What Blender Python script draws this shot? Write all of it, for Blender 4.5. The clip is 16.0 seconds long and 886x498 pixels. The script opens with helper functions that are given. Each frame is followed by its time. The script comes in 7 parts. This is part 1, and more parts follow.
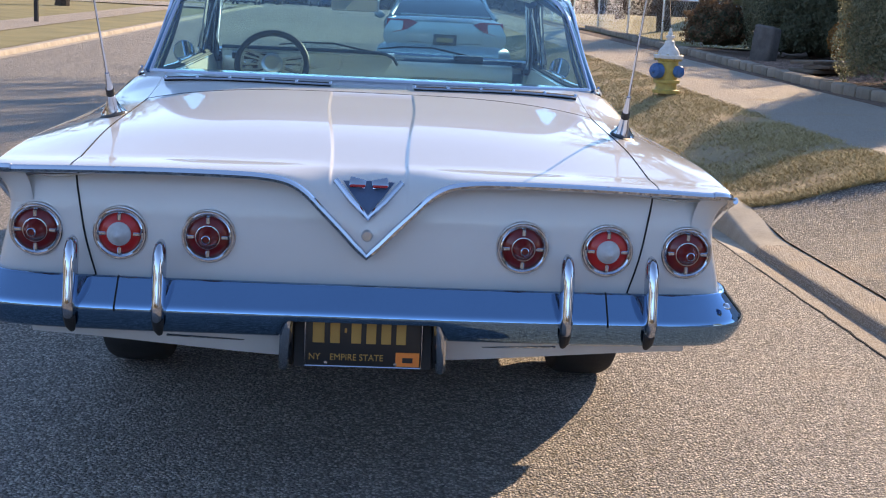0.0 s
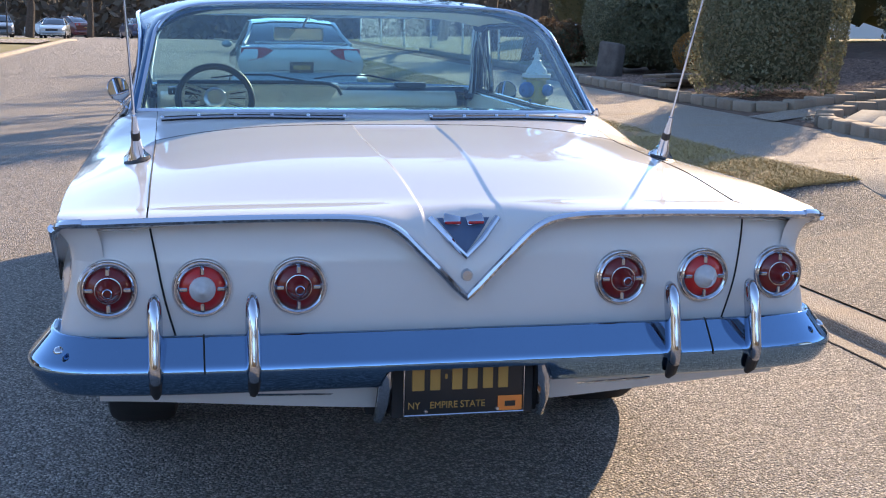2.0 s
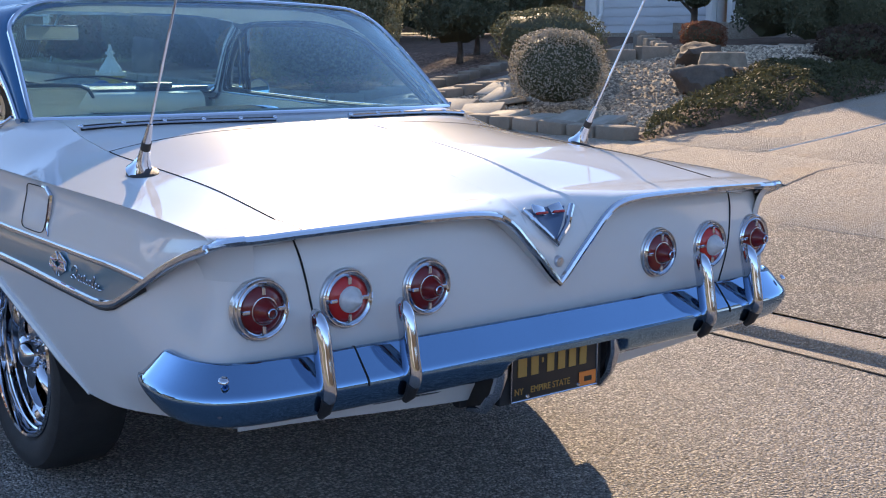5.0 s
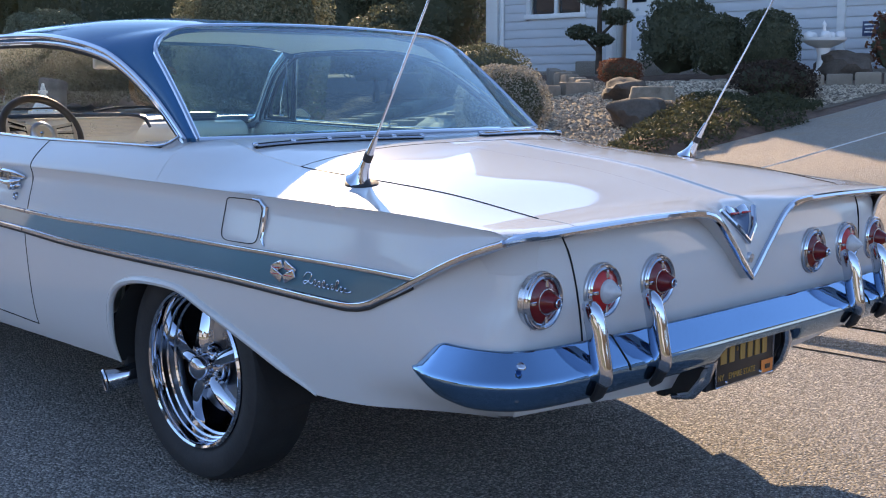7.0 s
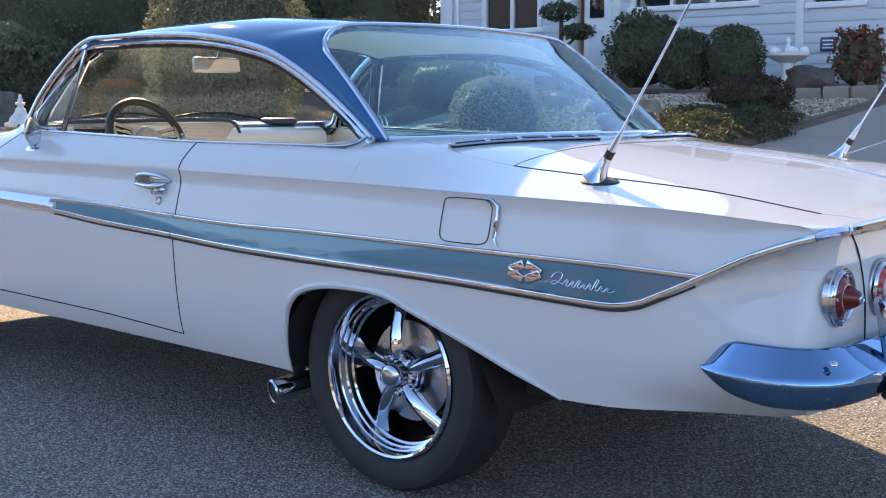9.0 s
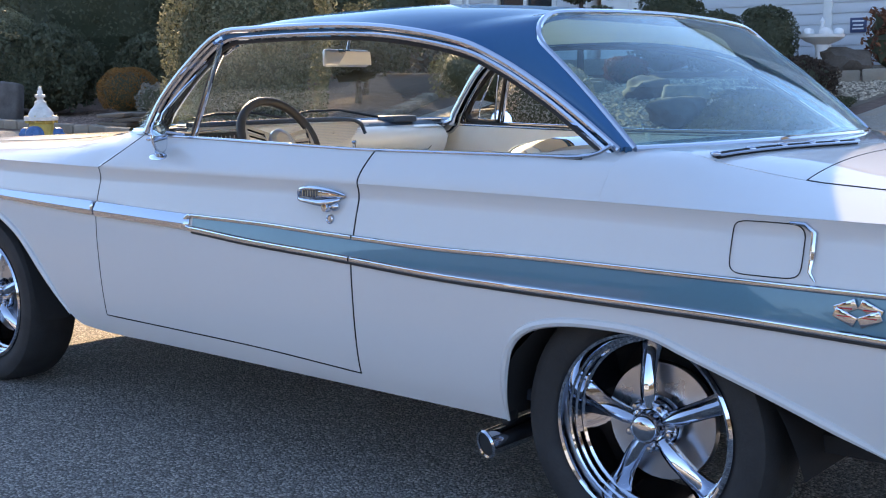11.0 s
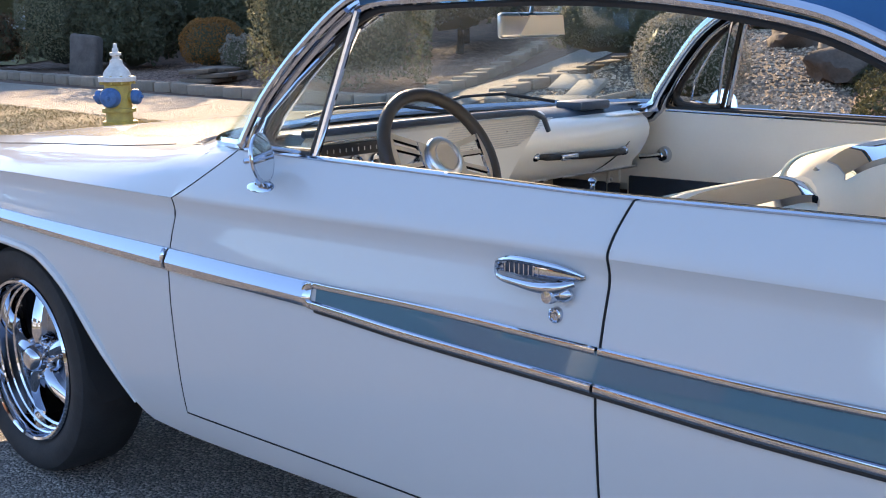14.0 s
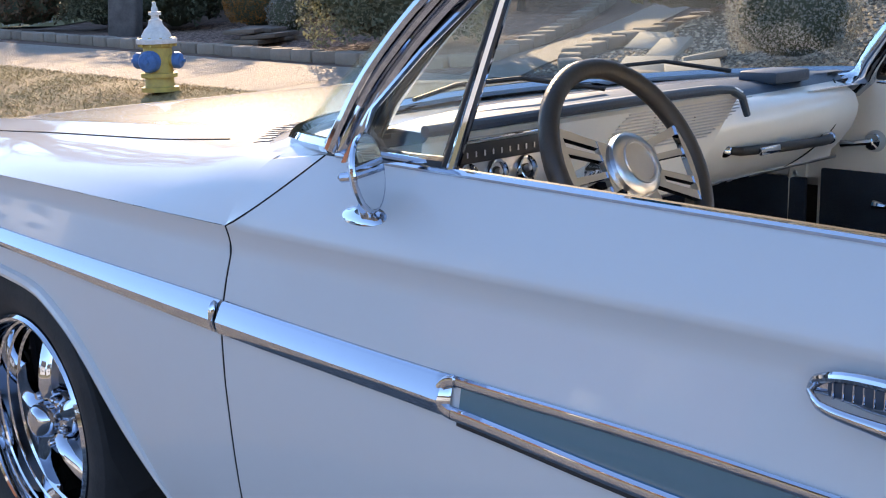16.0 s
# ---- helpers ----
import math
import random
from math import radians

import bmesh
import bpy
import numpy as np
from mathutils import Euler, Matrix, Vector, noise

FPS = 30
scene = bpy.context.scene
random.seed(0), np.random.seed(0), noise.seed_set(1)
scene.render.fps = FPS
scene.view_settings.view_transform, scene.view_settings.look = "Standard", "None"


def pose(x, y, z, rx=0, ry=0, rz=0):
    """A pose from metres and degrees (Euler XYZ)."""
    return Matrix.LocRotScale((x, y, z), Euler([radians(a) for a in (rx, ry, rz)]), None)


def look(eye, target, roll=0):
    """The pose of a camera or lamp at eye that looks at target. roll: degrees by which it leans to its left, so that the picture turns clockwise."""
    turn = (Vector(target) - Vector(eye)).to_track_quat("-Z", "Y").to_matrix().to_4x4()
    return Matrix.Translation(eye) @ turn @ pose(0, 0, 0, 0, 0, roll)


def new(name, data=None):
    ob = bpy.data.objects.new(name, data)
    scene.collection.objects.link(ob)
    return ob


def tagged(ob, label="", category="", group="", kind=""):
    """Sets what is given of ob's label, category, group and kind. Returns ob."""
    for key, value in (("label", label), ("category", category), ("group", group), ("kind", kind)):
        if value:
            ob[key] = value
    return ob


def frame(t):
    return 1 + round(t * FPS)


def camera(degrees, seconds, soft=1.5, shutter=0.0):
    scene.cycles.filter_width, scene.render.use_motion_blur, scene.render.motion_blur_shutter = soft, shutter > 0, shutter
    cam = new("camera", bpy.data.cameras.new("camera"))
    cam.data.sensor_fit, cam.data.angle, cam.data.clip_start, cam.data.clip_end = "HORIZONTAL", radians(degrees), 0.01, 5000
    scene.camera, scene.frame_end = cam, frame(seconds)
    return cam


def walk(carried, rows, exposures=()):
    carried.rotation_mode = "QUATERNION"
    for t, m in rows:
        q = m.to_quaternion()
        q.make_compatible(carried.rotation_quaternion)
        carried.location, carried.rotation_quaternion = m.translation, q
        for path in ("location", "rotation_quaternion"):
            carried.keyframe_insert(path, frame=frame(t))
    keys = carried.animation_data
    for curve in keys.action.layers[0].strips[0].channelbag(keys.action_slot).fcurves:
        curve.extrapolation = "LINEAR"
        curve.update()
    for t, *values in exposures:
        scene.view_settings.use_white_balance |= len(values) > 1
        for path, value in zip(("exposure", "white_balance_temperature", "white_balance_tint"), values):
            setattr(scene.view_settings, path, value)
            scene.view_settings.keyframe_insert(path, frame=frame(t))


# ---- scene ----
from mathutils.bvhtree import BVHTree

cam = camera(40.8, 16.0, soft=1.1)
PATH = [
    (0, (0.0, 0.599, 1.292), (0.128, 2.556, 0.897), 2.9),
    (0.5, (-0.077, 0.634, 1.296), (0.046, 2.599, 0.94), 2.4),
    (1, (-0.267, 0.661, 1.274), (-0.116, 2.629, 0.952), 2.4),
    (1.5, (-0.432, 0.725, 1.274), (-0.208, 2.685, 0.947), 1.2),
    (2, (-0.637, 0.832, 1.275), (-0.217, 2.756, 0.929), 1.0),
    (2.5, (-0.854, 0.899, 1.284), (-0.264, 2.774, 0.915), 0.9),
    (3, (-1.107, 0.955, 1.276), (-0.357, 2.773, 0.911), -0.3),
    (3.2, (-1.199, 0.977, 1.281), (-0.395, 2.772, 0.917), -1.4),
    (5.3, (-2.116, 1.459, 1.257), (-0.853, 2.975, 0.934), 1.3),
    (5.5, (-2.185, 1.499, 1.24), (-0.9, 3.001, 0.931), 1.4),
    (6, (-2.375, 1.634, 1.216), (-1.06, 3.112, 0.919), -0.2),
    (6.5, (-2.579, 1.739, 1.2), (-1.205, 3.165, 0.925), 0.5),
    (7, (-2.819, 1.82, 1.193), (-1.422, 3.225, 0.92), 0.1),
    (7.5, (-2.986, 1.922, 1.17), (-1.554, 3.294, 0.907), -0.4),
    (8, (-3.113, 2.102, 1.145), (-1.684, 3.477, 0.886), -1.2),
    (8.5, (-3.209, 2.297, 1.136), (-1.735, 3.626, 0.889), -0.1),
    (9, (-3.337, 2.491, 1.135), (-1.837, 3.792, 0.891), 0.2),
    (9.5, (-3.42, 2.725, 1.152), (-1.925, 4.027, 0.888), -1.0),
    (9.7, (-3.415, 2.828, 1.146), (-1.92, 4.132, 0.888), -0.8),
    (11.8, (-3.25, 3.729, 1.234), (-1.697, 4.954, 0.931), -1.3),
    (12, (-3.176, 3.818, 1.247), (-1.625, 5.041, 0.932), -1.9),
    (12.5, (-3.047, 4.002, 1.267), (-1.5, 5.226, 0.94), -1.3),
    (13, (-2.919, 4.241, 1.277), (-1.417, 5.517, 0.94), -2.4),
    (13.5, (-2.754, 4.434, 1.287), (-1.275, 5.733, 0.931), -2.5),
    (14, (-2.498, 4.607, 1.289), (-1.078, 5.967, 0.923), -1.1),
    (14.5, (-2.333, 4.778, 1.277), (-0.965, 6.188, 0.905), -0.7),
    (15, (-2.22, 5.003, 1.297), (-0.858, 6.41, 0.891), -1.6),
    (15.5, (-2.119, 5.191, 1.284), (-0.745, 6.583, 0.867), -1.0),
    (16, (-1.973, 5.421, 1.266), (-0.614, 6.822, 0.835), -1.6),
]
walk(cam, [(t, look(eye, target, roll)) for t, eye, target, roll in PATH], [(0.0, 1.76, 7320, 13), (0.5, 1.64, 7220, 13), (1.0, 1.46, 7120, 13), (1.5, 1.80, 7120, 13), (2.0, 1.90, 7170, 13), (3.0, 2.08, 7270, 13), (5.5, 1.78, 7070, 13), (7.0, 1.92, 7270, 13), (9.0, 2.26, 7620, 13), (12.0, 2.30, 7560, 13), (16.0, 2.13, 7170, 13)])

# world and sun: low winter sun ahead and to the right of the parked car
SUN_AZ, SUN_EL = 34.0, 24.0
world = bpy.data.worlds.new("sky_world")
scene.world = world
world.use_nodes = True
wn = world.node_tree
sky = wn.nodes.new("ShaderNodeTexSky")
sky.sky_type, sky.sun_disc = "NISHITA", False
sky.sun_elevation, sky.sun_rotation = radians(SUN_EL), radians(SUN_AZ)
sky.air_density, sky.dust_density, sky.ozone_density = 1.0, 0.0, 2.8
sky.altitude = 2600
wn.nodes["Background"].inputs[1].default_value = 0.128
wn.links.new(sky.outputs[0], wn.nodes["Background"].inputs[0])
sun_data = bpy.data.lights.new("sun", "SUN")
sun_data.energy, sun_data.angle, sun_data.color = 2.6, radians(0.53), (1.0, 0.79, 0.56)
sun = new("sun", sun_data)
SUN_DIR = Vector((math.sin(radians(SUN_AZ)) * math.cos(radians(SUN_EL)), math.cos(radians(SUN_AZ)) * math.cos(radians(SUN_EL)), math.sin(radians(SUN_EL))))
sun.matrix_world = look(SUN_DIR * 60, (0, 0, 0))


# ---- materials ----
def mat(name, color, rough=0.6, metal=0.0, var=0.12, scale=8.0, fine=90.0, bump=0.0, bump_scale=None, coat=0.0, second=None, flakes=0.0, island=0.0, rand=0.0, spec=0.5, rvar=0.08):
    m = bpy.data.materials.new(name)
    m.use_nodes = True
    t = m.node_tree
    b = t.nodes["Principled BSDF"]
    co = t.nodes.new("ShaderNodeTexCoord")
    n1, n2 = t.nodes.new("ShaderNodeTexNoise"), t.nodes.new("ShaderNodeTexNoise")
    for n, s, d in ((n1, scale, 4), (n2, fine, 6)):
        n.inputs["Scale"].default_value, n.inputs["Detail"].default_value = s, d
        t.links.new(co.outputs["Object"], n.inputs["Vector"])
    ramp = t.nodes.new("ShaderNodeMix")
    ramp.data_type = "RGBA"
    c2 = second or tuple(c * (1 - var * 2.2) for c in color)
    ramp.inputs[6].default_value, ramp.inputs[7].default_value = (*color, 1), (*c2, 1)
    add = t.nodes.new("ShaderNodeMath")
    add.operation = "MULTIPLY_ADD"
    t.links.new(n2.outputs[0], add.inputs[0])
    add.inputs[1].default_value = 0.55
    sub = t.nodes.new("ShaderNodeMath")
    sub.operation = "MULTIPLY_ADD"
    t.links.new(n1.outputs[0], sub.inputs[0])
    sub.inputs[1].default_value, sub.inputs[2].default_value = 1.8, -0.7
    t.links.new(sub.outputs[0], add.inputs[2])
    add.use_clamp = True
    last = add.outputs[0]
    if island or rand:
        src = t.nodes.new("ShaderNodeObjectInfo" if rand else "ShaderNodeNewGeometry")
        pick = src.outputs["Random"] if rand else src.outputs["Random Per Island"]
        mx = t.nodes.new("ShaderNodeMath")
        mx.operation, mx.use_clamp = "MULTIPLY_ADD", True
        t.links.new(pick, mx.inputs[0])
        mx.inputs[1].default_value = island or rand
        sc = t.nodes.new("ShaderNodeMath")
        sc.operation = "MULTIPLY_ADD"
        t.links.new(last, sc.inputs[0])
        sc.inputs[1].default_value, sc.inputs[2].default_value = 1 - (island or rand), 0
        t.links.new(sc.outputs[0], mx.inputs[2])
        last = mx.outputs[0]
    t.links.new(last, ramp.inputs[0])
    t.links.new(ramp.outputs[2], b.inputs["Base Color"])
    rr = t.nodes.new("ShaderNodeMath")
    rr.operation, rr.use_clamp = "MULTIPLY_ADD", True
    t.links.new(n1.outputs[0], rr.inputs[0])
    rr.inputs[1].default_value, rr.inputs[2].default_value = rvar, rough - rvar * 0.5
    t.links.new(rr.outputs[0], b.inputs["Roughness"])
    b.inputs["Metallic"].default_value = metal
    b.inputs["Specular IOR Level"].default_value = spec
    b.inputs["Coat Weight"].default_value = coat
    b.inputs["Coat Roughness"].default_value = 0.03
    if bump:
        bp = t.nodes.new("ShaderNodeBump")
        bp.inputs["Strength"].default_value, bp.inputs["Distance"].default_value = bump, 0.01
        n3 = t.nodes.new("ShaderNodeTexNoise")
        n3.inputs["Scale"].default_value, n3.inputs["Detail"].default_value = bump_scale or fine, 5
        t.links.new(co.outputs["Object"], n3.inputs["Vector"])
        t.links.new(n3.outputs[0], bp.inputs["Height"])
        t.links.new(bp.outputs[0], b.inputs["Normal"])
    return m


def glass(name, tint, rough=0.0, gloss=0.03, rim=0.6):
    m = bpy.data.materials.new(name)
    m.use_nodes = True
    t = m.node_tree
    out = t.nodes["Material Output"]
    t.nodes.remove(t.nodes["Principled BSDF"])
    tr, gl, mx, lw, pw, ml = (t.nodes.new(k) for k in ("ShaderNodeBsdfTransparent", "ShaderNodeBsdfGlossy", "ShaderNodeMixShader", "ShaderNodeLayerWeight", "ShaderNodeMath", "ShaderNodeMath"))
    tr.inputs[0].default_value = (*tint, 1)
    gl.inputs["Roughness"].default_value = rough
    gl.inputs["Color"].default_value = (0.95, 0.98, 1, 1)
    lw.inputs[0].default_value = 0.5
    pw.operation, ml.operation, ml.use_clamp = "POWER", "MULTIPLY_ADD", True
    t.links.new(lw.outputs["Facing"], pw.inputs[0])
    pw.inputs[1].default_value = 4.0
    t.links.new(pw.outputs[0], ml.inputs[0])
    ml.inputs[1].default_value, ml.inputs[2].default_value = rim, gloss
    t.links.new(ml.outputs[0], mx.inputs[0])
    t.links.new(tr.outputs[0], mx.inputs[1])
    t.links.new(gl.outputs[0], mx.inputs[2])
    t.links.new(mx.outputs[0], out.inputs[0])
    return m


def asphalt_material(name="asphalt", k=1.0, sand=0.05):
    m = mat(name, (0.24 * k, 0.226 * k, 0.21 * k), 0.85, var=0.25, scale=1.3, fine=60, bump=0.0)
    t = m.node_tree
    b = t.nodes["Principled BSDF"]
    co = t.nodes.new("ShaderNodeTexCoord")
    vo = t.nodes.new("ShaderNodeTexVoronoi")
    vo.inputs["Scale"].default_value = 110
    t.links.new(co.outputs["Object"], vo.inputs["Vector"])
    vo2 = t.nodes.new("ShaderNodeTexVoronoi")
    vo2.feature = "F1"
    vo2.inputs["Scale"].default_value = 210
    t.links.new(co.outputs["Object"], vo2.inputs["Vector"])
    # stone chips: random light and dark aggregate
    cr = t.nodes.new("ShaderNodeValToRGB")
    cr.color_ramp.elements[0].position, cr.color_ramp.elements[0].color = 0.15, (0.18 * k, 0.17 * k, 0.16 * k, 1)
    cr.color_ramp.elements[1].position, cr.color_ramp.elements[1].color = 0.985, (0.64, 0.58, 0.51, 1)
    e = cr.color_ramp.elements.new(0.6)
    e.color = (0.33 * k, 0.305 * k, 0.283 * k, 1)
    sep = t.nodes.new("ShaderNodeSeparateColor")
    t.links.new(vo.outputs["Color"], sep.inputs[0])
    t.links.new(sep.outputs[0], cr.inputs[0])
    mixn = t.nodes.new("ShaderNodeMix")
    mixn.data_type, mixn.blend_type = "RGBA", "MIX"
    mixn.inputs[0].default_value = 0.92
    old = b.inputs["Base Color"].links[0].from_socket
    t.links.new(old, mixn.inputs[6])
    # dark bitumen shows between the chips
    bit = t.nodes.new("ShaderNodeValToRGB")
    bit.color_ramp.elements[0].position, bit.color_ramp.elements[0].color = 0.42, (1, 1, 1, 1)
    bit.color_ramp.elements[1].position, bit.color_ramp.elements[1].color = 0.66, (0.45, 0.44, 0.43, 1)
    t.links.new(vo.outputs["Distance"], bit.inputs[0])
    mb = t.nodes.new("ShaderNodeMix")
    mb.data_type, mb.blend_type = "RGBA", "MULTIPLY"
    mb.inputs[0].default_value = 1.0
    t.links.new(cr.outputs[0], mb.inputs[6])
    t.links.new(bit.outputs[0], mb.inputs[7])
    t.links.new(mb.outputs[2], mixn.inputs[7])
    # tan sand washed along the gutter and in patches
    n = t.nodes.new("ShaderNodeTexNoise")
    n.inputs["Scale"].default_value, n.inputs["Detail"].default_value = 2.2, 8
    t.links.new(co.outputs["Object"], n.inputs["Vector"])
    rp = t.nodes.new("ShaderNodeValToRGB")
    rp.color_ramp.elements[0].position, rp.color_ramp.elements[1].position = 0.55, 0.75
    t.links.new(n.outputs[0], rp.inputs[0])
    xyz = t.nodes.new("ShaderNodeSeparateXYZ")
    t.links.new(co.outputs["Object"], xyz.inputs[0])
    mr = t.nodes.new("ShaderNodeMapRange")
    mr.inputs[1].default_value, mr.inputs[2].default_value = 0.6, 2.2
    t.links.new(xyz.outputs[0], mr.inputs[0])
    mu = t.nodes.new("ShaderNodeMath")
    mu.operation = "MULTIPLY"
    t.links.new(rp.outputs[0], mu.inputs[0])
    t.links.new(mr.outputs[0], mu.inputs[1])
    mu2 = t.nodes.new("ShaderNodeMath")
    mu2.operation, mu2.use_clamp = "MULTIPLY_ADD", True
    t.links.new(mu.outputs[0], mu2.inputs[0])
    mu2.inputs[1].default_value, mu2.inputs[2].default_value = 0.6, sand
    mixs = t.nodes.new("ShaderNodeMix")
    mixs.data_type = "RGBA"
    t.links.new(mu2.outputs[0], mixs.inputs[0])
    t.links.new(mixn.outputs[2], mixs.inputs[6])
    mixs.inputs[7].default_value = (0.42, 0.33, 0.24, 1)
    t.links.new(mixs.outputs[2], b.inputs["Base Color"])
    bp = t.nodes.new("ShaderNodeBump")
    bp.inputs["Strength"].default_value, bp.inputs["Distance"].default_value = 1.0, 0.016
    ad = t.nodes.new("ShaderNodeMath")
    ad.operation = "ADD"
    t.links.new(vo.outputs["Distance"], ad.inputs[0])
    hf = t.nodes.new("ShaderNodeMath")
    hf.operation = "MULTIPLY"
    hf.inputs[1].default_value = 0.3
    t.links.new(vo2.outputs["Distance"], hf.inputs[0])
    t.links.new(hf.outputs[0], ad.inputs[1])
    bp.invert = True
    t.links.new(ad.outputs[0], bp.inputs["Height"])
    t.links.new(bp.outputs[0], b.inputs["Normal"])
    return m


WHITE = mat("white_paint", (0.585, 0.585, 0.585), 0.36, var=0.015, scale=1.5, fine=30, coat=1.0, rvar=0.02, spec=0.02)
WHITE.node_tree.nodes["Principled BSDF"].inputs["Coat IOR"].default_value = 1.43
WHITE.node_tree.nodes["Principled BSDF"].inputs["Coat Roughness"].default_value = 0.045
BLUE = mat("blue_roof_paint", (0.026, 0.112, 0.24), 0.35, metal=0.0, var=0.04, scale=3, coat=0.55, rvar=0.02, spec=0.0)
TEAL = mat("blue_insert_paint", (0.055, 0.165, 0.232), 0.3, metal=0.3, var=0.05, scale=3, coat=1.0, rvar=0.02)
CHROME = mat("chrome", (0.54, 0.58, 0.65), 0.04, metal=1.0, var=0.02, scale=6, rvar=0.03)
# blue sky reflection is put into the bumper's metal colour
BUMPER = mat("sky_tinted_bumper_chrome", (0.20, 0.35, 0.54), 0.05, metal=1.0, var=0.03, scale=6, rvar=0.04)
SATIN = mat("satin_metal", (0.62, 0.63, 0.65), 0.28, metal=1.0, var=0.06)
DARK = mat("underside_black", (0.022, 0.022, 0.024), 0.8, var=0.2, scale=5)
BLACK = mat("black_rubber", (0.022, 0.022, 0.024), 0.62, var=0.18, scale=12, bump=0.1, bump_scale=160)
TYRE = mat("tyre_rubber", (0.028, 0.028, 0.03), 0.75, var=0.2, scale=14, bump=0.15, bump_scale=120)
GAP = mat("shut_line_black", (0.01, 0.01, 0.011), 0.9, var=0.1)
REDLENS = mat("red_lens", (0.16, 0.008, 0.010), 0.22, var=0.1, scale=40, coat=0.3, spec=0.4)
REDBRIGHT = mat("bright_red_lens", (0.48, 0.015, 0.015), 0.25, var=0.1, scale=40, coat=0.3, spec=0.4)
CLEARLENS = mat("frosted_clear_lens", (0.55, 0.56, 0.58), 0.25, var=0.1, scale=60, coat=0.8)
CREAM = mat("cream_vinyl", (0.74, 0.725, 0.67), 0.5, var=0.04, scale=5, bump=0.06, bump_scale=220)
DASHP = mat("cream_dash_paint", (0.74, 0.735, 0.69), 0.3, var=0.03, coat=0.5)
PAD = mat("dark_blue_dash_pad", (0.035, 0.06, 0.10), 0.45, var=0.15, bump=0.1, bump_scale=150)
CARPET = mat("blue_grey_carpet", (0.03, 0.045, 0.07), 0.95, var=0.2, fine=200, bump=0.4, bump_scale=300)
LEATHER = mat("black_leather", (0.03, 0.027, 0.026), 0.45, var=0.15, bump=0.1, bump_scale=200)
PLATE = mat("black_plate_enamel", (0.018, 0.018, 0.02), 0.35, var=0.1)
AMBER = mat("amber_plate_paint", (0.42, 0.24, 0.06), 0.5, var=0.06)
ORANGE = mat("orange_sticker", (0.80, 0.22, 0.04), 0.5, var=0.06)
GLASS = glass("tinted_glass", (0.62, 0.83, 0.87), gloss=0.08, rim=0.40)
CLEAR = glass("clear_glass", (0.93, 0.965, 0.95), gloss=0.025, rim=0.12)
MIRROR = mat("mirror_glass", (0.9, 0.91, 0.92), 0.01, metal=1.0, var=0.0, rvar=0.0)
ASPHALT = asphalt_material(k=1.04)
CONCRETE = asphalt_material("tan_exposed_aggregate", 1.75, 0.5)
KERB = mat("kerb_concrete", (0.46, 0.40, 0.32), 0.9, var=0.22, scale=4, fine=60, bump=0.3, bump_scale=110)
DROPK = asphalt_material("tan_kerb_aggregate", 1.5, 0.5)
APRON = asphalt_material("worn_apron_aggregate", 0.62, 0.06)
GRASS = mat("dry_lawn_soil", (0.34, 0.25, 0.13), 0.95, var=0.3, scale=3, fine=60, bump=0.5, bump_scale=90, second=(0.22, 0.15, 0.085))
BLADE = mat("dry_grass_blades", (0.60, 0.46, 0.23), 0.8, var=0.35, scale=2, island=0.9, second=(0.24, 0.19, 0.075))
MULCH = mat("brown_wood_mulch", (0.19, 0.115, 0.08), 0.95, var=0.3, scale=8, fine=60, bump=0.8, bump_scale=60)
CHIP = mat("mulch_chips", (0.36, 0.23, 0.17), 0.9, var=0.2, island=0.7, second=(0.05, 0.028, 0.02))
PEBBLE = mat("pale_river_pebbles", (0.62, 0.50, 0.37), 0.9, var=0.15, island=0.9, second=(0.09, 0.07, 0.05))
STONE = mat("grey_brown_stone", (0.22, 0.17, 0.13), 0.9, var=0.25, scale=6, fine=45, bump=0.6, bump_scale=30, rand=0.45)
BLOCK = mat("tumbled_wall_block", (0.33, 0.27, 0.21), 0.92, var=0.22, scale=7, fine=50, bump=0.6, bump_scale=45, rand=0.5)
SIDING = mat("white_vinyl_siding", (0.60, 0.62, 0.65), 0.55, var=0.04, scale=1.5, rand=0.2)
TRIMW = mat("white_trim_paint", (0.78, 0.78, 0.77), 0.5, var=0.04)
ROOFING = mat("grey_shingle", (0.10, 0.095, 0.09), 0.9, var=0.2, scale=4, bump=0.4, bump_scale=40)
WINDOW = mat("dark_window_glass", (0.02, 0.025, 0.03), 0.05, var=0.1, coat=1.0)
BARK = mat("bark", (0.11, 0.08, 0.06), 0.95, var=0.3, scale=10, bump=0.6, bump_scale=35)
YELLOW = mat("weathered_yellow_paint", (0.56, 0.42, 0.09), 0.6, var=0.25, scale=14, bump=0.2, second=(0.30, 0.22, 0.07))
HBLUE = mat("worn_blue_paint", (0.05, 0.17, 0.42), 0.5, var=0.25, scale=18)
HWHITE = mat("chipped_white_paint", (0.72, 0.70, 0.66), 0.6, var=0.15, scale=18)
SILVER = mat("silver_car_paint", (0.42, 0.47, 0.50), 0.3, metal=0.5, var=0.03, coat=1.0)
LEAF = {}
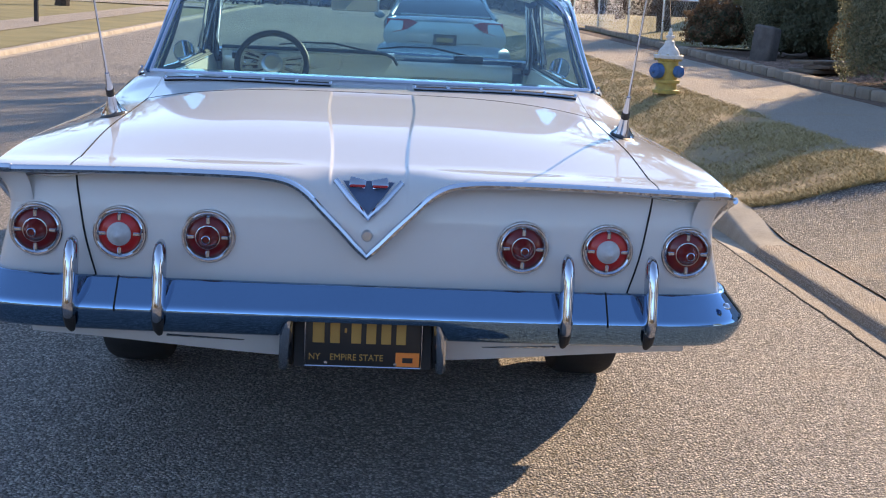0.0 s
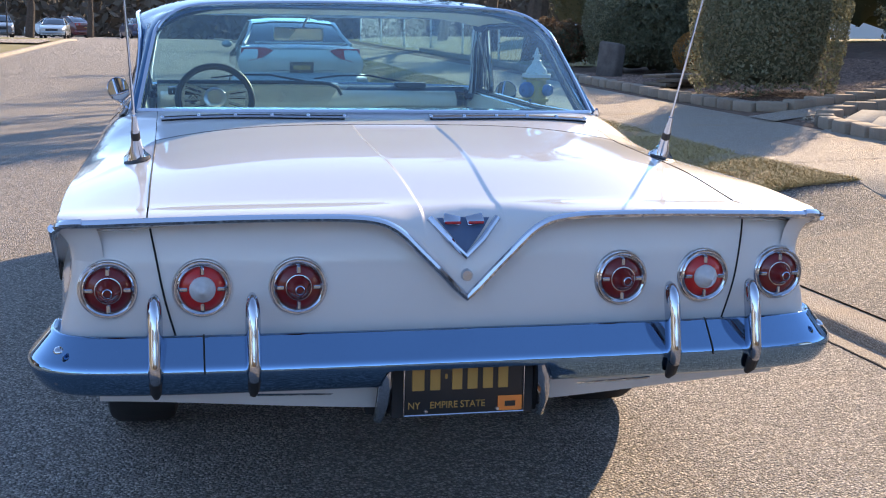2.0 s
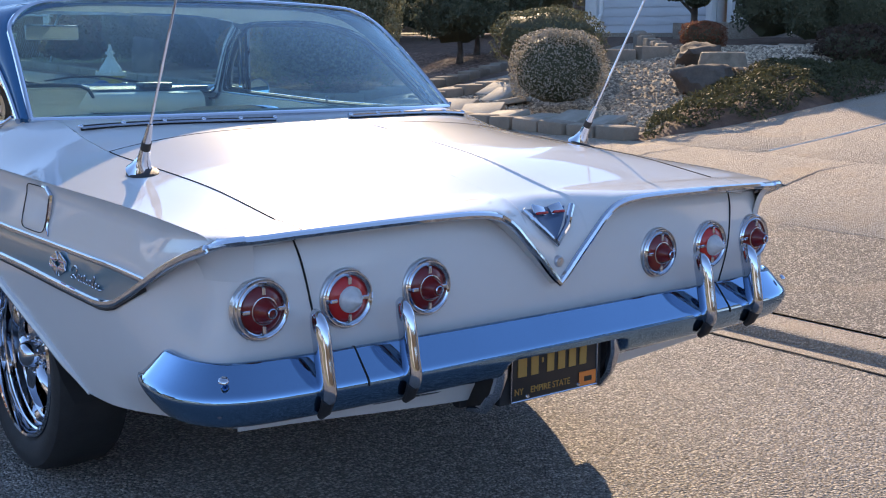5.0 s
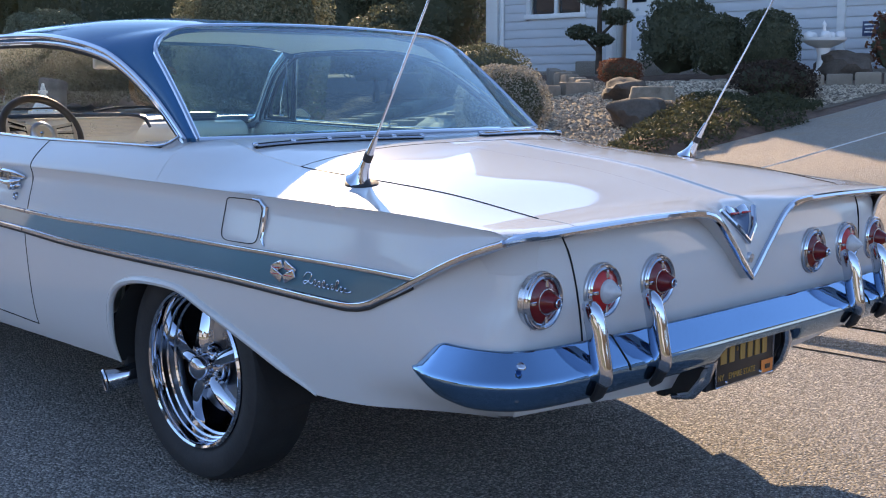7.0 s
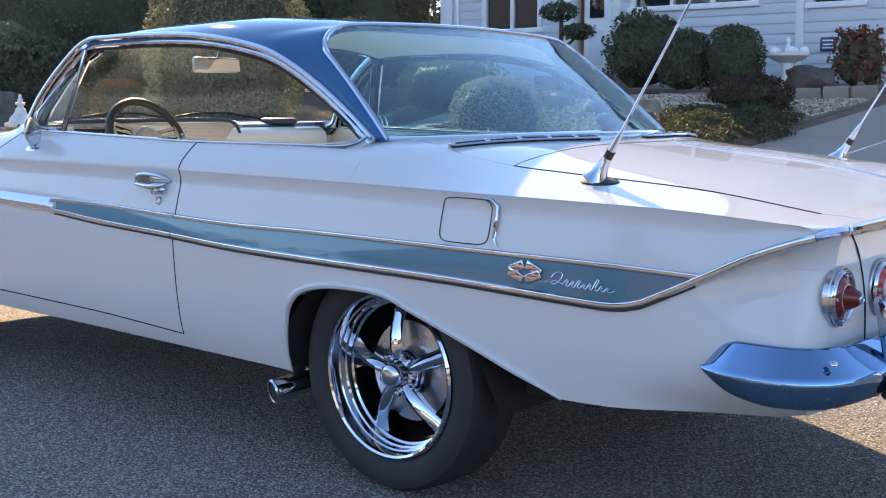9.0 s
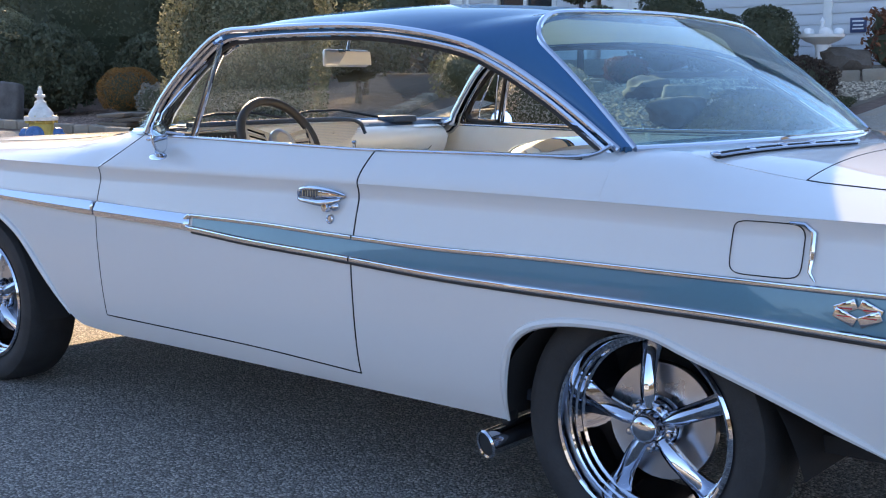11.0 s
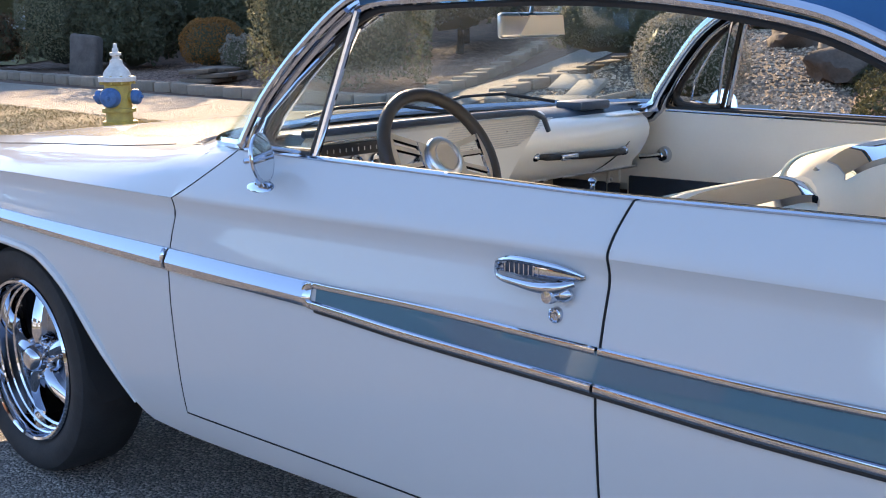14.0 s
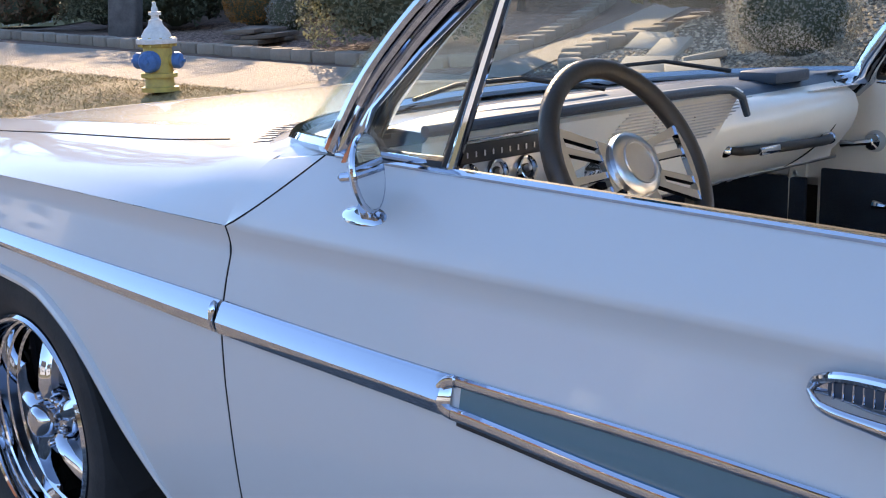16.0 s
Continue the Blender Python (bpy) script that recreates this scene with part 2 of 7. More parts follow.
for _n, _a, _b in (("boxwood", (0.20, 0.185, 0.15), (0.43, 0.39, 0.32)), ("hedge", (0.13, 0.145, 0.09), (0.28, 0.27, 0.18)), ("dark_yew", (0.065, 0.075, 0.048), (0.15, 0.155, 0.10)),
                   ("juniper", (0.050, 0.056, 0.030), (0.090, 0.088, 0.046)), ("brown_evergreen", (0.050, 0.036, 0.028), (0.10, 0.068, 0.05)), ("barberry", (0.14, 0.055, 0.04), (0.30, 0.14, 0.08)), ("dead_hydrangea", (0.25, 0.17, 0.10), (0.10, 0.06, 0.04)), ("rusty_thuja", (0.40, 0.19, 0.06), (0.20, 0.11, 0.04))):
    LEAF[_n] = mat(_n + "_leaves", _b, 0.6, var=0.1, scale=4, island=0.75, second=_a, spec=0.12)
    # thin leaves let some of the light through
    _t = LEAF[_n].node_tree
    _p, _tl, _mx = _t.nodes["Principled BSDF"], _t.nodes.new("ShaderNodeBsdfTranslucent"), _t.nodes.new("ShaderNodeMixShader")
    _t.links.new(_p.inputs["Base Color"].links[0].from_socket, _tl.inputs[0])
    _mx.inputs[0].default_value = 0.38
    _t.links.new(_p.outputs[0], _mx.inputs[1])
    _t.links.new(_tl.outputs[0], _mx.inputs[2])
    _t.links.new(_mx.outputs[0], _t.nodes["Material Output"].inputs[0])


# ---- mesh helpers ----
def join(*shapes):
    V, F = [], []
    for v, f in shapes:
        k = len(V)
        V += [tuple(p) for p in v]
        F += [tuple(i + k for i in q) for q in f]
    return V, F


def moved(shape, m):
    return [tuple(m @ Vector(p)) for p in shape[0]], shape[1]


def mirrored(shape):
    return [(-p[0], p[1], p[2]) for p in shape[0]], [tuple(reversed(q)) for q in shape[1]]


def grid(rows, close=False):
    """A sheet through rows of points; close joins the last point of each row to its first."""
    n = len(rows[0])
    V = [tuple(p) for r in rows for p in r]
    F = []
    for i in range(len(rows) - 1):
        for j in range(n if close else n - 1):
            a, b = i * n + j, i * n + (j + 1) % n
            F.append((a, b, b + n, a + n))
    return V, F


def slab(rows, d):
    """A sheet given thickness: the offset d goes to the back side; the rim is closed."""
    n, m = len(rows[0]), len(rows)
    V, F = grid(rows)
    k = len(V)
    V = V + [tuple(Vector(p) + Vector(d)) for p in V]
    F = F + [tuple(reversed([i + k for i in q])) for q in F]
    rim = [j for j in range(n)] + [i * n + n - 1 for i in range(1, m)] + [(m - 1) * n + j for j in range(n - 2, -1, -1)] + [i * n for i in range(m - 2, 0, -1)]
    for a, b in zip(rim, rim[1:] + rim[:1]):
        F.append((b, a, a + k, b + k))
    return V, F


def tube(path, r, n=8, flat=1.0, up=None, caps=True):
    """A round bar along a path; r is a number or one for each point; flat squeezes it across."""
    pts = [Vector(p) for p in path]
    rr = [r] * len(pts) if isinstance(r, (int, float)) else list(r)
    rows = []
    side = None
    for i, p in enumerate(pts):
        d = (pts[min(i + 1, len(pts) - 1)] - pts[max(i - 1, 0)]).normalized()
        ref = Vector(up) if up else (Vector((0, 0, 1)) if abs(d.z) < 0.9 else Vector((0, 1, 0)))
        s = d.cross(ref).normalized()
        if side is not None and not up and s.dot(side) < 0:
            s = -s
        side = s
        u = s.cross(d)
        rows.append([p + s * (rr[i] * flat * math.cos(6.28318 * k / n)) + u * (rr[i] * math.sin(6.28318 * k / n)) for k in range(n)])
    V, F = grid(rows, True)
    if caps:
        F.append(tuple(range(n - 1, -1, -1)))
        F.append(tuple(len(V) - n + k for k in range(n)))
    return V, F


def lathe(profile, n=32, axis="z"):
    """Turn a profile of (radius, height) about an axis."""
    rows = []
    for r, h in profile:
        row = []
        for k in range(n):
            c, s = math.cos(6.28318530718 * k / n) * r, math.sin(6.28318530718 * k / n) * r
            row.append({"z": (c, s, h), "x": (h, c, s), "y": (s, h, c)}[axis])
        rows.append(row)
    return grid(rows, True)


def rbox(c, s, bev=0.01, seg=2):
    """A block with rounded edges: centre, sizes."""
    bm = bmesh.new()
    bmesh.ops.create_cube(bm, size=1)
    for v in bm.verts:
        v.co = Vector((v.co.x * s[0], v.co.y * s[1], v.co.z * s[2]))
    if bev:
        bmesh.ops.bevel(bm, geom=list(bm.edges), offset=min(bev, min(s) * 0.45), segments=seg, affect="EDGES", profile=0.5)
    bm.verts.index_update()
    out = [tuple(v.co + Vector(c)) for v in bm.verts], [tuple(v.index for v in f.verts) for f in bm.faces]
    bm.free()
    return out


def ball(c, r, seg=16, rings=10):
    rows = [[(c[0] + r[0] * math.sin(a) * math.cos(b), c[1] + r[1] * math.sin(a) * math.sin(b), c[2] + r[2] * math.cos(a)) for b in [6.28318530718 * k / seg for k in range(seg)]] for a in [math.pi * (i + 0.02) / (rings + 0.04) for i in range(rings + 1)]]
    V, F = grid([list(reversed(r_)) for r_ in rows], True)
    return V, F


def prism(outline, d):
    """A flat outline of 3D points pushed by d into a plate."""
    n = len(outline)
    V = [tuple(p) for p in outline] + [tuple(Vector(p) + Vector(d)) for p in outline]
    return V, [tuple(range(n)), tuple(range(2 * n - 1, n - 1, -1))] + [((i + 1) % n, i, n + i, n + (i + 1) % n) for i in range(n)]


def letters(words, corner, size):
    """Raised lettering that faces back along -y, from its lower corner."""
    cu = bpy.data.curves.new("words", "FONT")
    cu.body, cu.size, cu.extrude, cu.space_character = words, size, 0.0008, 1.0
    ob = bpy.data.objects.new("words", cu)
    me = ob.to_mesh()
    V = [(corner[0] + v.co.x * 0.92, corner[1] - v.co.z, corner[2] + v.co.y) for v in me.vertices]
    F = [tuple(p.vertices) for p in me.polygons]
    ob.to_mesh_clear()
    bpy.data.objects.remove(ob)
    bpy.data.curves.remove(cu)
    return V, F


def mesh_of(name, shape, material, angle=35):
    me = bpy.data.meshes.new(name)
    me.from_pydata(shape[0], [], shape[1])
    me.validate()
    me.polygons.foreach_set("use_smooth", [True] * len(me.polygons))
    me.set_sharp_from_angle(angle=radians(angle))
    me.materials.append(material)
    me.update()
    return me


def outward(shape):
    bm = bmesh.new()
    vs = [bm.verts.new(p) for p in shape[0]]
    for q in shape[1]:
        try:
            bm.faces.new([vs[i] for i in q])
        except ValueError:
            pass
    bmesh.ops.recalc_face_normals(bm, faces=list(bm.faces))
    bm.verts.index_update()
    out = [tuple(v.co) for v in bm.verts], [tuple(v.index for v in f.verts) for f in bm.faces]
    bm.free()
    return out


def part(name, shape, material, parent, label="", angle=35, solid=0.0, shadow=True):
    """One mesh under a thing or a part; its points are given in the top thing's own axes."""
    ob = new(name, mesh_of(name, outward(shape), material, angle))
    ob.parent = parent
    if solid:
        md = ob.modifiers.new("thickness", "SOLIDIFY")
        md.thickness, md.offset = solid, -1
        es = ob.modifiers.new("crisp_edges", "EDGE_SPLIT")
        es.split_angle = math.radians(angle)
    if not shadow:
        ob.visible_shadow = False
    if label:
        ob["label"] = label
    return ob


def thing(name, loc, label, category, group="", kind="", yaw=0):
    ob = new(name)
    ob.matrix_basis = pose(*loc, 0, 0, yaw)
    ob.empty_display_size = 0.2
    return tagged(ob, label, category, group, kind)


def solo(name, shape, material, label, category="", kind="", group="", angle=35, loc=(0, 0, 0)):
    """A thing that is one plain mesh."""
    ob = new(name, mesh_of(name, outward(shape), material, angle))
    ob.location = loc
    return tagged(ob, label, category, group, kind)


def curve(pts):
    """A smooth function through (x, y) pairs."""
    P = sorted(pts)
    xs, ys = [p[0] for p in P], [p[1] for p in P]
    n = len(xs)
    ds = [(ys[i + 1] - ys[i]) / (xs[i + 1] - xs[i]) for i in range(n - 1)]
    ms = [ds[0]] + [0 if ds[i - 1] * ds[i] <= 0 else 2 * ds[i - 1] * ds[i] / (ds[i - 1] + ds[i]) for i in range(1, n - 1)] + [ds[-1]]

    def f(x):
        if x <= xs[0]:
            return ys[0]
        if x >= xs[-1]:
            return ys[-1]
        i = next(k for k in range(n - 1) if x <= xs[k + 1])
        h = xs[i + 1] - xs[i]
        t = (x - xs[i]) / h
        return (2 * t**3 - 3 * t**2 + 1) * ys[i] + (t**3 - 2 * t**2 + t) * h * ms[i] + (3 * t**2 - 2 * t**3) * ys[i + 1] + (t**3 - t**2) * h * ms[i + 1]
    return f


def smooth(t):
    t = min(1, max(0, t))
    return t * t * (3 - 2 * t)


def span(a, b, n):
    return [a + (b - a) * i / (n - 1) for i in range(n)]


def spline(pts, n):
    """Points evenly picked on a smooth line through 3D points."""
    P = [Vector(p) for p in pts]
    s = [0.0]
    for a, b in zip(P, P[1:]):
        s.append(s[-1] + (b - a).length)
    fs = []
    for k in range(3):
        def cr(x, k=k):
            i = next((j for j in range(len(s) - 1) if x <= s[j + 1]), len(s) - 2)
            t = (x - s[i]) / (s[i + 1] - s[i])
            p1, p2 = P[i][k], P[i + 1][k]
            m1 = (P[i + 1][k] - P[i - 1][k]) / (s[i + 1] - s[i - 1]) if i else (p2 - p1) / (s[1] - s[0])
            m2 = (P[i + 2][k] - P[i][k]) / (s[i + 2] - s[i]) if i + 2 < len(P) else (p2 - p1) / (s[i + 1] - s[i])
            h = s[i + 1] - s[i]
            return (2 * t**3 - 3 * t**2 + 1) * p1 + (t**3 - 2 * t**2 + t) * h * m1 + (3 * t**2 - 2 * t**3) * p2 + (t**3 - t**2) * h * m2
        fs.append(cr)
    return [Vector((fs[0](x), fs[1](x), fs[2](x))) for x in span(0, s[-1], n)]


def stube(points, radii, n=24, seg=12, flat=1.0, **kw):
    """A tube with a smooth path and smoothly changing radius."""
    pts = spline(points, n)
    u = np.linspace(0, len(radii) - 1, n)
    return tube(pts, [float(v) for v in np.interp(u, range(len(radii)), radii)], seg, flat, **kw)


# ---- ground: street, kerb, verge, walk, rising front gardens ----
rise = curve([(2.28, 0.14), (2.45, 0.15), (3.4, 0.37), (5.2, 0.47), (8, 0.75), (14.5, 1.38), (20, 1.5), (60, 1.6)])


def land(x, y):
    """Height of the ground on the house side."""
    z = rise(x)
    if x < 5.2:
        d = smooth((y - 7.2) / 0.9)
        low = 0.05 + 0.13 * max(0, x - 2.28)
        z = z * d + low * (1 - d) if x < 3.8 else z * d + (low + (0.47 - low) * smooth((x - 3.8) / 1.4)) * (1 - d)
    return z + 0.0


def patch(name, material, x0, x1, y0, y1, nx, ny, f, label, dz=0.0, kind="structure", cat=""):
    rows = [[(x, y, f(x, y) + dz) for x in span(x0, x1, nx)] for y in span(y0, y1, ny)]
    return solo(name, grid(rows), material, label, cat, kind)


solo("ground", grid([[(x, y, -0.06) for x in (-400, -150, 0, 150, 400)] for y in (-400, -150, 0, 150, 400)]), GRASS, "wide flat ground of dry winter lawn", "ground", "structure")
patch("road", ASPHALT, -5.85, 2.12, -40, 120, 9, 33, lambda x, y: 0.0, "worn grey asphalt street with exposed aggregate", cat="road")
patch("side_road", ASPHALT, -70, -5.85, 66, 150, 9, 9, lambda x, y: -0.004, "worn grey asphalt of the crossing street", cat="road")
patch("far_walk", CONCRETE, -9.0, -7.7, -40, 50, 3, 60, lambda x, y: 0.088 + 0.02 * (-6.2 - x) * 0.4 + 0.012, "pale concrete walk across the street", cat="pavement")
# gutter pan and kerb, dropped at the driveway
rows = []
for y in span(-40, 7.2, 20) + span(7.3, 8.1, 9) + span(8.4, 120, 30):
    h = 0.05 + 0.09 * smooth((y - 7.2) / 0.9)
    rows.append([(2.10, y, 0.002), (2.22, y, 0.003), (2.235, y, h * 0.75), (2.25, y, h * 0.95), (2.275, y, h), (2.43, y, h + 0.012), (2.432, y, h - 0.15)])
solo("kerb", grid([r for r in rows if r[0][1] > 7.15]), KERB, "rounded concrete kerb dropped at the driveway", "kerb", "structure", angle=50)
solo("dropped_kerb", grid([r for r in rows if r[0][1] < 7.25]), DROPK, "worn low kerb of rough tan aggregate", "kerb", "structure", angle=50)
crack = [(2.105 + 0.02 * noise.noise(Vector((y * 1.3, 0, 0))) + 0.008 * noise.noise(Vector((y * 9, 2, 0))), y, 0.002) for y in span(-12, 8, 240)]
solo("gutter_crack", tube(crack, [0.005 + 0.004 * abs(noise.noise(Vector((p[1] * 5, 0, 7)))) for p in crack], 5), GAP, "dark open crack along the gutter", "crack", "structure")
rows = [[(-5.83, y, 0.002), (-5.98, y, 0.003), (-5.99, y, 0.055), (-6.01, y, 0.085), (-6.13, y, 0.092), (-6.185, y, 0.08), (-6.19, y, -0.02)] for y in span(-40, 66, 40)]
solo("kerb_far", grid(rows), KERB, "concrete kerb across the street", "kerb", "structure", angle=50)
LAWN = mat("far_winter_lawn", (0.25, 0.215, 0.085), 0.95, var=0.4, scale=0.9, fine=30, bump=0.8, bump_scale=25, second=(0.13, 0.115, 0.045))
patch("lawn_far", LAWN, -60, -6.18, -40, 66, 12, 30, lambda x, y: 0.088 + 0.02 * (-6.2 - x) * 0.4, "dry winter lawn across the street", cat="lawn")
patch("verge", GRASS, 2.43, 3.75, 8.02, 60, 10, 60, land, "patchy dry grass verge between kerb and walk", cat="lawn")
patch("driveway_apron", APRON, 2.43, 3.75, -6, 8.0, 10, 40, land, "rough dark aggregate driveway apron", cat="driveway")
WALK = patch("walk", GAP, 3.75, 5.25, -6, 60, 8, 70, lambda x, y: land(x, y) - 0.012, "tan concrete walk in broad slabs", cat="pavement")
DRIVE = patch("driveway", GAP, 5.25, 18, -6, 8.05, 20, 12, lambda x, y: rise(x) - 0.012, "tan concrete driveway sloping up to the house", cat="driveway")


def slab_piece(parent, x0, x1, y0, y1, f, nx=4, ny=4):
    g_, e_ = 0.004, 0.006
    xs_, ys_ = span(x0 + g_, x1 - g_, nx), span(y0 + g_, y1 - g_, ny)
    top = [[(x, y, f(x, y) + 0.004 - (e_ if x in (xs_[0], xs_[-1]) or y in (ys_[0], ys_[-1]) else 0)) for x in [xs_[0], xs_[0] + 0.008] + xs_[1:-1] + [xs_[-1] - 0.008, xs_[-1]]] for y in [ys_[0], ys_[0] + 0.008] + ys_[1:-1] + [ys_[-1] - 0.008, ys_[-1]]]
    part("slab", grid(top), CONCRETE, parent)


for k in range(44):
    slab_piece(WALK, 3.75, 5.25, -6 + 1.5 * k, -4.5 + 1.5 * k, land)
for x0, x1 in ((5.25, 8.3), (8.3, 11.4), (11.4, 14.5), (14.5, 18)):
    for y0, y1 in ((-6, -3.6), (-3.6, 0.0), (0.0, 3.4), (3.4, 6.85), (6.85, 8.05)):
        slab_piece(DRIVE, x0, x1, y0, y1, lambda x, y: rise(x))
for xa in (5.35,):
    part("joint_strip", tube([(x, 6.85, rise(x) + 0.006) for x in span(xa, 17.5, 20)], 0.007, 6, 0.3), TRIMW, DRIVE, "pale joint strip")
patch("garden_bed", MULCH, 5.25, 18, 8.05, 60, 22, 50, lambda x, y: rise(x), "garden bed of brown wood mulch", cat="garden")

for y0, x0 in ((41.2, -3.3), (48.9, -2.6), (57.0, -2.0)):
    solo("lane_mark", rbox((x0 + 0.3, y0, 0.004), (0.75, 0.12, 0.006), 0.002), mat("lane_white", (0.62, 0.62, 0.60), 0.8, var=0.2), "worn white painted lane mark", "road marking", "structure")


# ---- the white hardtop coupe: axes from the middle of its rear axle ----
CAR = thing("coupe", (0, 4.835, 0), "white two-door hardtop coupe with blue roof, parked at the kerb", "car")

xt = curve([(-1.345, 0.925), (-1.05, 0.945), (-0.5, 0.957), (0.3, 0.962), (0.95, 0.963), (1.6, 0.968), (2.1, 0.972), (2.85, 0.968), (3.4, 0.945), (3.9, 0.86)])
zl = curve([(-1.345, 0.862), (-1.30, 0.852), (-1.17, 0.806), (-1.05, 0.748), (-0.93, 0.690), (-0.87, 0.665), (-0.80, 0.655), (-0.70, 0.657), (-0.27, 0.670), (0.29, 0.677), (0.56, 0.682), (0.94, 0.70), (1.33, 0.717), (1.63, 0.737), (2.13, 0.752), (2.85, 0.783), (3.9, 0.82)])
zu = curve([(-1.05, 0.745), (-0.71, 0.75), (-0.27, 0.752), (0.26, 0.755), (0.56, 0.752), (0.93, 0.760), (1.32, 0.773), (1.63, 0.777), (2.13, 0.79), (2.85, 0.806), (3.9, 0.845)])
xc = curve([(-1.345, 0.905), (-1.2, 0.918), (-0.9, 0.925), (0, 0.928), (0.95, 0.93), (2.1, 0.95), (2.85, 0.95), (3.4, 0.935), (3.9, 0.85)])
zc = curve([(-1.345, 0.864), (-1.2, 0.878), (-0.9, 0.893), (-0.35, 0.90), (0.3, 0.908), (0.95, 0.911), (2.1, 0.912), (2.9, 0.918), (3.9, 0.90)])
sill_z = curve([(0.0, 1.0), (0.37, 1.002), (0.92, 1.0), (1.25, 1.006), (1.7, 1.016), (2.05, 1.022), (2.3, 1.02)])
SILLX = 0.86
# lower edge of the body with both wheel openings
LOWER = [(3.95, 0.36), (3.72, 0.36), (3.60, 0.47), (3.50, 0.585), (3.40, 0.66), (3.30, 0.70), (3.15, 0.722), (3.02, 0.727), (2.88, 0.722), (2.76, 0.708), (2.68, 0.675), (2.61, 0.63), (2.50, 0.522), (2.40, 0.41), (2.36, 0.365), (2.30, 0.33), (2.10, 0.318), (1.6, 0.317), (1.1, 0.312), (0.47, 0.308), (0.385, 0.306), (0.378, 0.38), (0.368, 0.46), (0.345, 0.525), (0.295, 0.572), (0.205, 0.60), (0.08, 0.61), (-0.06, 0.604), (-0.16, 0.572), (-0.376, 0.50), (-0.552, 0.435), (-0.65, 0.395), (-0.81, 0.40), (-1.0, 0.413), (-1.30, 0.43)]
zb = curve(LOWER)


def xs(z, y):
    """Half width of the lower side at a height."""
    base = curve([(0.28, 0.885), (0.34, 0.915), (0.40, 0.932), (0.50, 0.946), (0.60, 0.954), (0.68, 0.958), (0.85, 0.958)])(z)
    out = base - 0.958 + xt(y)
    return out - 0.042 * smooth((-0.84 - y) / 0.42) * smooth((z - 0.56) / 0.2) - 0.11 * smooth((-0.75 - y) / 0.5) * smooth((0.50 - z) / 0.10)


panel_y = curve([(0.36, -1.225), (0.42, -1.262), (0.50, -1.295), (0.6, -1.318), (0.7, -1.325), (0.8, -1.315), (0.872, -1.288)])
edge_z = curve([(0, 0.684), (0.03, 0.712), (0.06, 0.744), (0.09, 0.774), (0.118, 0.802), (0.148, 0.832), (0.172, 0.850), (0.20, 0.863), (0.24, 0.871), (0.30, 0.875), (0.42, 0.876), (0.72, 0.871), (0.86, 0.866), (0.905, 0.864)])
edge_y = curve([(0, -1.352), (0.3, -1.35), (0.6, -1.345), (0.8, -1.338), (0.87, -1.328), (0.9, -1.31), (0.91, -1.29)])
deck_c = curve([(0.12, 1.036), (-0.2, 1.022), (-0.56, 0.99), (-0.9, 0.955), (-1.22, 0.893)])
deck_p = curve([(-1.3, 3.0), (-0.4, 3.1), (-0.15, 5), (0.0, 10), (0.12, 14)])


def deck(x, y):
    a = max(0.0, (xc(y) - abs(x)) / xc(y))
    z = zc(y) + (deck_c(y) - zc(y)) * (1 - (1 - a) ** deck_p(y))
    w = 0.135 - 0.035 * smooth((-0.5 - y) / 0.75)
    return z - 0.005 * smooth((w - abs(x)) / 0.009) * smooth((-0.335 - y) / 0.03)


def stations(a, b):
    ks = sorted(set([round(y, 3) for y, _ in LOWER if a < y < b] + [round(v, 3) for v in span(a, b, max(3, int(abs(b - a) / 0.05)))]))
    return [k for i, k in enumerate(ks) if i == 0 or k - ks[i - 1] > 0.003]


def flanged(rows):
    """Fold the first and last station and the lower rim inwards, for shut lines with depth."""
    fold = lambda r: [(p[0] * 0.972, p[1], p[2]) for p in r]
    return [fold(rows[0])] + rows + [fold(rows[-1])]


DOOR_R, DOOR_F = 0.902, 2.122
door_b = curve([(0.9, 0.362), (1.4, 0.382), (2.13, 0.392)])


def both(name, shape, material, parent, label="", **kw):
    return [part(name, shape, material, parent, label, **kw), part(name, mirrored(shape), material, parent, label, **kw)]


def flank_x(y, z):
    """Half width above the trim: leaning in to a cove, then out to the rolled shoulder edge."""
    a, b = zl(y), zc(y)
    k = min(0.042, 0.34 * (b - a))
    x0 = xt(y) if y > -0.8 else xt(y) - 0.004
    xm, x1 = xc(y) - 0.0065 * min(1, k / 0.036), xc(y) + 0.002
    if z < b - k:
        t = (z - a) / max(0.001, b - k - a)
        return x0 + (xm - x0) * t + 0.003 * math.sin(math.pi * max(0, min(1, t)))
    t = min(1, (z - b + k) / max(0.001, k))
    return xm + (x1 - xm) * t * t


def shoulder(y, n=7):
    """From the crease up to the window sill."""
    p0, p2 = Vector((xc(y) + 0.002, zc(y))), Vector((SILLX - 0.005, sill_z(y)))
    p1 = Vector((p0.x + 0.001, p0.y + 0.026))
    out = []
    for t in span(0, 1, n):
        q = p0 * (1 - t) ** 2 + p1 * 2 * t * (1 - t) + p2 * t * t
        out.append((-q.x, y, q.y))
    return out


def flank(y, n=5):
    """Between the trim's lower line and the shoulder edge."""
    a, b = zl(y), zc(y)
    k = min(0.042, 0.34 * (b - a))
    zz = [a + (b - k - a) * t for t in (0, 0.3, 0.65, 0.95)] + [b - k * t for t in (0.9, 0.66, 0.33, 0.12, 0)]
    return [(-flank_x(y, z), y, z) for z in zz]


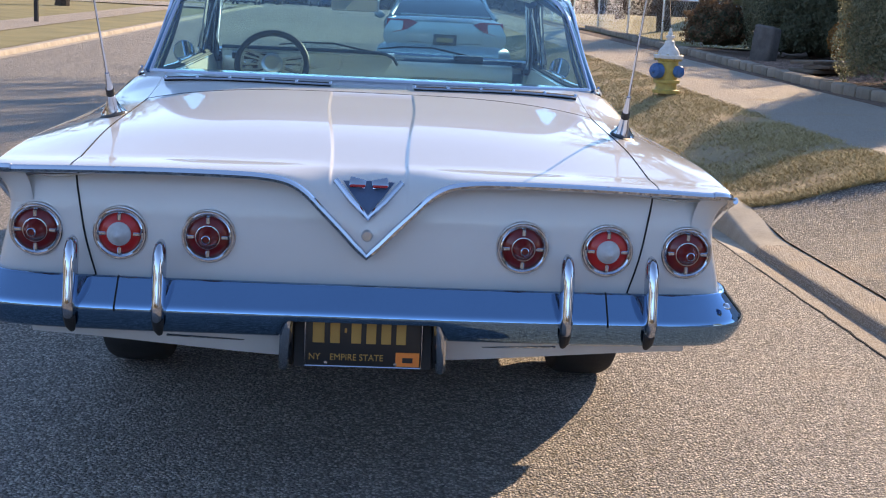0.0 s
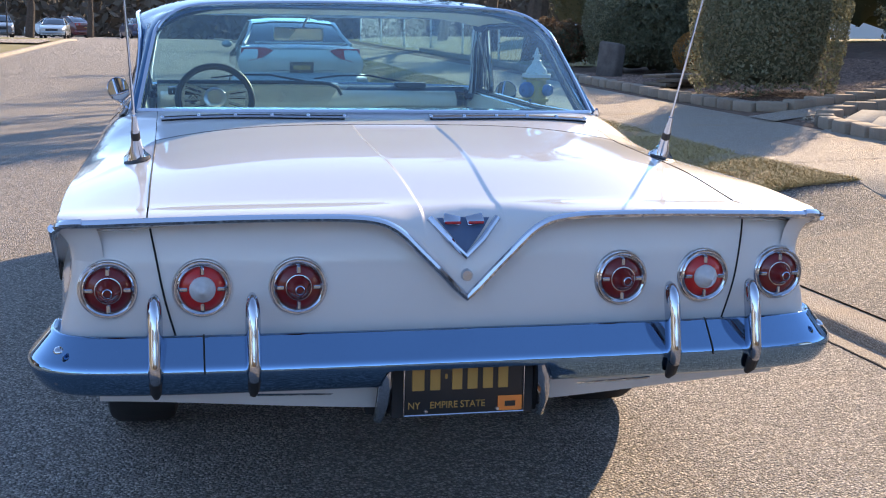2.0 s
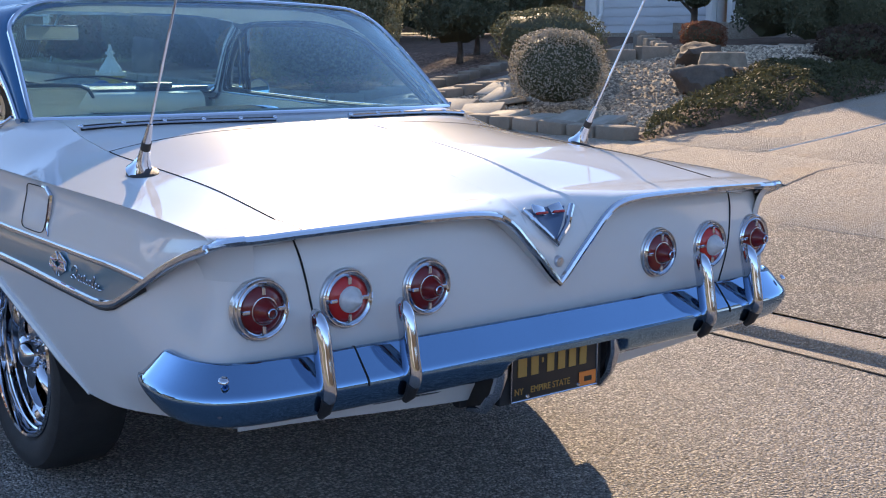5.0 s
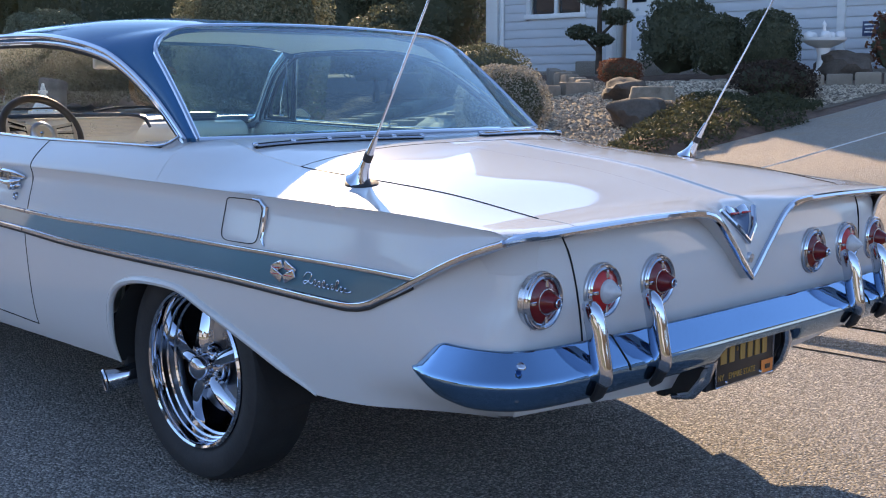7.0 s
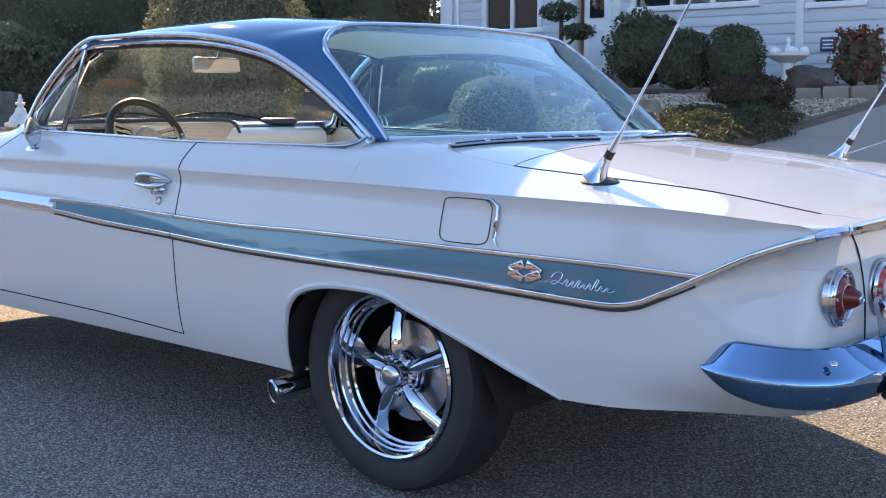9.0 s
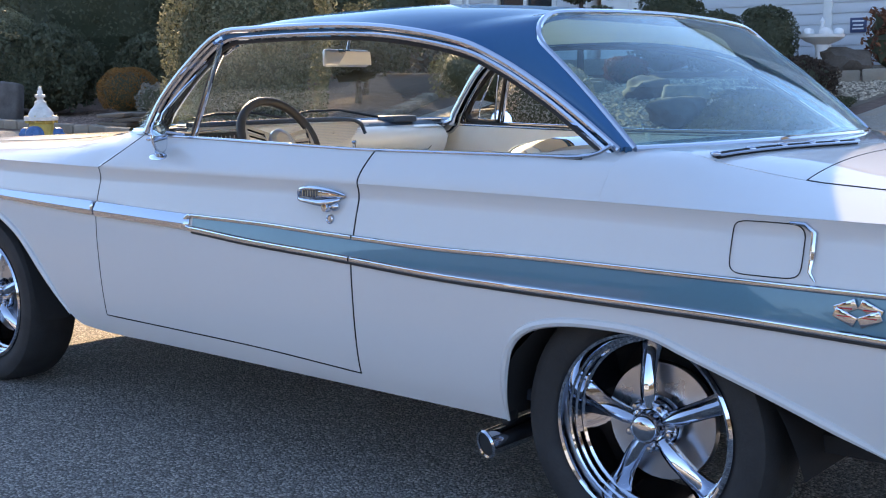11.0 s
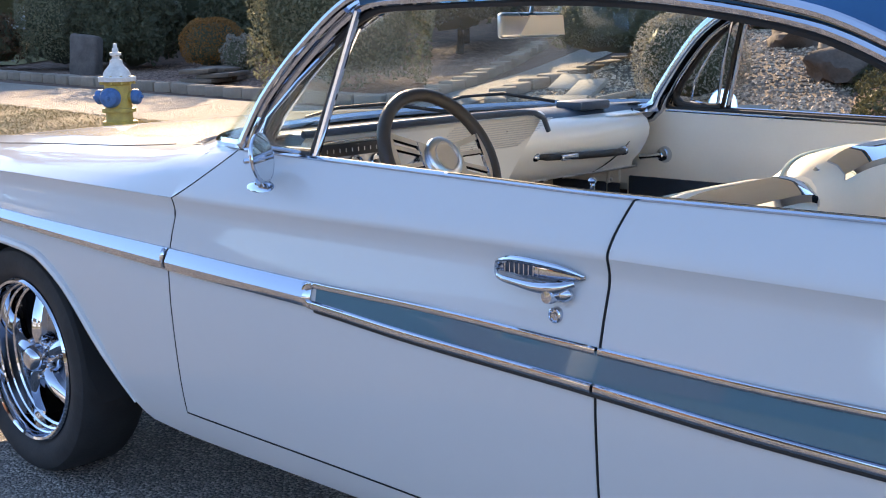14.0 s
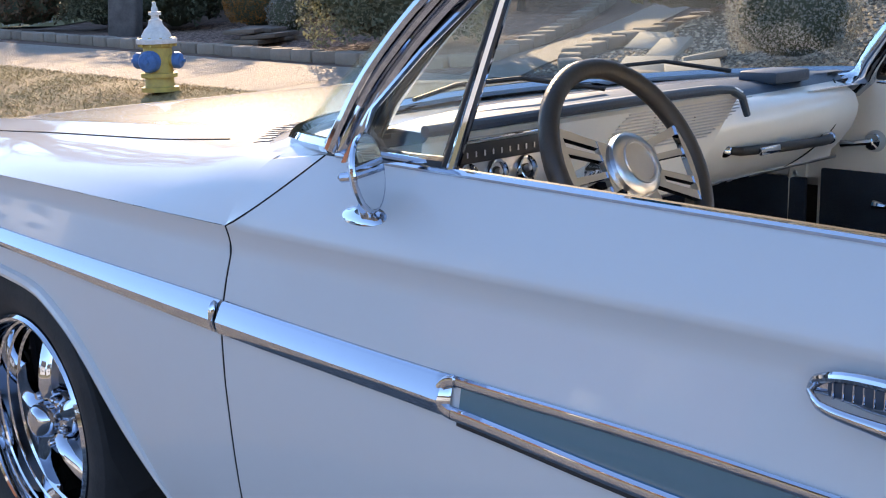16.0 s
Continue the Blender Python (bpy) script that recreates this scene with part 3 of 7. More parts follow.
def fender_top(y, n=10):
    """Front wing and bonnet, from crease to the middle."""
    h = curve([(2.12, 1.028), (2.3, 1.022), (2.6, 1.008), (3.2, 0.985), (3.7, 0.955), (3.92, 0.91)])(y)
    out = []
    for t in span(0, 1, n):
        a = t
        z = zc(y) + (h - zc(y)) * (1 - (1 - a) ** curve([(2.12, 15), (2.22, 13), (2.4, 8.5), (2.7, 6.2), (3.3, 5)])(y))
        out.append((-xc(y) * (1 - t), y, z + 0.008 * math.exp(-((t - 0.30) / 0.05) ** 2) * smooth((y - 2.4) / 0.4)))
    return out


# lower sides with rear corner and tail panel
ys_q = stations(-1.2, DOOR_R - 0.004)
tail_rows = []
N = 11
for i, x in enumerate(span(0, 0.84, 25)):
    top = edge_z(x) - 0.004
    bot = 0.385 + 0.055 * smooth(x / 0.9)
    tail_rows.append([(-x, panel_y(z) + 0.02 * (x / 0.84) ** 4, z) for z in span(bot, top, N)])
corner_rows = []
for k, a in enumerate(span(math.pi / 2, 0, 9)):
    top = 0.862 - 0.0 * k
    bot = 0.437 - 0.012 * k / 8
    r = 0.075
    row = []
    for z in span(bot, top, N):
        xk = xs(z, -1.22)
        yk = panel_y(z) + 0.02
        row.append((-(xk - r + r * math.cos(a)), yk + r - r * math.sin(a), z))
    corner_rows.append(row)
side_q = [[(-xs(z, y), y, z) for z in span(zb(y), zl(y) - 0.002, N)] for y in reversed(ys_q)]
side_q = list(reversed(side_q))
quarter = tail_rows[20:] + corner_rows + side_q
lid_tail = tail_rows[:21]
both("quarter_panel", grid(quarter + [[(p[0] * 0.97, p[1], p[2]) for p in quarter[-1]]]), WHITE, CAR)
# quarter flank, shoulder and rear deck side
up_rows = []
for y in stations(-1.345, DOOR_R - 0.004):
    up_rows.append(flank(y))
both("quarter_flank", grid(up_rows + [[(p[0] * 0.97, p[1], p[2]) for p in up_rows[-1]]]), WHITE, CAR)
# soffit that closes the overhang of the fin above the lower panel
soffit = []
for y in span(-1.335, -0.70, 26):
    q = flank(y)[0]
    soffit.append([(q[0] + 0.002, y, q[2] + 0.001), (q[0] + 0.04, y, q[2] - 0.003), (q[0] + 0.16, y, q[2] - 0.006), (-0.60, y, q[2] + 0.01)])
both("fin_soffit", grid(soffit), WHITE, CAR)
SEAM = 0.722


def deck_row(x, y_stop):
    """One line of the rear deck at half-width x, from y_stop back over the rolled rear edge."""
    ys = span(y_stop, -1.22, 26)
    out = [(-x, y, deck(x, y)) for y in ys]
    z0, ze, ye = deck(x, -1.22), edge_z(x), edge_y(x)
    for a in span(0, math.pi / 2, 9)[1:]:
        out.append((-x, -1.22 + (ye + 1.22) * math.sin(a), z0 - (z0 - ze) * (1 - math.cos(a))))
    return out


def deck_outer(y, n=9):
    x1 = SEAM + 0.002
    return [(-(xc(y) + (x1 - xc(y)) * t), y, deck(xc(y) + (x1 - xc(y)) * t, y) if t > 0 else zc(y)) for t in span(0, 1, n)]


outer = []
for y in span(-1.22, 0.10, 34):
    outer.append(deck_outer(y))
roll = []
for a in span(math.pi / 2, 0, 9)[:-1]:
    row = []
    for p in deck_outer(-1.22):
        x = abs(p[0])
        ye = edge_y(x)
        row.append((p[0], -1.22 + (ye + 1.22) * math.sin(a), p[2] - (p[2] - edge_z(x)) * (1 - math.cos(a))))
    roll.append(row)
both("quarter_top", grid(roll + outer), WHITE, CAR)
def shelf_row(y):
    w = smooth((0.42 - y) / 0.31)
    row = shoulder(y, 9) + [(-(SILLX - 0.005 - 0.085 * smooth((0.55 - y) / 0.35)), y, sill_z(y) + 0.012 * smooth((0.55 - y) / 0.35))]
    return [(p[0], y, p[2] + (max(zc(y), deck(min(abs(p[0]), xc(y)), y)) - p[2]) * w) for p in row]


sh = [shelf_row(y) for y in span(0.10, DOOR_R - 0.004, 22)]
both("quarter_shoulder", grid(sh + [[(p[0] * 0.97, p[1], p[2]) for p in sh[-1]]]), WHITE, CAR)
# rear shelf panel between the lid and the back window, and the boot lid
LID_F = -0.335
xsn = span(SEAM, -SEAM, 41)
part("rear_shelf_panel", grid([[(x, y, deck(x, y)) for x in xsn] for y in span(LID_F + 0.004, 0.14, 12)]), WHITE, CAR)
half_x = span(0.0, 0.084, 7)[1:] + span(0.088, 0.140, 22) + span(0.15, 0.2, 4) + span(0.23, SEAM - 0.002, 14)
lid_x = [-x for x in reversed(half_x)] + [0.0] + half_x
LID = part("boot_lid", grid([[(-p[0], p[1], p[2]) for p in deck_row(x, LID_F)] if x > 0 else deck_row(-x, LID_F) for x in lid_x]), WHITE, CAR, solid=0.012)
lt = [[(-p[0], p[1], p[2]) for p in r] for r in reversed(lid_tail[1:])] + lid_tail
part("tail_panel", grid(lt), WHITE, CAR)

# doors
d_low = [[(-xs(z, y), y, z) for z in span(door_b(y), zl(y), 9)] for y in span(DOOR_R + 0.002, DOOR_F - 0.002, 22)]
d_mid = [flank(y) for y in span(DOOR_R + 0.002, DOOR_F - 0.002, 22)]
LEAN = 0.135  # the door's front edge leans back above the crease


def lean_row(y, f):
    out = []
    for k, t in enumerate(span(0, 1, 7)):
        yy = y - LEAN * t * f
        q = shoulder(yy)[k]
        out.append((q[0], yy, q[2]))
    return out


d_top = [lean_row(y, (y - DOOR_R) / (DOOR_F - DOOR_R)) for y in span(DOOR_R + 0.002, DOOR_F - 0.002, 22)]
door_rows = [a + b[1:] + c[1:] for a, b, c in zip(d_low, d_mid, d_top)]
for sgn in (1, -1):
    sh_ = grid(flanged(door_rows))
    DOOR = part("door", sh_ if sgn > 0 else mirrored(sh_), WHITE, CAR)
    if sgn > 0:
        DOOR_L = DOOR
rk = [[(-xs(z, y), y, z) for z in span(zb(y), door_b(y) - 0.005, 5)] for y in stations(DOOR_R - 0.02, 2.2)]
both("rocker_panel", grid(rk), WHITE, CAR)
liner = [[(-(xs(z, 1.0) - 0.035), y, z) for z in (0.33, 0.42, 0.52, 0.62, 0.72)] for y in (0.42, 1.0, 1.6, 2.2, 2.34)]
both("door_liner", grid(liner), DARK, CAR, "black inner panel", solid=0.004)
fin_top = spline([(-0.84, -1.334, 0.866), (-0.885, -1.328, 0.864), (-0.912, -1.306, 0.856), (-0.921, -1.26, 0.838), (-xs(0.80, -1.2) - 0.002, -1.19, zl(-1.19) - 0.002)], 13)
fin_low = [(-(xs(0.775, -1.22) - 0.075 + 0.076 * math.cos(a)), panel_y(0.775) + 0.02 + 0.075 - 0.076 * math.sin(a), 0.775) for a in span(math.pi / 2, 0, 13)]
fin = []
for p, q in zip(fin_top, fin_low):
    p, q = Vector(p), Vector(q)
    c = Vector((q.x + (p.x - q.x) * 0.15, q.y + (p.y - q.y) * 0.15, p.z - 0.018))
    fin.append([tuple(p * (1 - t) ** 2 + c * 2 * t * (1 - t) + q * t * t) for t in span(0, 1, 8)])
both("fin_fillet", grid(fin), WHITE, CAR)
# front wings and bonnet
f_low = [[(-xs(z, y), y, z) for z in span(zb(y), zl(y), N)] for y in stations(DOOR_F + 0.003, 3.9)]
f_mid = [flank(y) for y in stations(DOOR_F + 0.003, 3.9)]
w_rows = [[(p[0] * 0.97, p[1], p[2]) for p in a + b[1:]] if i == 0 else a + b[1:] for i, (a, b) in enumerate(zip([f_low[0]] + f_low, [f_mid[0]] + f_mid))]
both("front_wing", grid(w_rows), WHITE, CAR)
hy = span(DOOR_F + 0.003, 3.9, 36)
top = []
for y in hy:
    r = fender_top(y, 31)
    top.append(r)
BON = 9
both("wing_top", grid([r[:BON + 1] for r in top]), WHITE, CAR)
fill = []
for v in span(0, 1, 6):
    row = []
    for k, t in enumerate(span(0, 1, 7)):
        ya = DOOR_F + 0.003 - LEAN * t
        y = ya + (DOOR_F + 0.003 - ya) * v
        q = shoulder(y)[k]
        a_ = 1 - abs(q[0]) / xc(y)
        zf = zc(y) + (1.028 - zc(y)) * (1 - (1 - a_) ** 15)
        row.append((q[0], y, q[2] + (zf - q[2]) * v))
    fill.append(row)
under = []
for y in span(1.94, 2.20, 9):
    row = []
    for x in span(0.50, 0.84, 12):
        a_ = 1 - x / xc(y)
        row.append((-x, y, min(1.014, zc(y) + (1.020 - zc(y)) * (1 - (1 - a_) ** 13)) - 0.004))
    under.append(row)
both("cowl_side", grid(under), WHITE, CAR)
inner_edge = [(r[-1][0] + 0.06, r[-1][1], r[-1][2] + 0.004) for r in fill]
both("wing_shoulder", grid([[(p[0] * 0.975, p[1], p[2]) for p in fill[0]]] + fill), WHITE, CAR)
both("cowl_corner", grid([[r[-1], e, (e[0] + 0.10, 2.126, 1.026)] for r, e in zip(fill, inner_edge)]), WHITE, CAR)
bon = [r[BON:] for r in top if r[0][1] > 2.33]
bon = [[(p[0] + 0.004 if k == 0 else p[0], p[1], p[2]) for k, p in enumerate(r)] + [(-p[0] - (0.004 if k == 0 else 0), p[1], p[2]) for k, p in reversed(list(enumerate(r)))][1:] for r in bon]
part("bonnet", grid(bon), WHITE, CAR, solid=0.012)
cow = [r[BON:] for r in top if r[0][1] <= 2.335]
cow.append([(p[0], p[1] - 0.006, p[2]) for p in [r for r in top if r[0][1] > 2.335][0][BON:]])
cow = [r + [(-p[0], p[1], p[2]) for p in reversed(r)][1:] for r in cow]
part("cowl", grid(cow), WHITE, CAR)
nose = [[(x, 3.9 + 0.05 * math.sin(math.pi * t) + 0.10 * (1 - (x / 0.85) ** 2), 0.36 + 0.54 * t) for x in span(-0.85, 0.85, 17)] for t in span(0, 1, 8)]
part("front_grille", grid(nose), SATIN, CAR, "bright metal grille")
part("front_bumper", tube([(-0.97, 3.6, 0.50), (-0.95, 3.85, 0.50), (-0.85, 3.98, 0.50), (-0.4, 4.08, 0.50), (0.4, 4.08, 0.50), (0.85, 3.98, 0.50), (0.95, 3.85, 0.50), (0.97, 3.6, 0.50)], 0.085, 10), CHROME, CAR, "chrome bumper")

# dark floor pan and wheel housings
part("floor_pan", join(rbox((0, 1.45, 0.36), (1.52, 4.2, 0.04), 0), rbox((0, -0.75, 0.50), (1.4, 0.8, 0.03), 0)), DARK, CAR, "black underside")
for yw, za in ((0.0, 0.66), (3.023, 0.75)):
    hoop = [(yw + 0.42 * math.cos(a), 0.30 + (za - 0.30) * math.sin(a)) for a in span(0, math.pi, 17)]
    arch = [[(-min(0.925, xs(z, y) - 0.015), y, z) for y, z in hoop], [(-0.60, y, z) for y, z in hoop]]
    both("wheel_housing", join(grid(arch), prism([(-0.60, yw + 0.42 * math.cos(a), 0.30 + (za - 0.3) * math.sin(a)) for a in span(0, math.pi, 17)], (0.01, 0, 0))), DARK, CAR, "black wheel housing")


def wheel(y, x=-0.845):
    """Polished five-spoke wheel and tyre, facing the left side."""
    w = part("wheel", lathe([(0.2255, 0.0), (0.223, 0.02), (0.218, 0.05), (0.208, 0.12), (0.208, 0.2)], 48, "x"), CHROME, CAR, "polished five-spoke wheel")
    c = Vector((x, y, 0.345))
    w.data.transform(Matrix.Translation(c))
    loc = Matrix.Translation(c)
    tyre = lathe([(0.232, 0.14), (0.25, 0.155), (0.30, 0.162), (0.328, 0.152), (0.342, 0.13), (0.345, 0.08), (0.345, 0.02), (0.340, -0.028), (0.328, -0.048), (0.31, -0.056), (0.285, -0.055), (0.262, -0.048), (0.252, -0.042), (0.244, -0.034), (0.236, -0.02)], 56, "x")
    part("tyre", moved(tyre, loc), TYRE, w, "black radial tyre")
    lip = lathe([(0.244, -0.034), (0.2465, -0.044), (0.240, -0.050), (0.233, -0.047), (0.229, -0.034), (0.2275, -0.016), (0.223, -0.013), (0.222, 0.004), (0.2165, 0.007), (0.2155, 0.026), (0.209, 0.030), (0.207, 0.055), (0.205, 0.12)], 56, "x")
    part("rim_lip", moved(lip, loc), CHROME, w)
    for k in range(5):
        m = loc @ Matrix.Rotation(math.radians(72 * k - 6), 4, "X")
        prof = [(0.045, 0.019, 0.000), (0.075, 0.0215, -0.006), (0.11, 0.0225, -0.002), (0.145, 0.0235, 0.008), (0.18, 0.027, 0.022), (0.211, 0.037, 0.034)]
        rws = []
        for r, hw, d in prof:
            rws.append([(d + 0.030, -hw * 0.8, r), (d + 0.010, -hw, r), (d - 0.001, -hw * 0.7, r), (d - 0.009, 0, r), (d - 0.001, hw * 0.7, r), (d + 0.010, hw, r), (d + 0.030, hw * 0.8, r)])
        part("spoke", moved(grid(rws, True), m), CHROME, w)
    part("hub", moved(lathe([(0.0, -0.045), (0.018, -0.0445), (0.03, -0.04), (0.037, -0.03), (0.041, -0.015), (0.044, 0.0), (0.06, 0.006), (0.07, 0.02), (0.072, 0.04)], 32, "x"), loc), CHROME, w)
    part("brake_disc", moved(lathe([(0.0, 0.06), (0.15, 0.06), (0.152, 0.065), (0.152, 0.08), (0.0, 0.08)], 40, "x"), loc), SATIN, w, "steel brake disc")
    for k in range(5):
        a = math.radians(72 * k + 40)
        part("lug_nut", moved(lathe([(0.0, -0.012), (0.007, -0.011), (0.010, -0.006), (0.010, 0.02)], 10, "x"), Matrix.Translation(c + Vector((0, 0.058 * math.sin(a), 0.058 * math.cos(a))))), CHROME, w)
    return w


WHEELS = [wheel(0.0, -0.838), wheel(3.023, -0.85)]
for w in WHEELS:
    q = w.copy()
    scene.collection.objects.link(q)
    q.matrix_basis = Matrix.Diagonal((-1, 1, 1, 1))
    for ch in list(w.children):
        c2 = ch.copy()
        scene.collection.objects.link(c2)
        c2.parent = q

# roof, pillars and glass
DRIP = [(1.955, 1.03), (1.935, 1.07), (1.888, 1.145), (1.785, 1.248), (1.635, 1.349), (1.48, 1.362), (1.10, 1.361), (0.86, 1.343), (0.63, 1.300), (0.50, 1.248), (0.36, 1.173), (0.24, 1.099), (0.115, 1.018)]


def dx(z, y=1.5):
    return 0.868 - (z - 1.02) * 0.2 - 0.062 * smooth((0.95 - y) / 0.75)


drip = spline([(-dx(z, y), y, z) for y, z in DRIP], 80)
dz_of = curve([(y, z) for y, z in DRIP])
roof_c = curve([(1.78, 1.388), (1.6, 1.414), (1.3, 1.436), (1.0, 1.441), (0.7, 1.426), (0.46, 1.402)])
roof_n = curve([(1.7, 5.0), (1.2, 4.8), (0.9, 4.8), (0.5, 6.5), (0.4, 8)])
front_y = curve([(0, 1.78), (0.4, 1.755), (0.65, 1.70), (0.80, 1.625)])
back_y = curve([(0, 0.44), (0.45, 0.455), (0.52, 0.47), (0.60, 0.53), (0.70, 0.64), (0.80, 0.76)])


def roof_z(x, y):
    zd = dz_of(min(y, 1.62)) if y < 1.62 else 1.352
    xd = dx(zd, y)
    u = min(1, abs(x) / xd)
    return zd + (roof_c(y) - zd) * (1 - u ** roof_n(y))


rr = []
for s in span(-1, 1, 33):
    row = []
    for t in span(0, 1, 22):
        x = s * 0.80
        ya, yb = front_y(abs(x)), back_y(abs(x))
        y = ya + (yb - ya) * t
        zd = dz_of(min(y, 1.62))
        xx = s * dx(zd, y)
        row.append((xx, y, roof_z(xx, y)))
    rr.append(row)
part("roof", grid(rr), BLUE, CAR, "blue painted roof", solid=0.02)
# back window with rounded upper corners
top_e = spline([(-0.715, 0.50, 1.362), (-0.64, 0.475, 1.377), (-0.45, 0.455, 1.391), (0, 0.44, 1.40), (0.45, 0.455, 1.391), (0.64, 0.475, 1.377), (0.715, 0.50, 1.362)], 41)
bot_e = spline([(-0.785, 0.085, 1.026), (-0.60, 0.01, 1.028), (-0.35, -0.05, 1.032), (0, -0.075, 1.034), (0.35, -0.05, 1.032), (0.60, 0.01, 1.028), (0.785, 0.085, 1.026)], 41)


def back_glass(u, v):
    """A point of the back window: u across from -1 to 1, v from its top down."""
    i = min(39, int((u + 1) * 20))
    f = (u + 1) * 20 - i
    a, b = top_e[i].lerp(top_e[i + 1], f), bot_e[i].lerp(bot_e[i + 1], f)
    return a.lerp(b, v) + Vector((0, -0.02, 0.022)) * math.sin(math.pi * v) * (0.3 + 0.7 * (1 - u * u))


def corner_v(u):
    k = max(0.0, (abs(u) - 0.78) / 0.22)
    return 0.26 * (1 - math.sqrt(max(0.0, 1 - k * k)))


bw_u = [-math.sin(math.pi / 2 * w) for w in span(1, -1, 45)]
bw = [[back_glass(u, corner_v(u) + (1 - corner_v(u)) * t) for t in span(0, 1, 10)] for u in bw_u]
# the rear pillar flows from the drip rail to the glass and round its corner into the roof
side_edge = [back_glass(-1, 0.26 + 0.74 * (1 - t)) for t in span(0, 1, 13)]
turn_edge = [back_glass(u, corner_v(u)) for u in [-math.cos(a) * 0.28 - 0.72 for a in span(0.15, math.pi / 2, 9)]]
ge = spline(side_edge + turn_edge, 26)
dr = spline([(-dx(z, y), y, z) for y, z in DRIP[-6:][::-1] if y < 0.70] + [(-dx(dz_of(0.76), 0.76), 0.76, dz_of(0.76))], 26)
edge_r = []
for t in span(0, 1, 9):
    x = 0.80 + (0.515 - 0.80) * t
    y = back_y(x)
    xx = x / 0.80 * dx(dz_of(min(y, 1.62)), y)
    edge_r.append(Vector((-xx, y, roof_z(xx, y))))
cp = []
for k, (a, b) in enumerate(zip(dr, ge)):
    w = smooth(k / 25) ** 1.5
    row = []
    for j, t in enumerate(span(0, 1, 9)):
        bow = edge_r[j] - edge_r[0].lerp(edge_r[-1], t)
        row.append(a.lerp(b, t) + bow * w + Vector((-0.012, 0, 0.010)) * math.sin(math.pi * t) * (1 - w))
    cp.append(row)
cp[-1] = edge_r
both("rear_pillar", grid(cp), BLUE, CAR, "blue painted rear pillar", solid=0.02)
part("rear_window", slab(bw, (0, 0.004, -0.004)), GLASS, CAR, "blue-green tinted wraparound glass", shadow=False)
edge = [r[-1] for r in bw] + list(reversed(bw[-1][:-1])) + [r[0] for r in reversed(bw[:-1])] + bw[0][1:]
part("rear_window_trim", tube(edge + [edge[0]], 0.009, 8), CHROME, CAR, "bright window moulding")
# windscreen
wt = spline([(-0.775, 1.645, 1.348), (-0.66, 1.70, 1.372), (-0.4, 1.76, 1.39), (0, 1.785, 1.397), (0.4, 1.76, 1.39), (0.66, 1.70, 1.372), (0.775, 1.645, 1.348)], 25)
wb = spline([(-0.845, 1.985, 1.035), (-0.77, 2.17, 1.032), (-0.52, 2.33, 1.032), (0, 2.42, 1.035), (0.52, 2.33, 1.032), (0.77, 2.17, 1.032), (0.845, 1.985, 1.035)], 25)
ws = [[a.lerp(b, t) + Vector((0, 0.03, 0.02)) * math.sin(math.pi * t) for t in span(0, 1, 10)] for a, b in zip(wt, wb)]
part("windscreen", slab(ws, (0, -0.004, -0.004)), CLEAR, CAR, "clear curved windscreen", shadow=False)
edge = [r[-1] for r in ws] + list(reversed(ws[-1][:-1])) + [r[0] for r in reversed(ws[:-1])] + ws[0][1:]
def wing_h(x, y):
    row = sorted((abs(p[0]), p[2]) for p in fender_top(max(y, 2.12), 31))
    return float(np.interp(abs(x), [p[0] for p in row], [p[1] for p in row]))


skirt = []
for k, p in enumerate(wb):
    q, r_ = wb[max(0, k - 1)], wb[min(len(wb) - 1, k + 1)]
    out_ = Vector(((r_ - q).y * -1, (r_ - q).x, 0)).normalized()
    grow_ = smooth((p.y - 1.99) / 0.14)
    row = []
    for o_, up in ((-0.012, None), (0.010, 0.006), (0.020, 0.003), (0.024 + 0.045 * grow_, 0.0015)):
        c_ = p + out_ * o_
        a_ = max(0.0, 1 - abs(c_.x) / xc(c_.y))
        zf = zc(c_.y) + (1.028 - zc(c_.y)) * (1 - (1 - a_) ** 15)
        if o_ > 0.022:
            up += (wing_h(c_.x, c_.y) - 0.004 - zf) * grow_
        row.append((c_.x, c_.y, p.z - 0.004 if up is None else zf + up))
    skirt.append(row)
part("cowl_skirt", grid(skirt), WHITE, CAR)
part("windscreen_trim", tube(edge + [edge[0]], 0.012, 6), CHROME, CAR, "bright windscreen moulding")


# ---- brightwork and fittings of the coupe ----
def out_x(y, z, d=0.0):
    """A point on the left flank, lifted d from the metal."""
    x = flank_x(y, z) if z >= zl(y) else xs(z, y)
    return Vector((-(x + d), y, z))


# blue insert between the mouldings
ins = []
for y in span(-1.035, 1.60, 60):
    if abs(y - DOOR_R) < 0.006:
        continue
    lo, hi = zl(y) + 0.004, max(zu(y), zl(y) + 0.006)
    ins.append([out_x(y, z, 0.0025) for z in span(lo, hi, 5)])
both("side_insert", grid(ins), TEAL, CAR, "teal-blue painted side insert")


def side_bar(name, y0, y1, zf, r, fl, lab, n=60, lift=0.004, material=None):
    pts = [out_x(y, zf(y), lift) for y in span(y0, y1, n)]
    return both(name, tube(pts, r, 8, flat=fl, up=(0, 0, 1)), material or CHROME, CAR, lab)


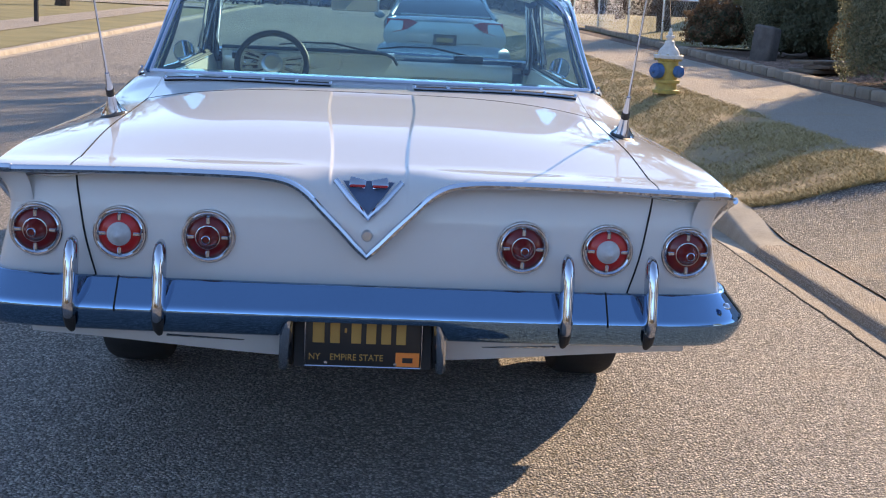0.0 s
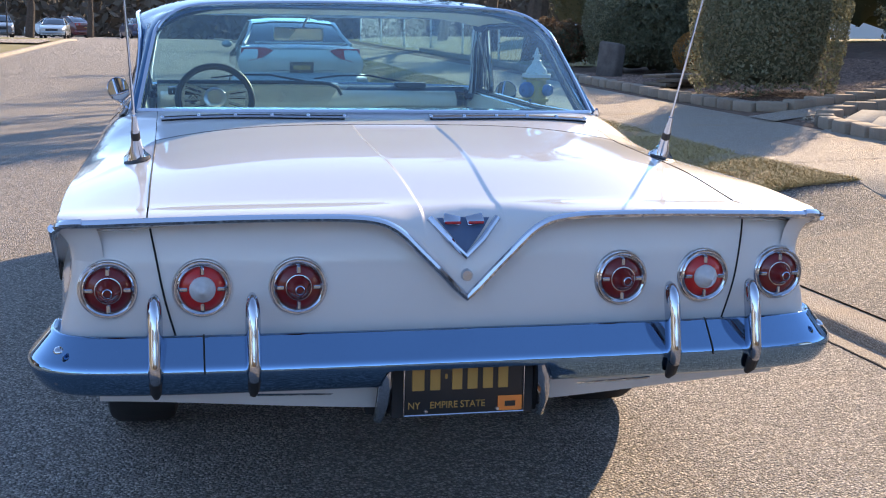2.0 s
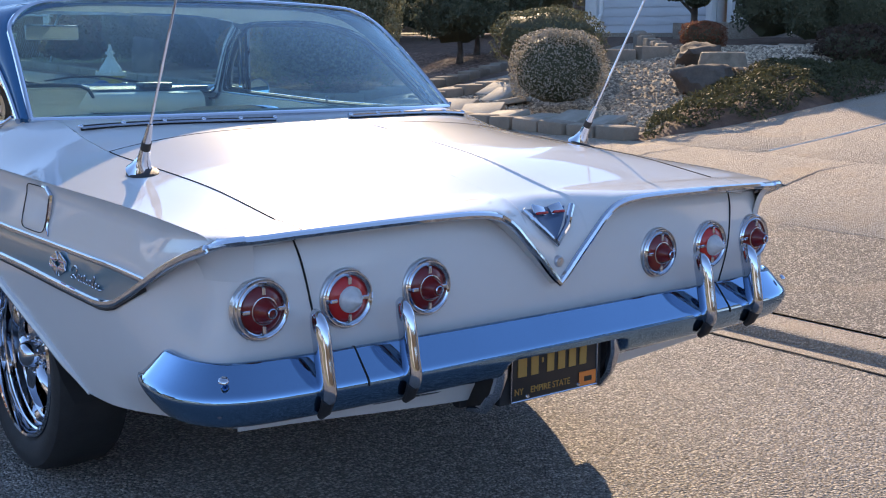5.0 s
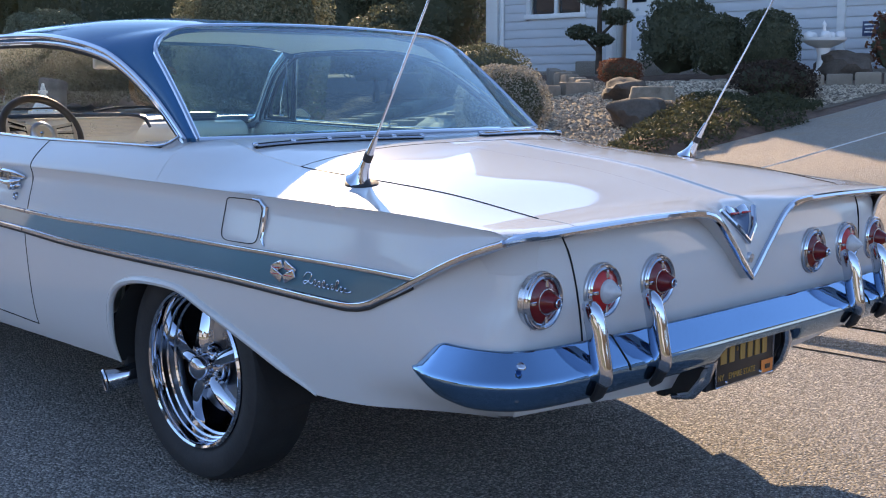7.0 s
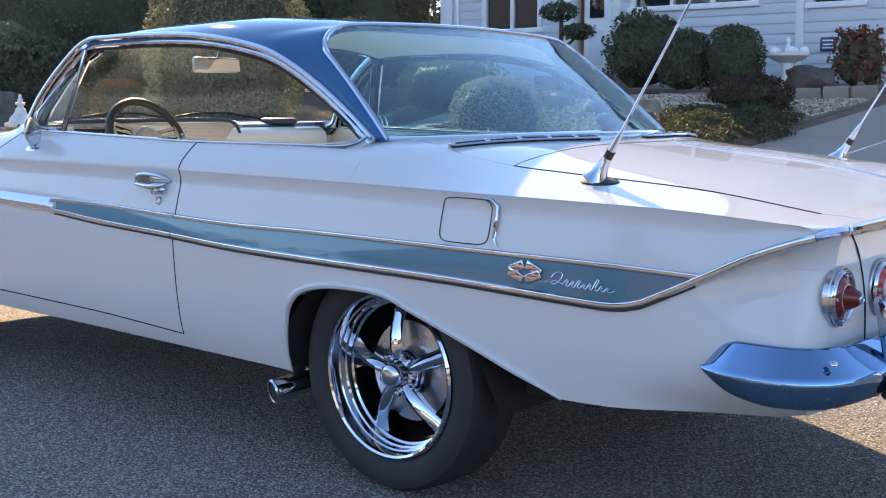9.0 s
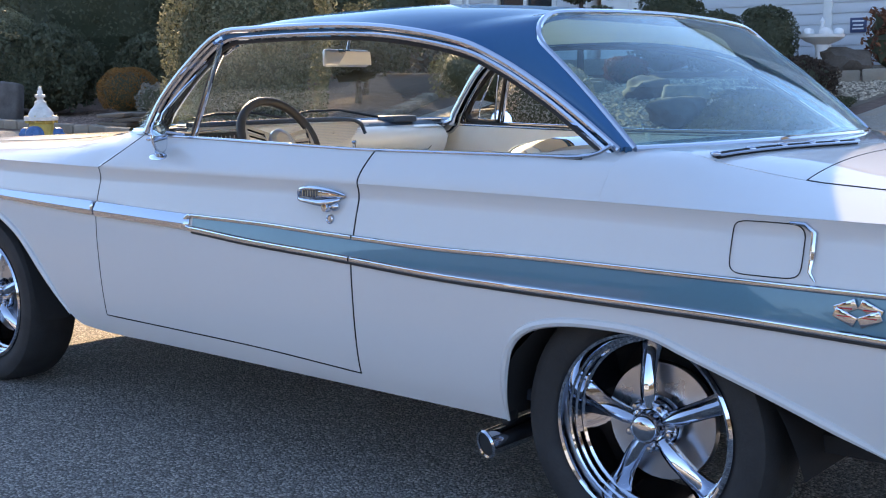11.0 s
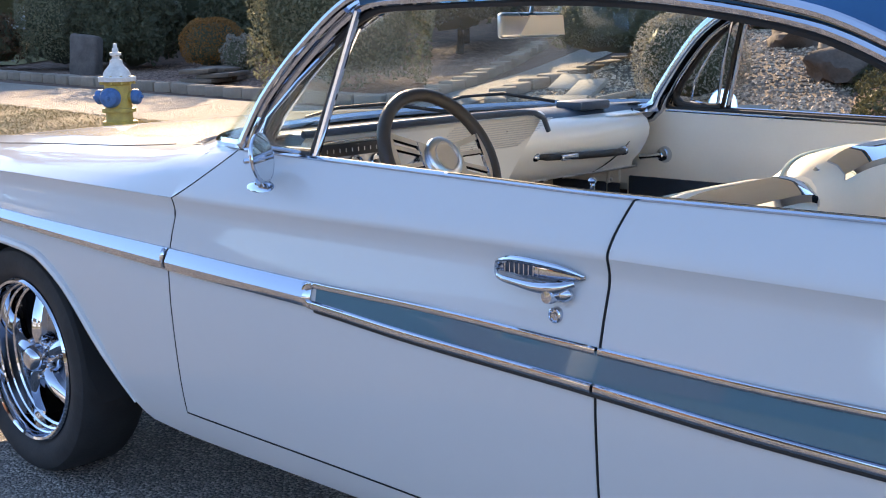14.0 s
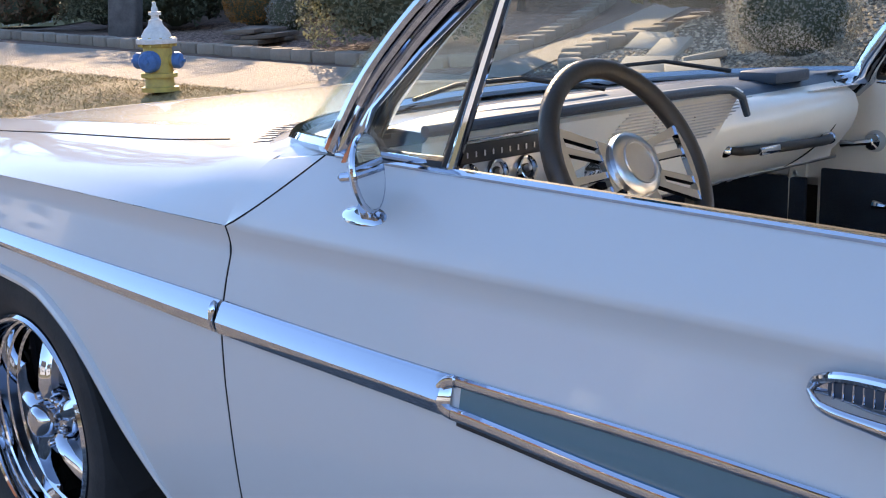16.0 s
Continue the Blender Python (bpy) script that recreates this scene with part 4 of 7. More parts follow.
side_bar("lower_side_moulding", -1.30, DOOR_R - 0.003, lambda y: zl(y), 0.0095, 0.75, "chrome side moulding")
side_bar("lower_side_moulding", DOOR_R + 0.003, 1.612, lambda y: zl(y), 0.0095, 0.75, "chrome side moulding")
# dark strip below the lower moulding puts its shadow into the colour
side_bar("moulding_shadow_strip", -1.02, 1.60, lambda y: zl(y) - 0.0105, 0.0045, 0.7, "black strip painted as shadow under the moulding", material=BLACK)
side_bar("upper_side_moulding", -1.04, DOOR_R - 0.003, zu, 0.0075, 0.7, "chrome side moulding")
side_bar("upper_side_moulding", DOOR_R + 0.003, 1.612, zu, 0.0075, 0.7, "chrome side moulding")
for y0, y1 in ((1.615, DOOR_F - 0.004), (DOOR_F + 0.004, 3.86)):
    sec = []
    for i, y in enumerate(span(y0, y1, 40)):
        a, b = zl(y) - 0.008, zu(y) + 0.006
        e = 0.25 if i == 0 and y0 < 2 else 1.0
        sec.append([out_x(y, a + (b - a) * f, d * e) for f, d in ((0, 0.001), (0.05, 0.009), (0.36, 0.016), (0.42, 0.0165), (0.90, 0.008), (0.97, 0.005), (1, 0.001))])
    both("front_side_moulding", grid(sec), CHROME, CAR, "broad chrome side moulding", angle=25)
both("moulding_end_cap", moved(ball((0, 0, 0), (0.012, 0.007, 0.024), 12, 8), Matrix.Translation(out_x(DOOR_F + 0.01, 0.772, 0.008))), CHROME, CAR)
# rounded front end of the insert
c0 = [out_x(1.608 + 0.026 * math.sin(g), (zl(1.608) + zu(1.608)) / 2 + (zu(1.608) - zl(1.608)) / 2 * math.cos(g), 0.006) for g in span(0, math.pi, 13)]
both("insert_end_loop", tube(c0, 0.0085, 8, 0.7), CHROME, CAR)
# tail edge chrome with the V
ec = []
for x in span(-0.905, 0.905, 121):
    ec.append(Vector((x, edge_y(abs(x)) - 0.004, edge_z(abs(x)) - 0.001)))
part("tail_edge_moulding", tube(ec, 0.0095, 8, up=(0, 1, 0)), CHROME, CAR, "chrome moulding with a centre V")
cs = spline([(-xt(-1.20) + 0.004, -1.20, zl(-1.20)), (-0.922, -1.27, 0.842), (-0.912, -1.31, 0.858), (-0.895, -1.33, 0.866), (-0.86, -1.337, 0.868)], 12)
both("corner_moulding", tube(cs, 0.0095, 8), CHROME, CAR)
both("shut_line", tube([(-SEAM, y, deck(SEAM, y) + 0.0006) for y in span(LID_F, -1.22, 30)], 0.0016, 5), GAP, CAR)
part("lid_front_shut_line", tube([(x, LID_F + 0.002, deck(x, LID_F) + 0.0002) for x in span(-SEAM, SEAM, 40)], 0.0011, 5), GAP, CAR)
sx = curve([(0.60, 0.665), (0.7, 0.69), (0.8, 0.708), (0.872, 0.722)])
both("tail_shut_line", tube([(-sx(z), panel_y(z) - 0.0006 + 0.02 * (sx(z) / 0.84) ** 4, z) for z in span(0.60, 0.866, 16)], 0.0025, 5), GAP, CAR)


def tail_lamp(x, clear):
    z, y = 0.714, panel_y(0.714) + 0.02 * (abs(x) / 0.84) ** 4
    at = Matrix.Translation((x, y, z))
    lamp = part("tail_lamp", moved(lathe([(0.0, 0.012), (0.0675, 0.012), (0.0675, -0.001), (0.0660, -0.003), (0.063, -0.003)], 40, "y"), at), SATIN, CAR, "round tail lamp")
    part("bezel", moved(lathe([(0.0645, 0.004), (0.0645, -0.009), (0.0625, -0.0115), (0.0600, -0.0115), (0.0585, -0.0095), (0.0570, -0.0110), (0.0545, -0.0135), (0.0515, -0.012), (0.0490, -0.008), (0.0475, 0.002)], 40, "y"), at), CHROME, lamp, "chrome bezel")
    part("lens", moved(lathe([(0.050, 0.003), (0.049, -0.006), (0.043, -0.012), (0.032, -0.016), (0.028, -0.018)] + ([(0.027, -0.016)] if clear else [(0.025, -0.028), (0.014, -0.046), (0.0, -0.047)]), 36, "y"), at), REDBRIGHT if clear else REDLENS, lamp, "red glass lens")
    if clear:
        prof = [(0.030, -0.014)]
        for k in range(6):
            r = 0.029 - k * 0.0042
            prof += [(r, -0.022 - k * 0.0055), (r - 0.002, -0.0255 - k * 0.0055)]
        prof.append((0.0, -0.058))
        part("reversing_lens", moved(lathe(prof, 36, "y"), at), CLEARLENS, lamp, "ribbed clear reversing lens")
    else:
        part("lens_tip", moved(lathe([(0.0105, -0.046), (0.011, -0.051), (0.009, -0.053), (0.0072, -0.050), (0.007, -0.046)], 20, "y"), at), CHROME, lamp)
        part("lens_ring", moved(lathe([(0.0295, -0.015), (0.0300, -0.0185), (0.0285, -0.019), (0.028, -0.017)], 32, "y"), at), SATIN, lamp)
    for k in range(4):
        m = at @ Matrix.Rotation(math.radians(90 * k), 4, "Y")
        part("bezel_tab", moved(rbox((0, -0.012, 0.041), (0.009, 0.012, 0.018), 0.002, 1), m), CHROME, lamp)


for x in (0.39, 0.605, 0.81):
    for s in (-1, 1):
        tail_lamp(s * x, x == 0.605)

# rear bumper: a plan path and a section pushed along it
plan = spline([(-0.955, -1.065, 0), (-0.972, -1.14, 0), (-0.968, -1.24, 0), (-0.93, -1.315, 0), (-0.86, -1.352, 0), (-0.7, -1.372, 0), (-0.45, -1.382, 0), (0, -1.386, 0), (0.45, -1.382, 0), (0.7, -1.372, 0), (0.86, -1.352, 0), (0.93, -1.315, 0), (0.968, -1.24, 0), (0.972, -1.14, 0), (0.955, -1.065, 0)], 241)
SEC = [(-0.046, 0.598), (-0.038, 0.608), (-0.033, 0.6115), (-0.0275, 0.6105), (-0.0235, 0.6065), (-0.0210, 0.60365), (0.0170, 0.56035), (0.0195, 0.5575), (0.0225, 0.5535), (0.0275, 0.545), (0.0280, 0.537), (0.0225, 0.521), (0.0125, 0.503), (0.0005, 0.487), (-0.014, 0.479), (-0.035, 0.477), (-0.06, 0.479)]
brows = []
for i, p in enumerate(plan):
    d = (plan[min(i + 1, 240)] - plan[max(i - 1, 0)]).normalized()
    n = Vector((d.y, -d.x, 0))
    u = min(i, 240 - i) / 240
    e1, e2 = (math.sqrt(1 - (1 - min(1, u / w_)) ** 2) for w_ in (0.030, 0.075))
    k = 0.12 + 0.88 * e1
    row = []
    for o, z in SEC:
        zz = 0.552 + (z - 0.552) * (k if z > 0.552 else 0.16 + 0.84 * e2)
        if abs(p.x) < 0.21 and z < 0.53:
            zz = zz + (0.527 - zz) * smooth((0.21 - abs(p.x)) / 0.03)
        row.append(p + n * (o * (0.75 + 0.25 * k)) + Vector((0, 0, zz)))
    brows.append(row)
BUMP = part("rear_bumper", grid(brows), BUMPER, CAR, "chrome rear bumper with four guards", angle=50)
for x in (-0.71, -0.497, 0.497, 0.71):
    py = -1.386 + 0.012 * (abs(x) > 0.6)
    post = spline([(x, py + 0.026, 0.694), (x, py + 0.016, 0.695), (x, py + 0.002, 0.685), (x, py - 0.010, 0.655), (x, py - 0.019, 0.61), (x, py - 0.028, 0.565), (x, py - 0.033, 0.532), (x, py - 0.028, 0.520)], 22)
    rad = [0.006, 0.0115, 0.0145, 0.016, 0.0168, 0.0172] + [0.0175] * 12 + [0.017, 0.016, 0.014, 0.009]
    g = part("bumper_guard", tube(post, rad, 16, flat=1.6, up=(1, 0, 0)), CHROME, BUMP, "chrome bumper guard", angle=60)
    part("guard_foot", tube([(x, py - 0.034, 0.524), (x, py - 0.022, 0.498), (x, py - 0.004, 0.482)], [0.015, 0.013, 0.008], 10, up=(1, 0, 0)), BLACK, g, "black guard foot")
for x in (-0.604, 0.604):
    part("bumper_joint", tube([p + Vector((x, -1.378 - o * 1.02, z)) for p, (o, z) in zip([Vector()] * 10, SEC[1:14])], 0.0022, 5), GAP, BUMP)
for s in (-1, 1):
    part("bumper_bolt", moved(ball((0, 0, 0), (0.011, 0.005, 0.011), 12, 6), Matrix.Translation((s * 0.918, -1.345, 0.588)) @ pose(0, 0, 0, -50, 0, s * 22)), CHROME, BUMP)
    part("bumper_bolt", moved(ball((0, 0, 0), (0.010, 0.005, 0.008), 12, 6), Matrix.Translation((s * 0.922, -1.338, 0.512)) @ pose(0, 0, 0, 30, 0, s * 22)), CHROME, BUMP)

# the folded lip under the rear edge
lip = []
for x in span(-0.90, 0.90, 121):
    ze = edge_z(abs(x))
    lip.append([(x, edge_y(abs(x)), ze - 0.003), (x, panel_y(ze - 0.012) + 0.02 * min(1.3, abs(x) / 0.84) ** 4 + 0.004, ze - 0.010)])
part("rear_edge_lip", grid(lip), WHITE, CAR)

# number plate in its recess, with upright guards beside it
# the front block is black in place of the shade round the plate
part("plate_recess", join(rbox((0, -1.225, 0.455), (0.44, 0.03, 0.17), 0.006), rbox((0, -1.25, 0.541), (0.42, 0.08, 0.012), 0.003), rbox((0, -1.312, 0.466), (0.346, 0.05, 0.150), 0.003)), DARK, CAR, "black plate recess, its shade put in as dark blocks")
PL = part("licence_plate", rbox((0.001, -1.284, 0.462), (0.288, 0.006, 0.146), 0.003), PLATE, CAR, "black and amber licence plate")
part("plate_frame", tube([(-0.145, -1.287, 0.534), (-0.145, -1.287, 0.390), (0.147, -1.287, 0.390), (0.147, -1.287, 0.534)], 0.0028, 6), CHROME, PL, "chrome plate frame")
bx = -0.132
for w in (0.041, 0.034, 0.012, 0.034, 0.034, 0.034, 0.034):
    part("plate_bar", rbox((bx + w / 2, -1.2885, 0.484), (w * 0.72 if w > 0.02 else 0.006, 0.003, 0.066 if w > 0.02 else 0.012), 0.001, 1), AMBER, PL)
    bx += w + 0.0035
part("plate_word", letters("NY", (-0.136, -1.2878, 0.4065), 0.0235), AMBER, PL)
part("plate_word", letters("EMPIRE STATE", (-0.083, -1.2878, 0.4065), 0.0235), AMBER, PL)
for x in (-0.092, 0.082):
    part("plate_bolt", moved(lathe([(0.0005, -0.004), (0.004, -0.0035), (0.006, 0.0)], 10, "y"), Matrix.Translation((x, -1.2875, 0.399))), CHROME, PL)
PL.location = (0, -0.060, 0.008)
st = part("plate_sticker", rbox((0.113, -1.2885, 0.412), (0.060, 0.003, 0.037), 0.002, 1), ORANGE, PL, "orange renewal sticker")
part("sticker_bar", rbox((0.113, -1.2905, 0.411), (0.026, 0.002, 0.013), 0.0005, 1), PLATE, st)
for s in (-1, 1):
    gd = part("plate_guard", tube([(s * 0.188, -1.335, 0.535), (s * 0.19, -1.362, 0.522), (s * 0.192, -1.362, 0.48), (s * 0.195, -1.345, 0.43), (s * 0.20, -1.31, 0.385), (s * 0.20, -1.25, 0.37)], [0.012, 0.016, 0.016, 0.015, 0.013, 0.008], 10, up=(1, 0, 0)), CHROME, CAR, "chrome plate guard")
    part("guard_plate", prism([(s * 0.175, -1.352, 0.525), (s * 0.175, -1.35, 0.47), (s * 0.178, -1.30, 0.385), (s * 0.178, -1.22, 0.37), (s * 0.175, -1.22, 0.53)], (s * 0.02, 0, 0)), BLACK, gd, "black side plate")
    vp = part("valance_trim", tube([(s * 0.205, -1.262, 0.435), (s * 0.35, -1.268, 0.44), (s * 0.5, -1.27, 0.445)], 0.004, 6), CHROME, CAR)

# V badge and lock on the boot lid
def on_v(x, z, d=0.0):
    """A point on the rolled centre of the lid at width x and height z."""
    z0, ze, ye = deck(abs(x), -1.22), edge_z(abs(x)), edge_y(abs(x))
    c = min(1, max(-1, 1 - (z0 - z) / max(0.001, z0 - ze)))
    a = math.acos(max(0, c))
    return Vector((x, -1.22 + (ye + 1.22) * math.sin(a) - d, z + d * 0.4))


BADGE = part("v_badge", tube([on_v(-0.082, 0.862, 0.004), on_v(-0.04, 0.815, 0.005), on_v(0, 0.776, 0.006), on_v(0.04, 0.815, 0.005), on_v(0.082, 0.862, 0.004)], 0.0085, 8), CHROME, LID, "chrome V badge with crossed shapes")
part("badge_field", grid([[on_v(x, 0.786 + (0.862 - 0.786) * t, 0.002) for x in span(-0.062 * t - 0.002, 0.062 * t + 0.002, 7)] for t in span(0, 1, 5)]), mat("badge_blue", (0.05, 0.10, 0.20), 0.4, coat=0.6), BADGE, "blue badge field")
for k, (x, w) in enumerate(((-0.028, 0.042), (0.028, 0.042))):
    part("badge_wing", moved(rbox((0, 0, 0), (w, 0.008, 0.026), 0.006), Matrix.Translation(on_v(x, 0.856, 0.008)) @ pose(0, 0, 0, -35, 12 if x < 0 else -12, 0)), CHROME, BADGE)
    part("badge_bar", moved(rbox((0, 0, 0), (w * 0.9, 0.006, 0.006), 0.002), Matrix.Translation(on_v(x, 0.848, 0.014)) @ pose(0, 0, 0, -35, 0, 0)), REDBRIGHT, BADGE)
part("boot_lock", moved(lathe([(0.0, -0.010), (0.004, -0.010), (0.0045, -0.008), (0.011, -0.008), (0.014, -0.004), (0.015, 0.003)], 24, "y"), Matrix.Translation(on_v(0, 0.735))), SATIN, LID, "round lock barrel")

# rear deck louvres, five slots a side
for s in (-1, 1):
    ly = lambda x: -0.222 + 0.13 * ((x - 0.13) / 0.58) ** 1.6
    path = [Vector((s * x, ly(x), deck(x, ly(x)) + 0.002)) for x in span(0.14, 0.705, 24)]
    lv = part("deck_louvre", tube(path, 0.011, 8, 0.9), GAP, CAR, "chrome-edged air louvre")
    for dy in (-0.012, 0.012):
        part("louvre_edge", tube([p + Vector((0, dy, 0.005)) for p in path], 0.0035, 6), CHROME, lv)
    for x in span(0.14, 0.705, 6):
        part("louvre_divider", moved(ball((0, 0, 0), (0.007, 0.015, 0.007), 12, 8), Matrix.Translation((s * x, ly(x), deck(x, ly(x)) + 0.010))), CHROME, lv)

# aerials: swept chrome foot, leaning mast
for s in (-1, 1):
    bx_, by_ = s * 0.765, -0.645
    bz_ = deck(0.765, by_)
    an = part("aerial", moved(lathe([(0.0, 0.0), (0.036, 0.0), (0.037, 0.005), (0.032, 0.008), (0.0, 0.009)], 24), Matrix.Translation((bx_, by_, bz_ - 0.002)) @ pose(0, 0, 0, 6, s * 14, 0) @ Matrix.Diagonal((1, 1.5, 1, 1))), BLACK, CAR, "chrome aerial on a swept foot")
    d = Vector((-0.03, -0.61, 1)).normalized()
    b0 = Vector((bx_, by_ + 0.012, bz_ + 0.004))
    part("aerial_foot", tube([b0, b0 + d * 0.02, b0 + d * 0.045, b0 + d * 0.07], [0.038, 0.024, 0.015, 0.012], 16), CHROME, an)
    part("aerial_collar", tube([b0 + d * 0.068, b0 + d * 0.09], 0.0125, 12), BLACK, an)
    part("aerial_mast_base", tube([b0 + d * 0.088, b0 + d * 0.145], [0.011, 0.006], 12), CHROME, an)
    part("aerial_mast", tube([b0 + d * 0.14, b0 + d * 0.5, b0 + d * 1.0], [0.0036, 0.003, 0.0022], 8), CHROME, an)

# fuel flap, badges and script on the flank
ring = []
for g in span(0, 2 * math.pi, 41)[:-1]:
    cy, cz = math.cos(g), math.sin(g)
    q = lambda v: math.copysign(abs(v) ** 0.35, v)
    ring.append(out_x(-0.335 + 0.084 * q(cy), 0.826 + 0.059 * q(cz), 0.0015))
FUEL = part("fuel_flap", tube(ring + [ring[0]], 0.0013, 5), GAP, CAR, "flush fuel filler flap")
part("flap_pull", tube([out_x(-0.385, 0.888, 0.003), out_x(-0.42, 0.886, 0.004), out_x(-0.441, 0.868, 0.004), out_x(-0.441, 0.82, 0.004), out_x(-0.438, 0.785, 0.003), out_x(-0.452, 0.766, 0.002)], [0.003, 0.006, 0.008, 0.007, 0.005, 0.002], 8), CHROME, FUEL)
for s in (1, -1):
    mir = (lambda sh: sh) if s > 0 else mirrored
    fl = part("flag_badge", mir(join(*[moved(rbox((0, 0, 0), (0.006, 0.050, 0.024), 0.004), Matrix.Translation(out_x(yy, 0.712 + dz, 0.007)) @ pose(0, 0, 0, ang, 0, 0)) for yy, dz, ang in ((-0.525, 0.010, -24), (-0.525, -0.010, 24), (-0.578, 0.010, 24), (-0.578, -0.010, -24))])), CHROME, CAR, "chrome crossed-flag badge")
    for yy, zz in ((-0.525, 0.720), (-0.525, 0.704), (-0.578, 0.720), (-0.578, 0.704)):
        part("badge_bar", mir(rbox(out_x(yy, zz, 0.0115), (0.003, 0.030, 0.0024), 0.0008, 1)), REDBRIGHT, fl)
    stroke = [(0.00, 0.50), (0.05, 0.90), (0.13, 0.95), (0.16, 0.60), (0.08, 0.10), (0.02, 0.20), (0.10, 0.34), (0.20, 0.20)]
    for k in range(8):
        u0, hk = 0.22 + 0.09 * k, (0.55, 0.5, 0.62, 0.4, 0.5, 0.85, 0.45, 0.4)[k]
        stroke += [(u0 + 0.035, hk), (u0 + 0.060, hk * 0.9), (u0 + 0.045, 0.16), (u0 + 0.085, 0.10)]
    stroke += [(1.0, 0.24)]
    line = spline([(u, 0, v) for u, v in stroke], 150)
    sc = [out_x(-0.632 - 0.186 * p.x - 0.010 * (p.z - 0.5), 0.687 + 0.036 * p.z - 0.006 * p.x, 0.004) for p in line]
    part("script_badge", mir(tube(sc, 0.0019, 6)), CHROME, CAR, "flowing chrome script shape")

# door handles, locks, mirrors
for s in (1, -1):
    mir = (lambda sh: sh) if s > 0 else mirrored
    p = lambda y, z, d: out_x(y, z, d)
    hd = part("door_handle", mir(stube([p(0.948, 0.873, 0.004), p(0.965, 0.872, 0.008), p(1.0, 0.873, 0.010), p(1.06, 0.874, 0.010), p(1.11, 0.874, 0.009), p(1.135, 0.869, 0.006), p(1.143, 0.865, 0.002)], [0.004, 0.012, 0.018, 0.020, 0.018, 0.012, 0.005], 28, 14, 0.35)), CHROME, DOOR_L if s > 0 else DOOR, "chrome push-button handle")
    part("handle_dish", mir(stube([p(1.025, 0.874, 0.0125), p(1.07, 0.876, 0.0145), p(1.118, 0.874, 0.0125)], [0.008, 0.0135, 0.009], 16, 12, 0.3)), PAD, hd, "dark recess")
    part("handle_brow", mir(stube([p(1.140, 0.868, 0.008), p(1.128, 0.882, 0.016), p(1.09, 0.891, 0.020), p(1.03, 0.890, 0.020), p(0.98, 0.884, 0.016), p(0.949, 0.874, 0.006)], [0.004, 0.006, 0.0065, 0.0065, 0.006, 0.003], 24, 10)), CHROME, hd)
    part("handle_grip", mir(stube([p(1.141, 0.865, 0.008), p(1.12, 0.857, 0.022), p(1.07, 0.853, 0.030), p(1.02, 0.851, 0.032), p(0.985, 0.855, 0.028), p(0.962, 0.862, 0.014)], [0.004, 0.006, 0.007, 0.009, 0.011, 0.006], 24, 12, 0.8)), CHROME, hd)
    for k in range(8):
        part("grip_rib", mir(rbox(p(1.038 + 0.0105 * k, 0.8745, 0.016), (0.006, 0.0025, 0.021), 0.0008, 1)), CHROME, hd)
    part("button_boss", mir(moved(ball((0, 0, 0), (0.014, 0.020, 0.014), 14, 8), Matrix.Translation(p(0.983, 0.842, 0.010)))), CHROME, hd)
    part("push_button", mir(moved(lathe([(0, -0.012), (0.011, -0.011), (0.013, -0.006), (0.013, 0.01)], 18, "x"), Matrix.Translation(p(1.0, 0.839, 0.024)))), CHROME, hd)
    part("door_lock", mir(moved(lathe([(0.0, -0.006), (0.004, -0.006), (0.005, -0.004), (0.009, -0.004), (0.011, -0.008), (0.0135, -0.006), (0.0145, 0.003)], 24, "x"), Matrix.Translation(p(0.998, 0.804, 0.0)))), CHROME, DOOR_L if s > 0 else DOOR)
    part("lock_pin", mir(join(tube([(-0.832, 1.005, 0.985), (-0.832, 1.005, 1.018)], 0.0045, 10), moved(ball((0, 0, 0), (0.0075, 0.0075, 0.006), 12, 6), Matrix.Translation((-0.832, 1.005, 1.022))))), CHROME, DOOR_L if s > 0 else DOOR)
    mr_ = part("door_mirror", mir(join(moved(lathe([(0.0, 0.0), (0.036, 0.0), (0.037, 0.004), (0.03, 0.008), (0.012, 0.012)], 24), Matrix.Translation((-0.915, 1.828, 0.955)) @ pose(0, 0, 0, 0, -38, 0) @ Matrix.Diagonal((0.52, 1.35, 0.9, 1))), tube([(-0.911, 1.828, 0.958), (-0.925, 1.815, 0.966), (-0.938, 1.806, 0.975)], [0.014, 0.011, 0.009], 12))), CHROME, CAR, "round chrome door mirror")
    head = Matrix.Translation((-0.940, 1.800, 1.022)) @ pose(0, 0, 0, -8, 0, 28) @ Matrix.Scale(0.95, 4)
    part("mirror_shell", mir(moved(lathe([(0.052, -0.0105), (0.0555, -0.0105), (0.058, -0.008), (0.0565, -0.003), (0.047, 0.004), (0.024, 0.012), (0.0, 0.0145)], 32, "y"), head)), CHROME, mr_)
    part("mirror_pin", mir(moved(tube([(0, 0.016, -0.002), (0, 0.036, -0.002), (0, 0.040, -0.002)], [0.008, 0.007, 0.003], 10), head)), CHROME, mr_)
    part("mirror_glass", mir(moved(lathe([(0.0, -0.0105), (0.05, -0.0105), (0.0535, -0.0105), (0.054, -0.004)], 32, "y"), head)), MIRROR, mr_)

# door shut lines
rear_line = [out_x(DOOR_R - 0.001, z, -0.0008) for z in span(door_b(DOOR_R), zc(DOOR_R), 22)] + [Vector(q) for q in shoulder(DOOR_R - 0.001)[1:]]
both("door_shut_line", tube(rear_line, 0.0022, 6), GAP, CAR)
front_line = [out_x(DOOR_F, z, -0.0008) for z in span(door_b(DOOR_F), zc(DOOR_F), 22)] + [Vector(lean_row(DOOR_F, 1.0)[k]) for k in range(1, 7)]
both("door_shut_line", tube(front_line, 0.0018, 6), GAP, CAR)
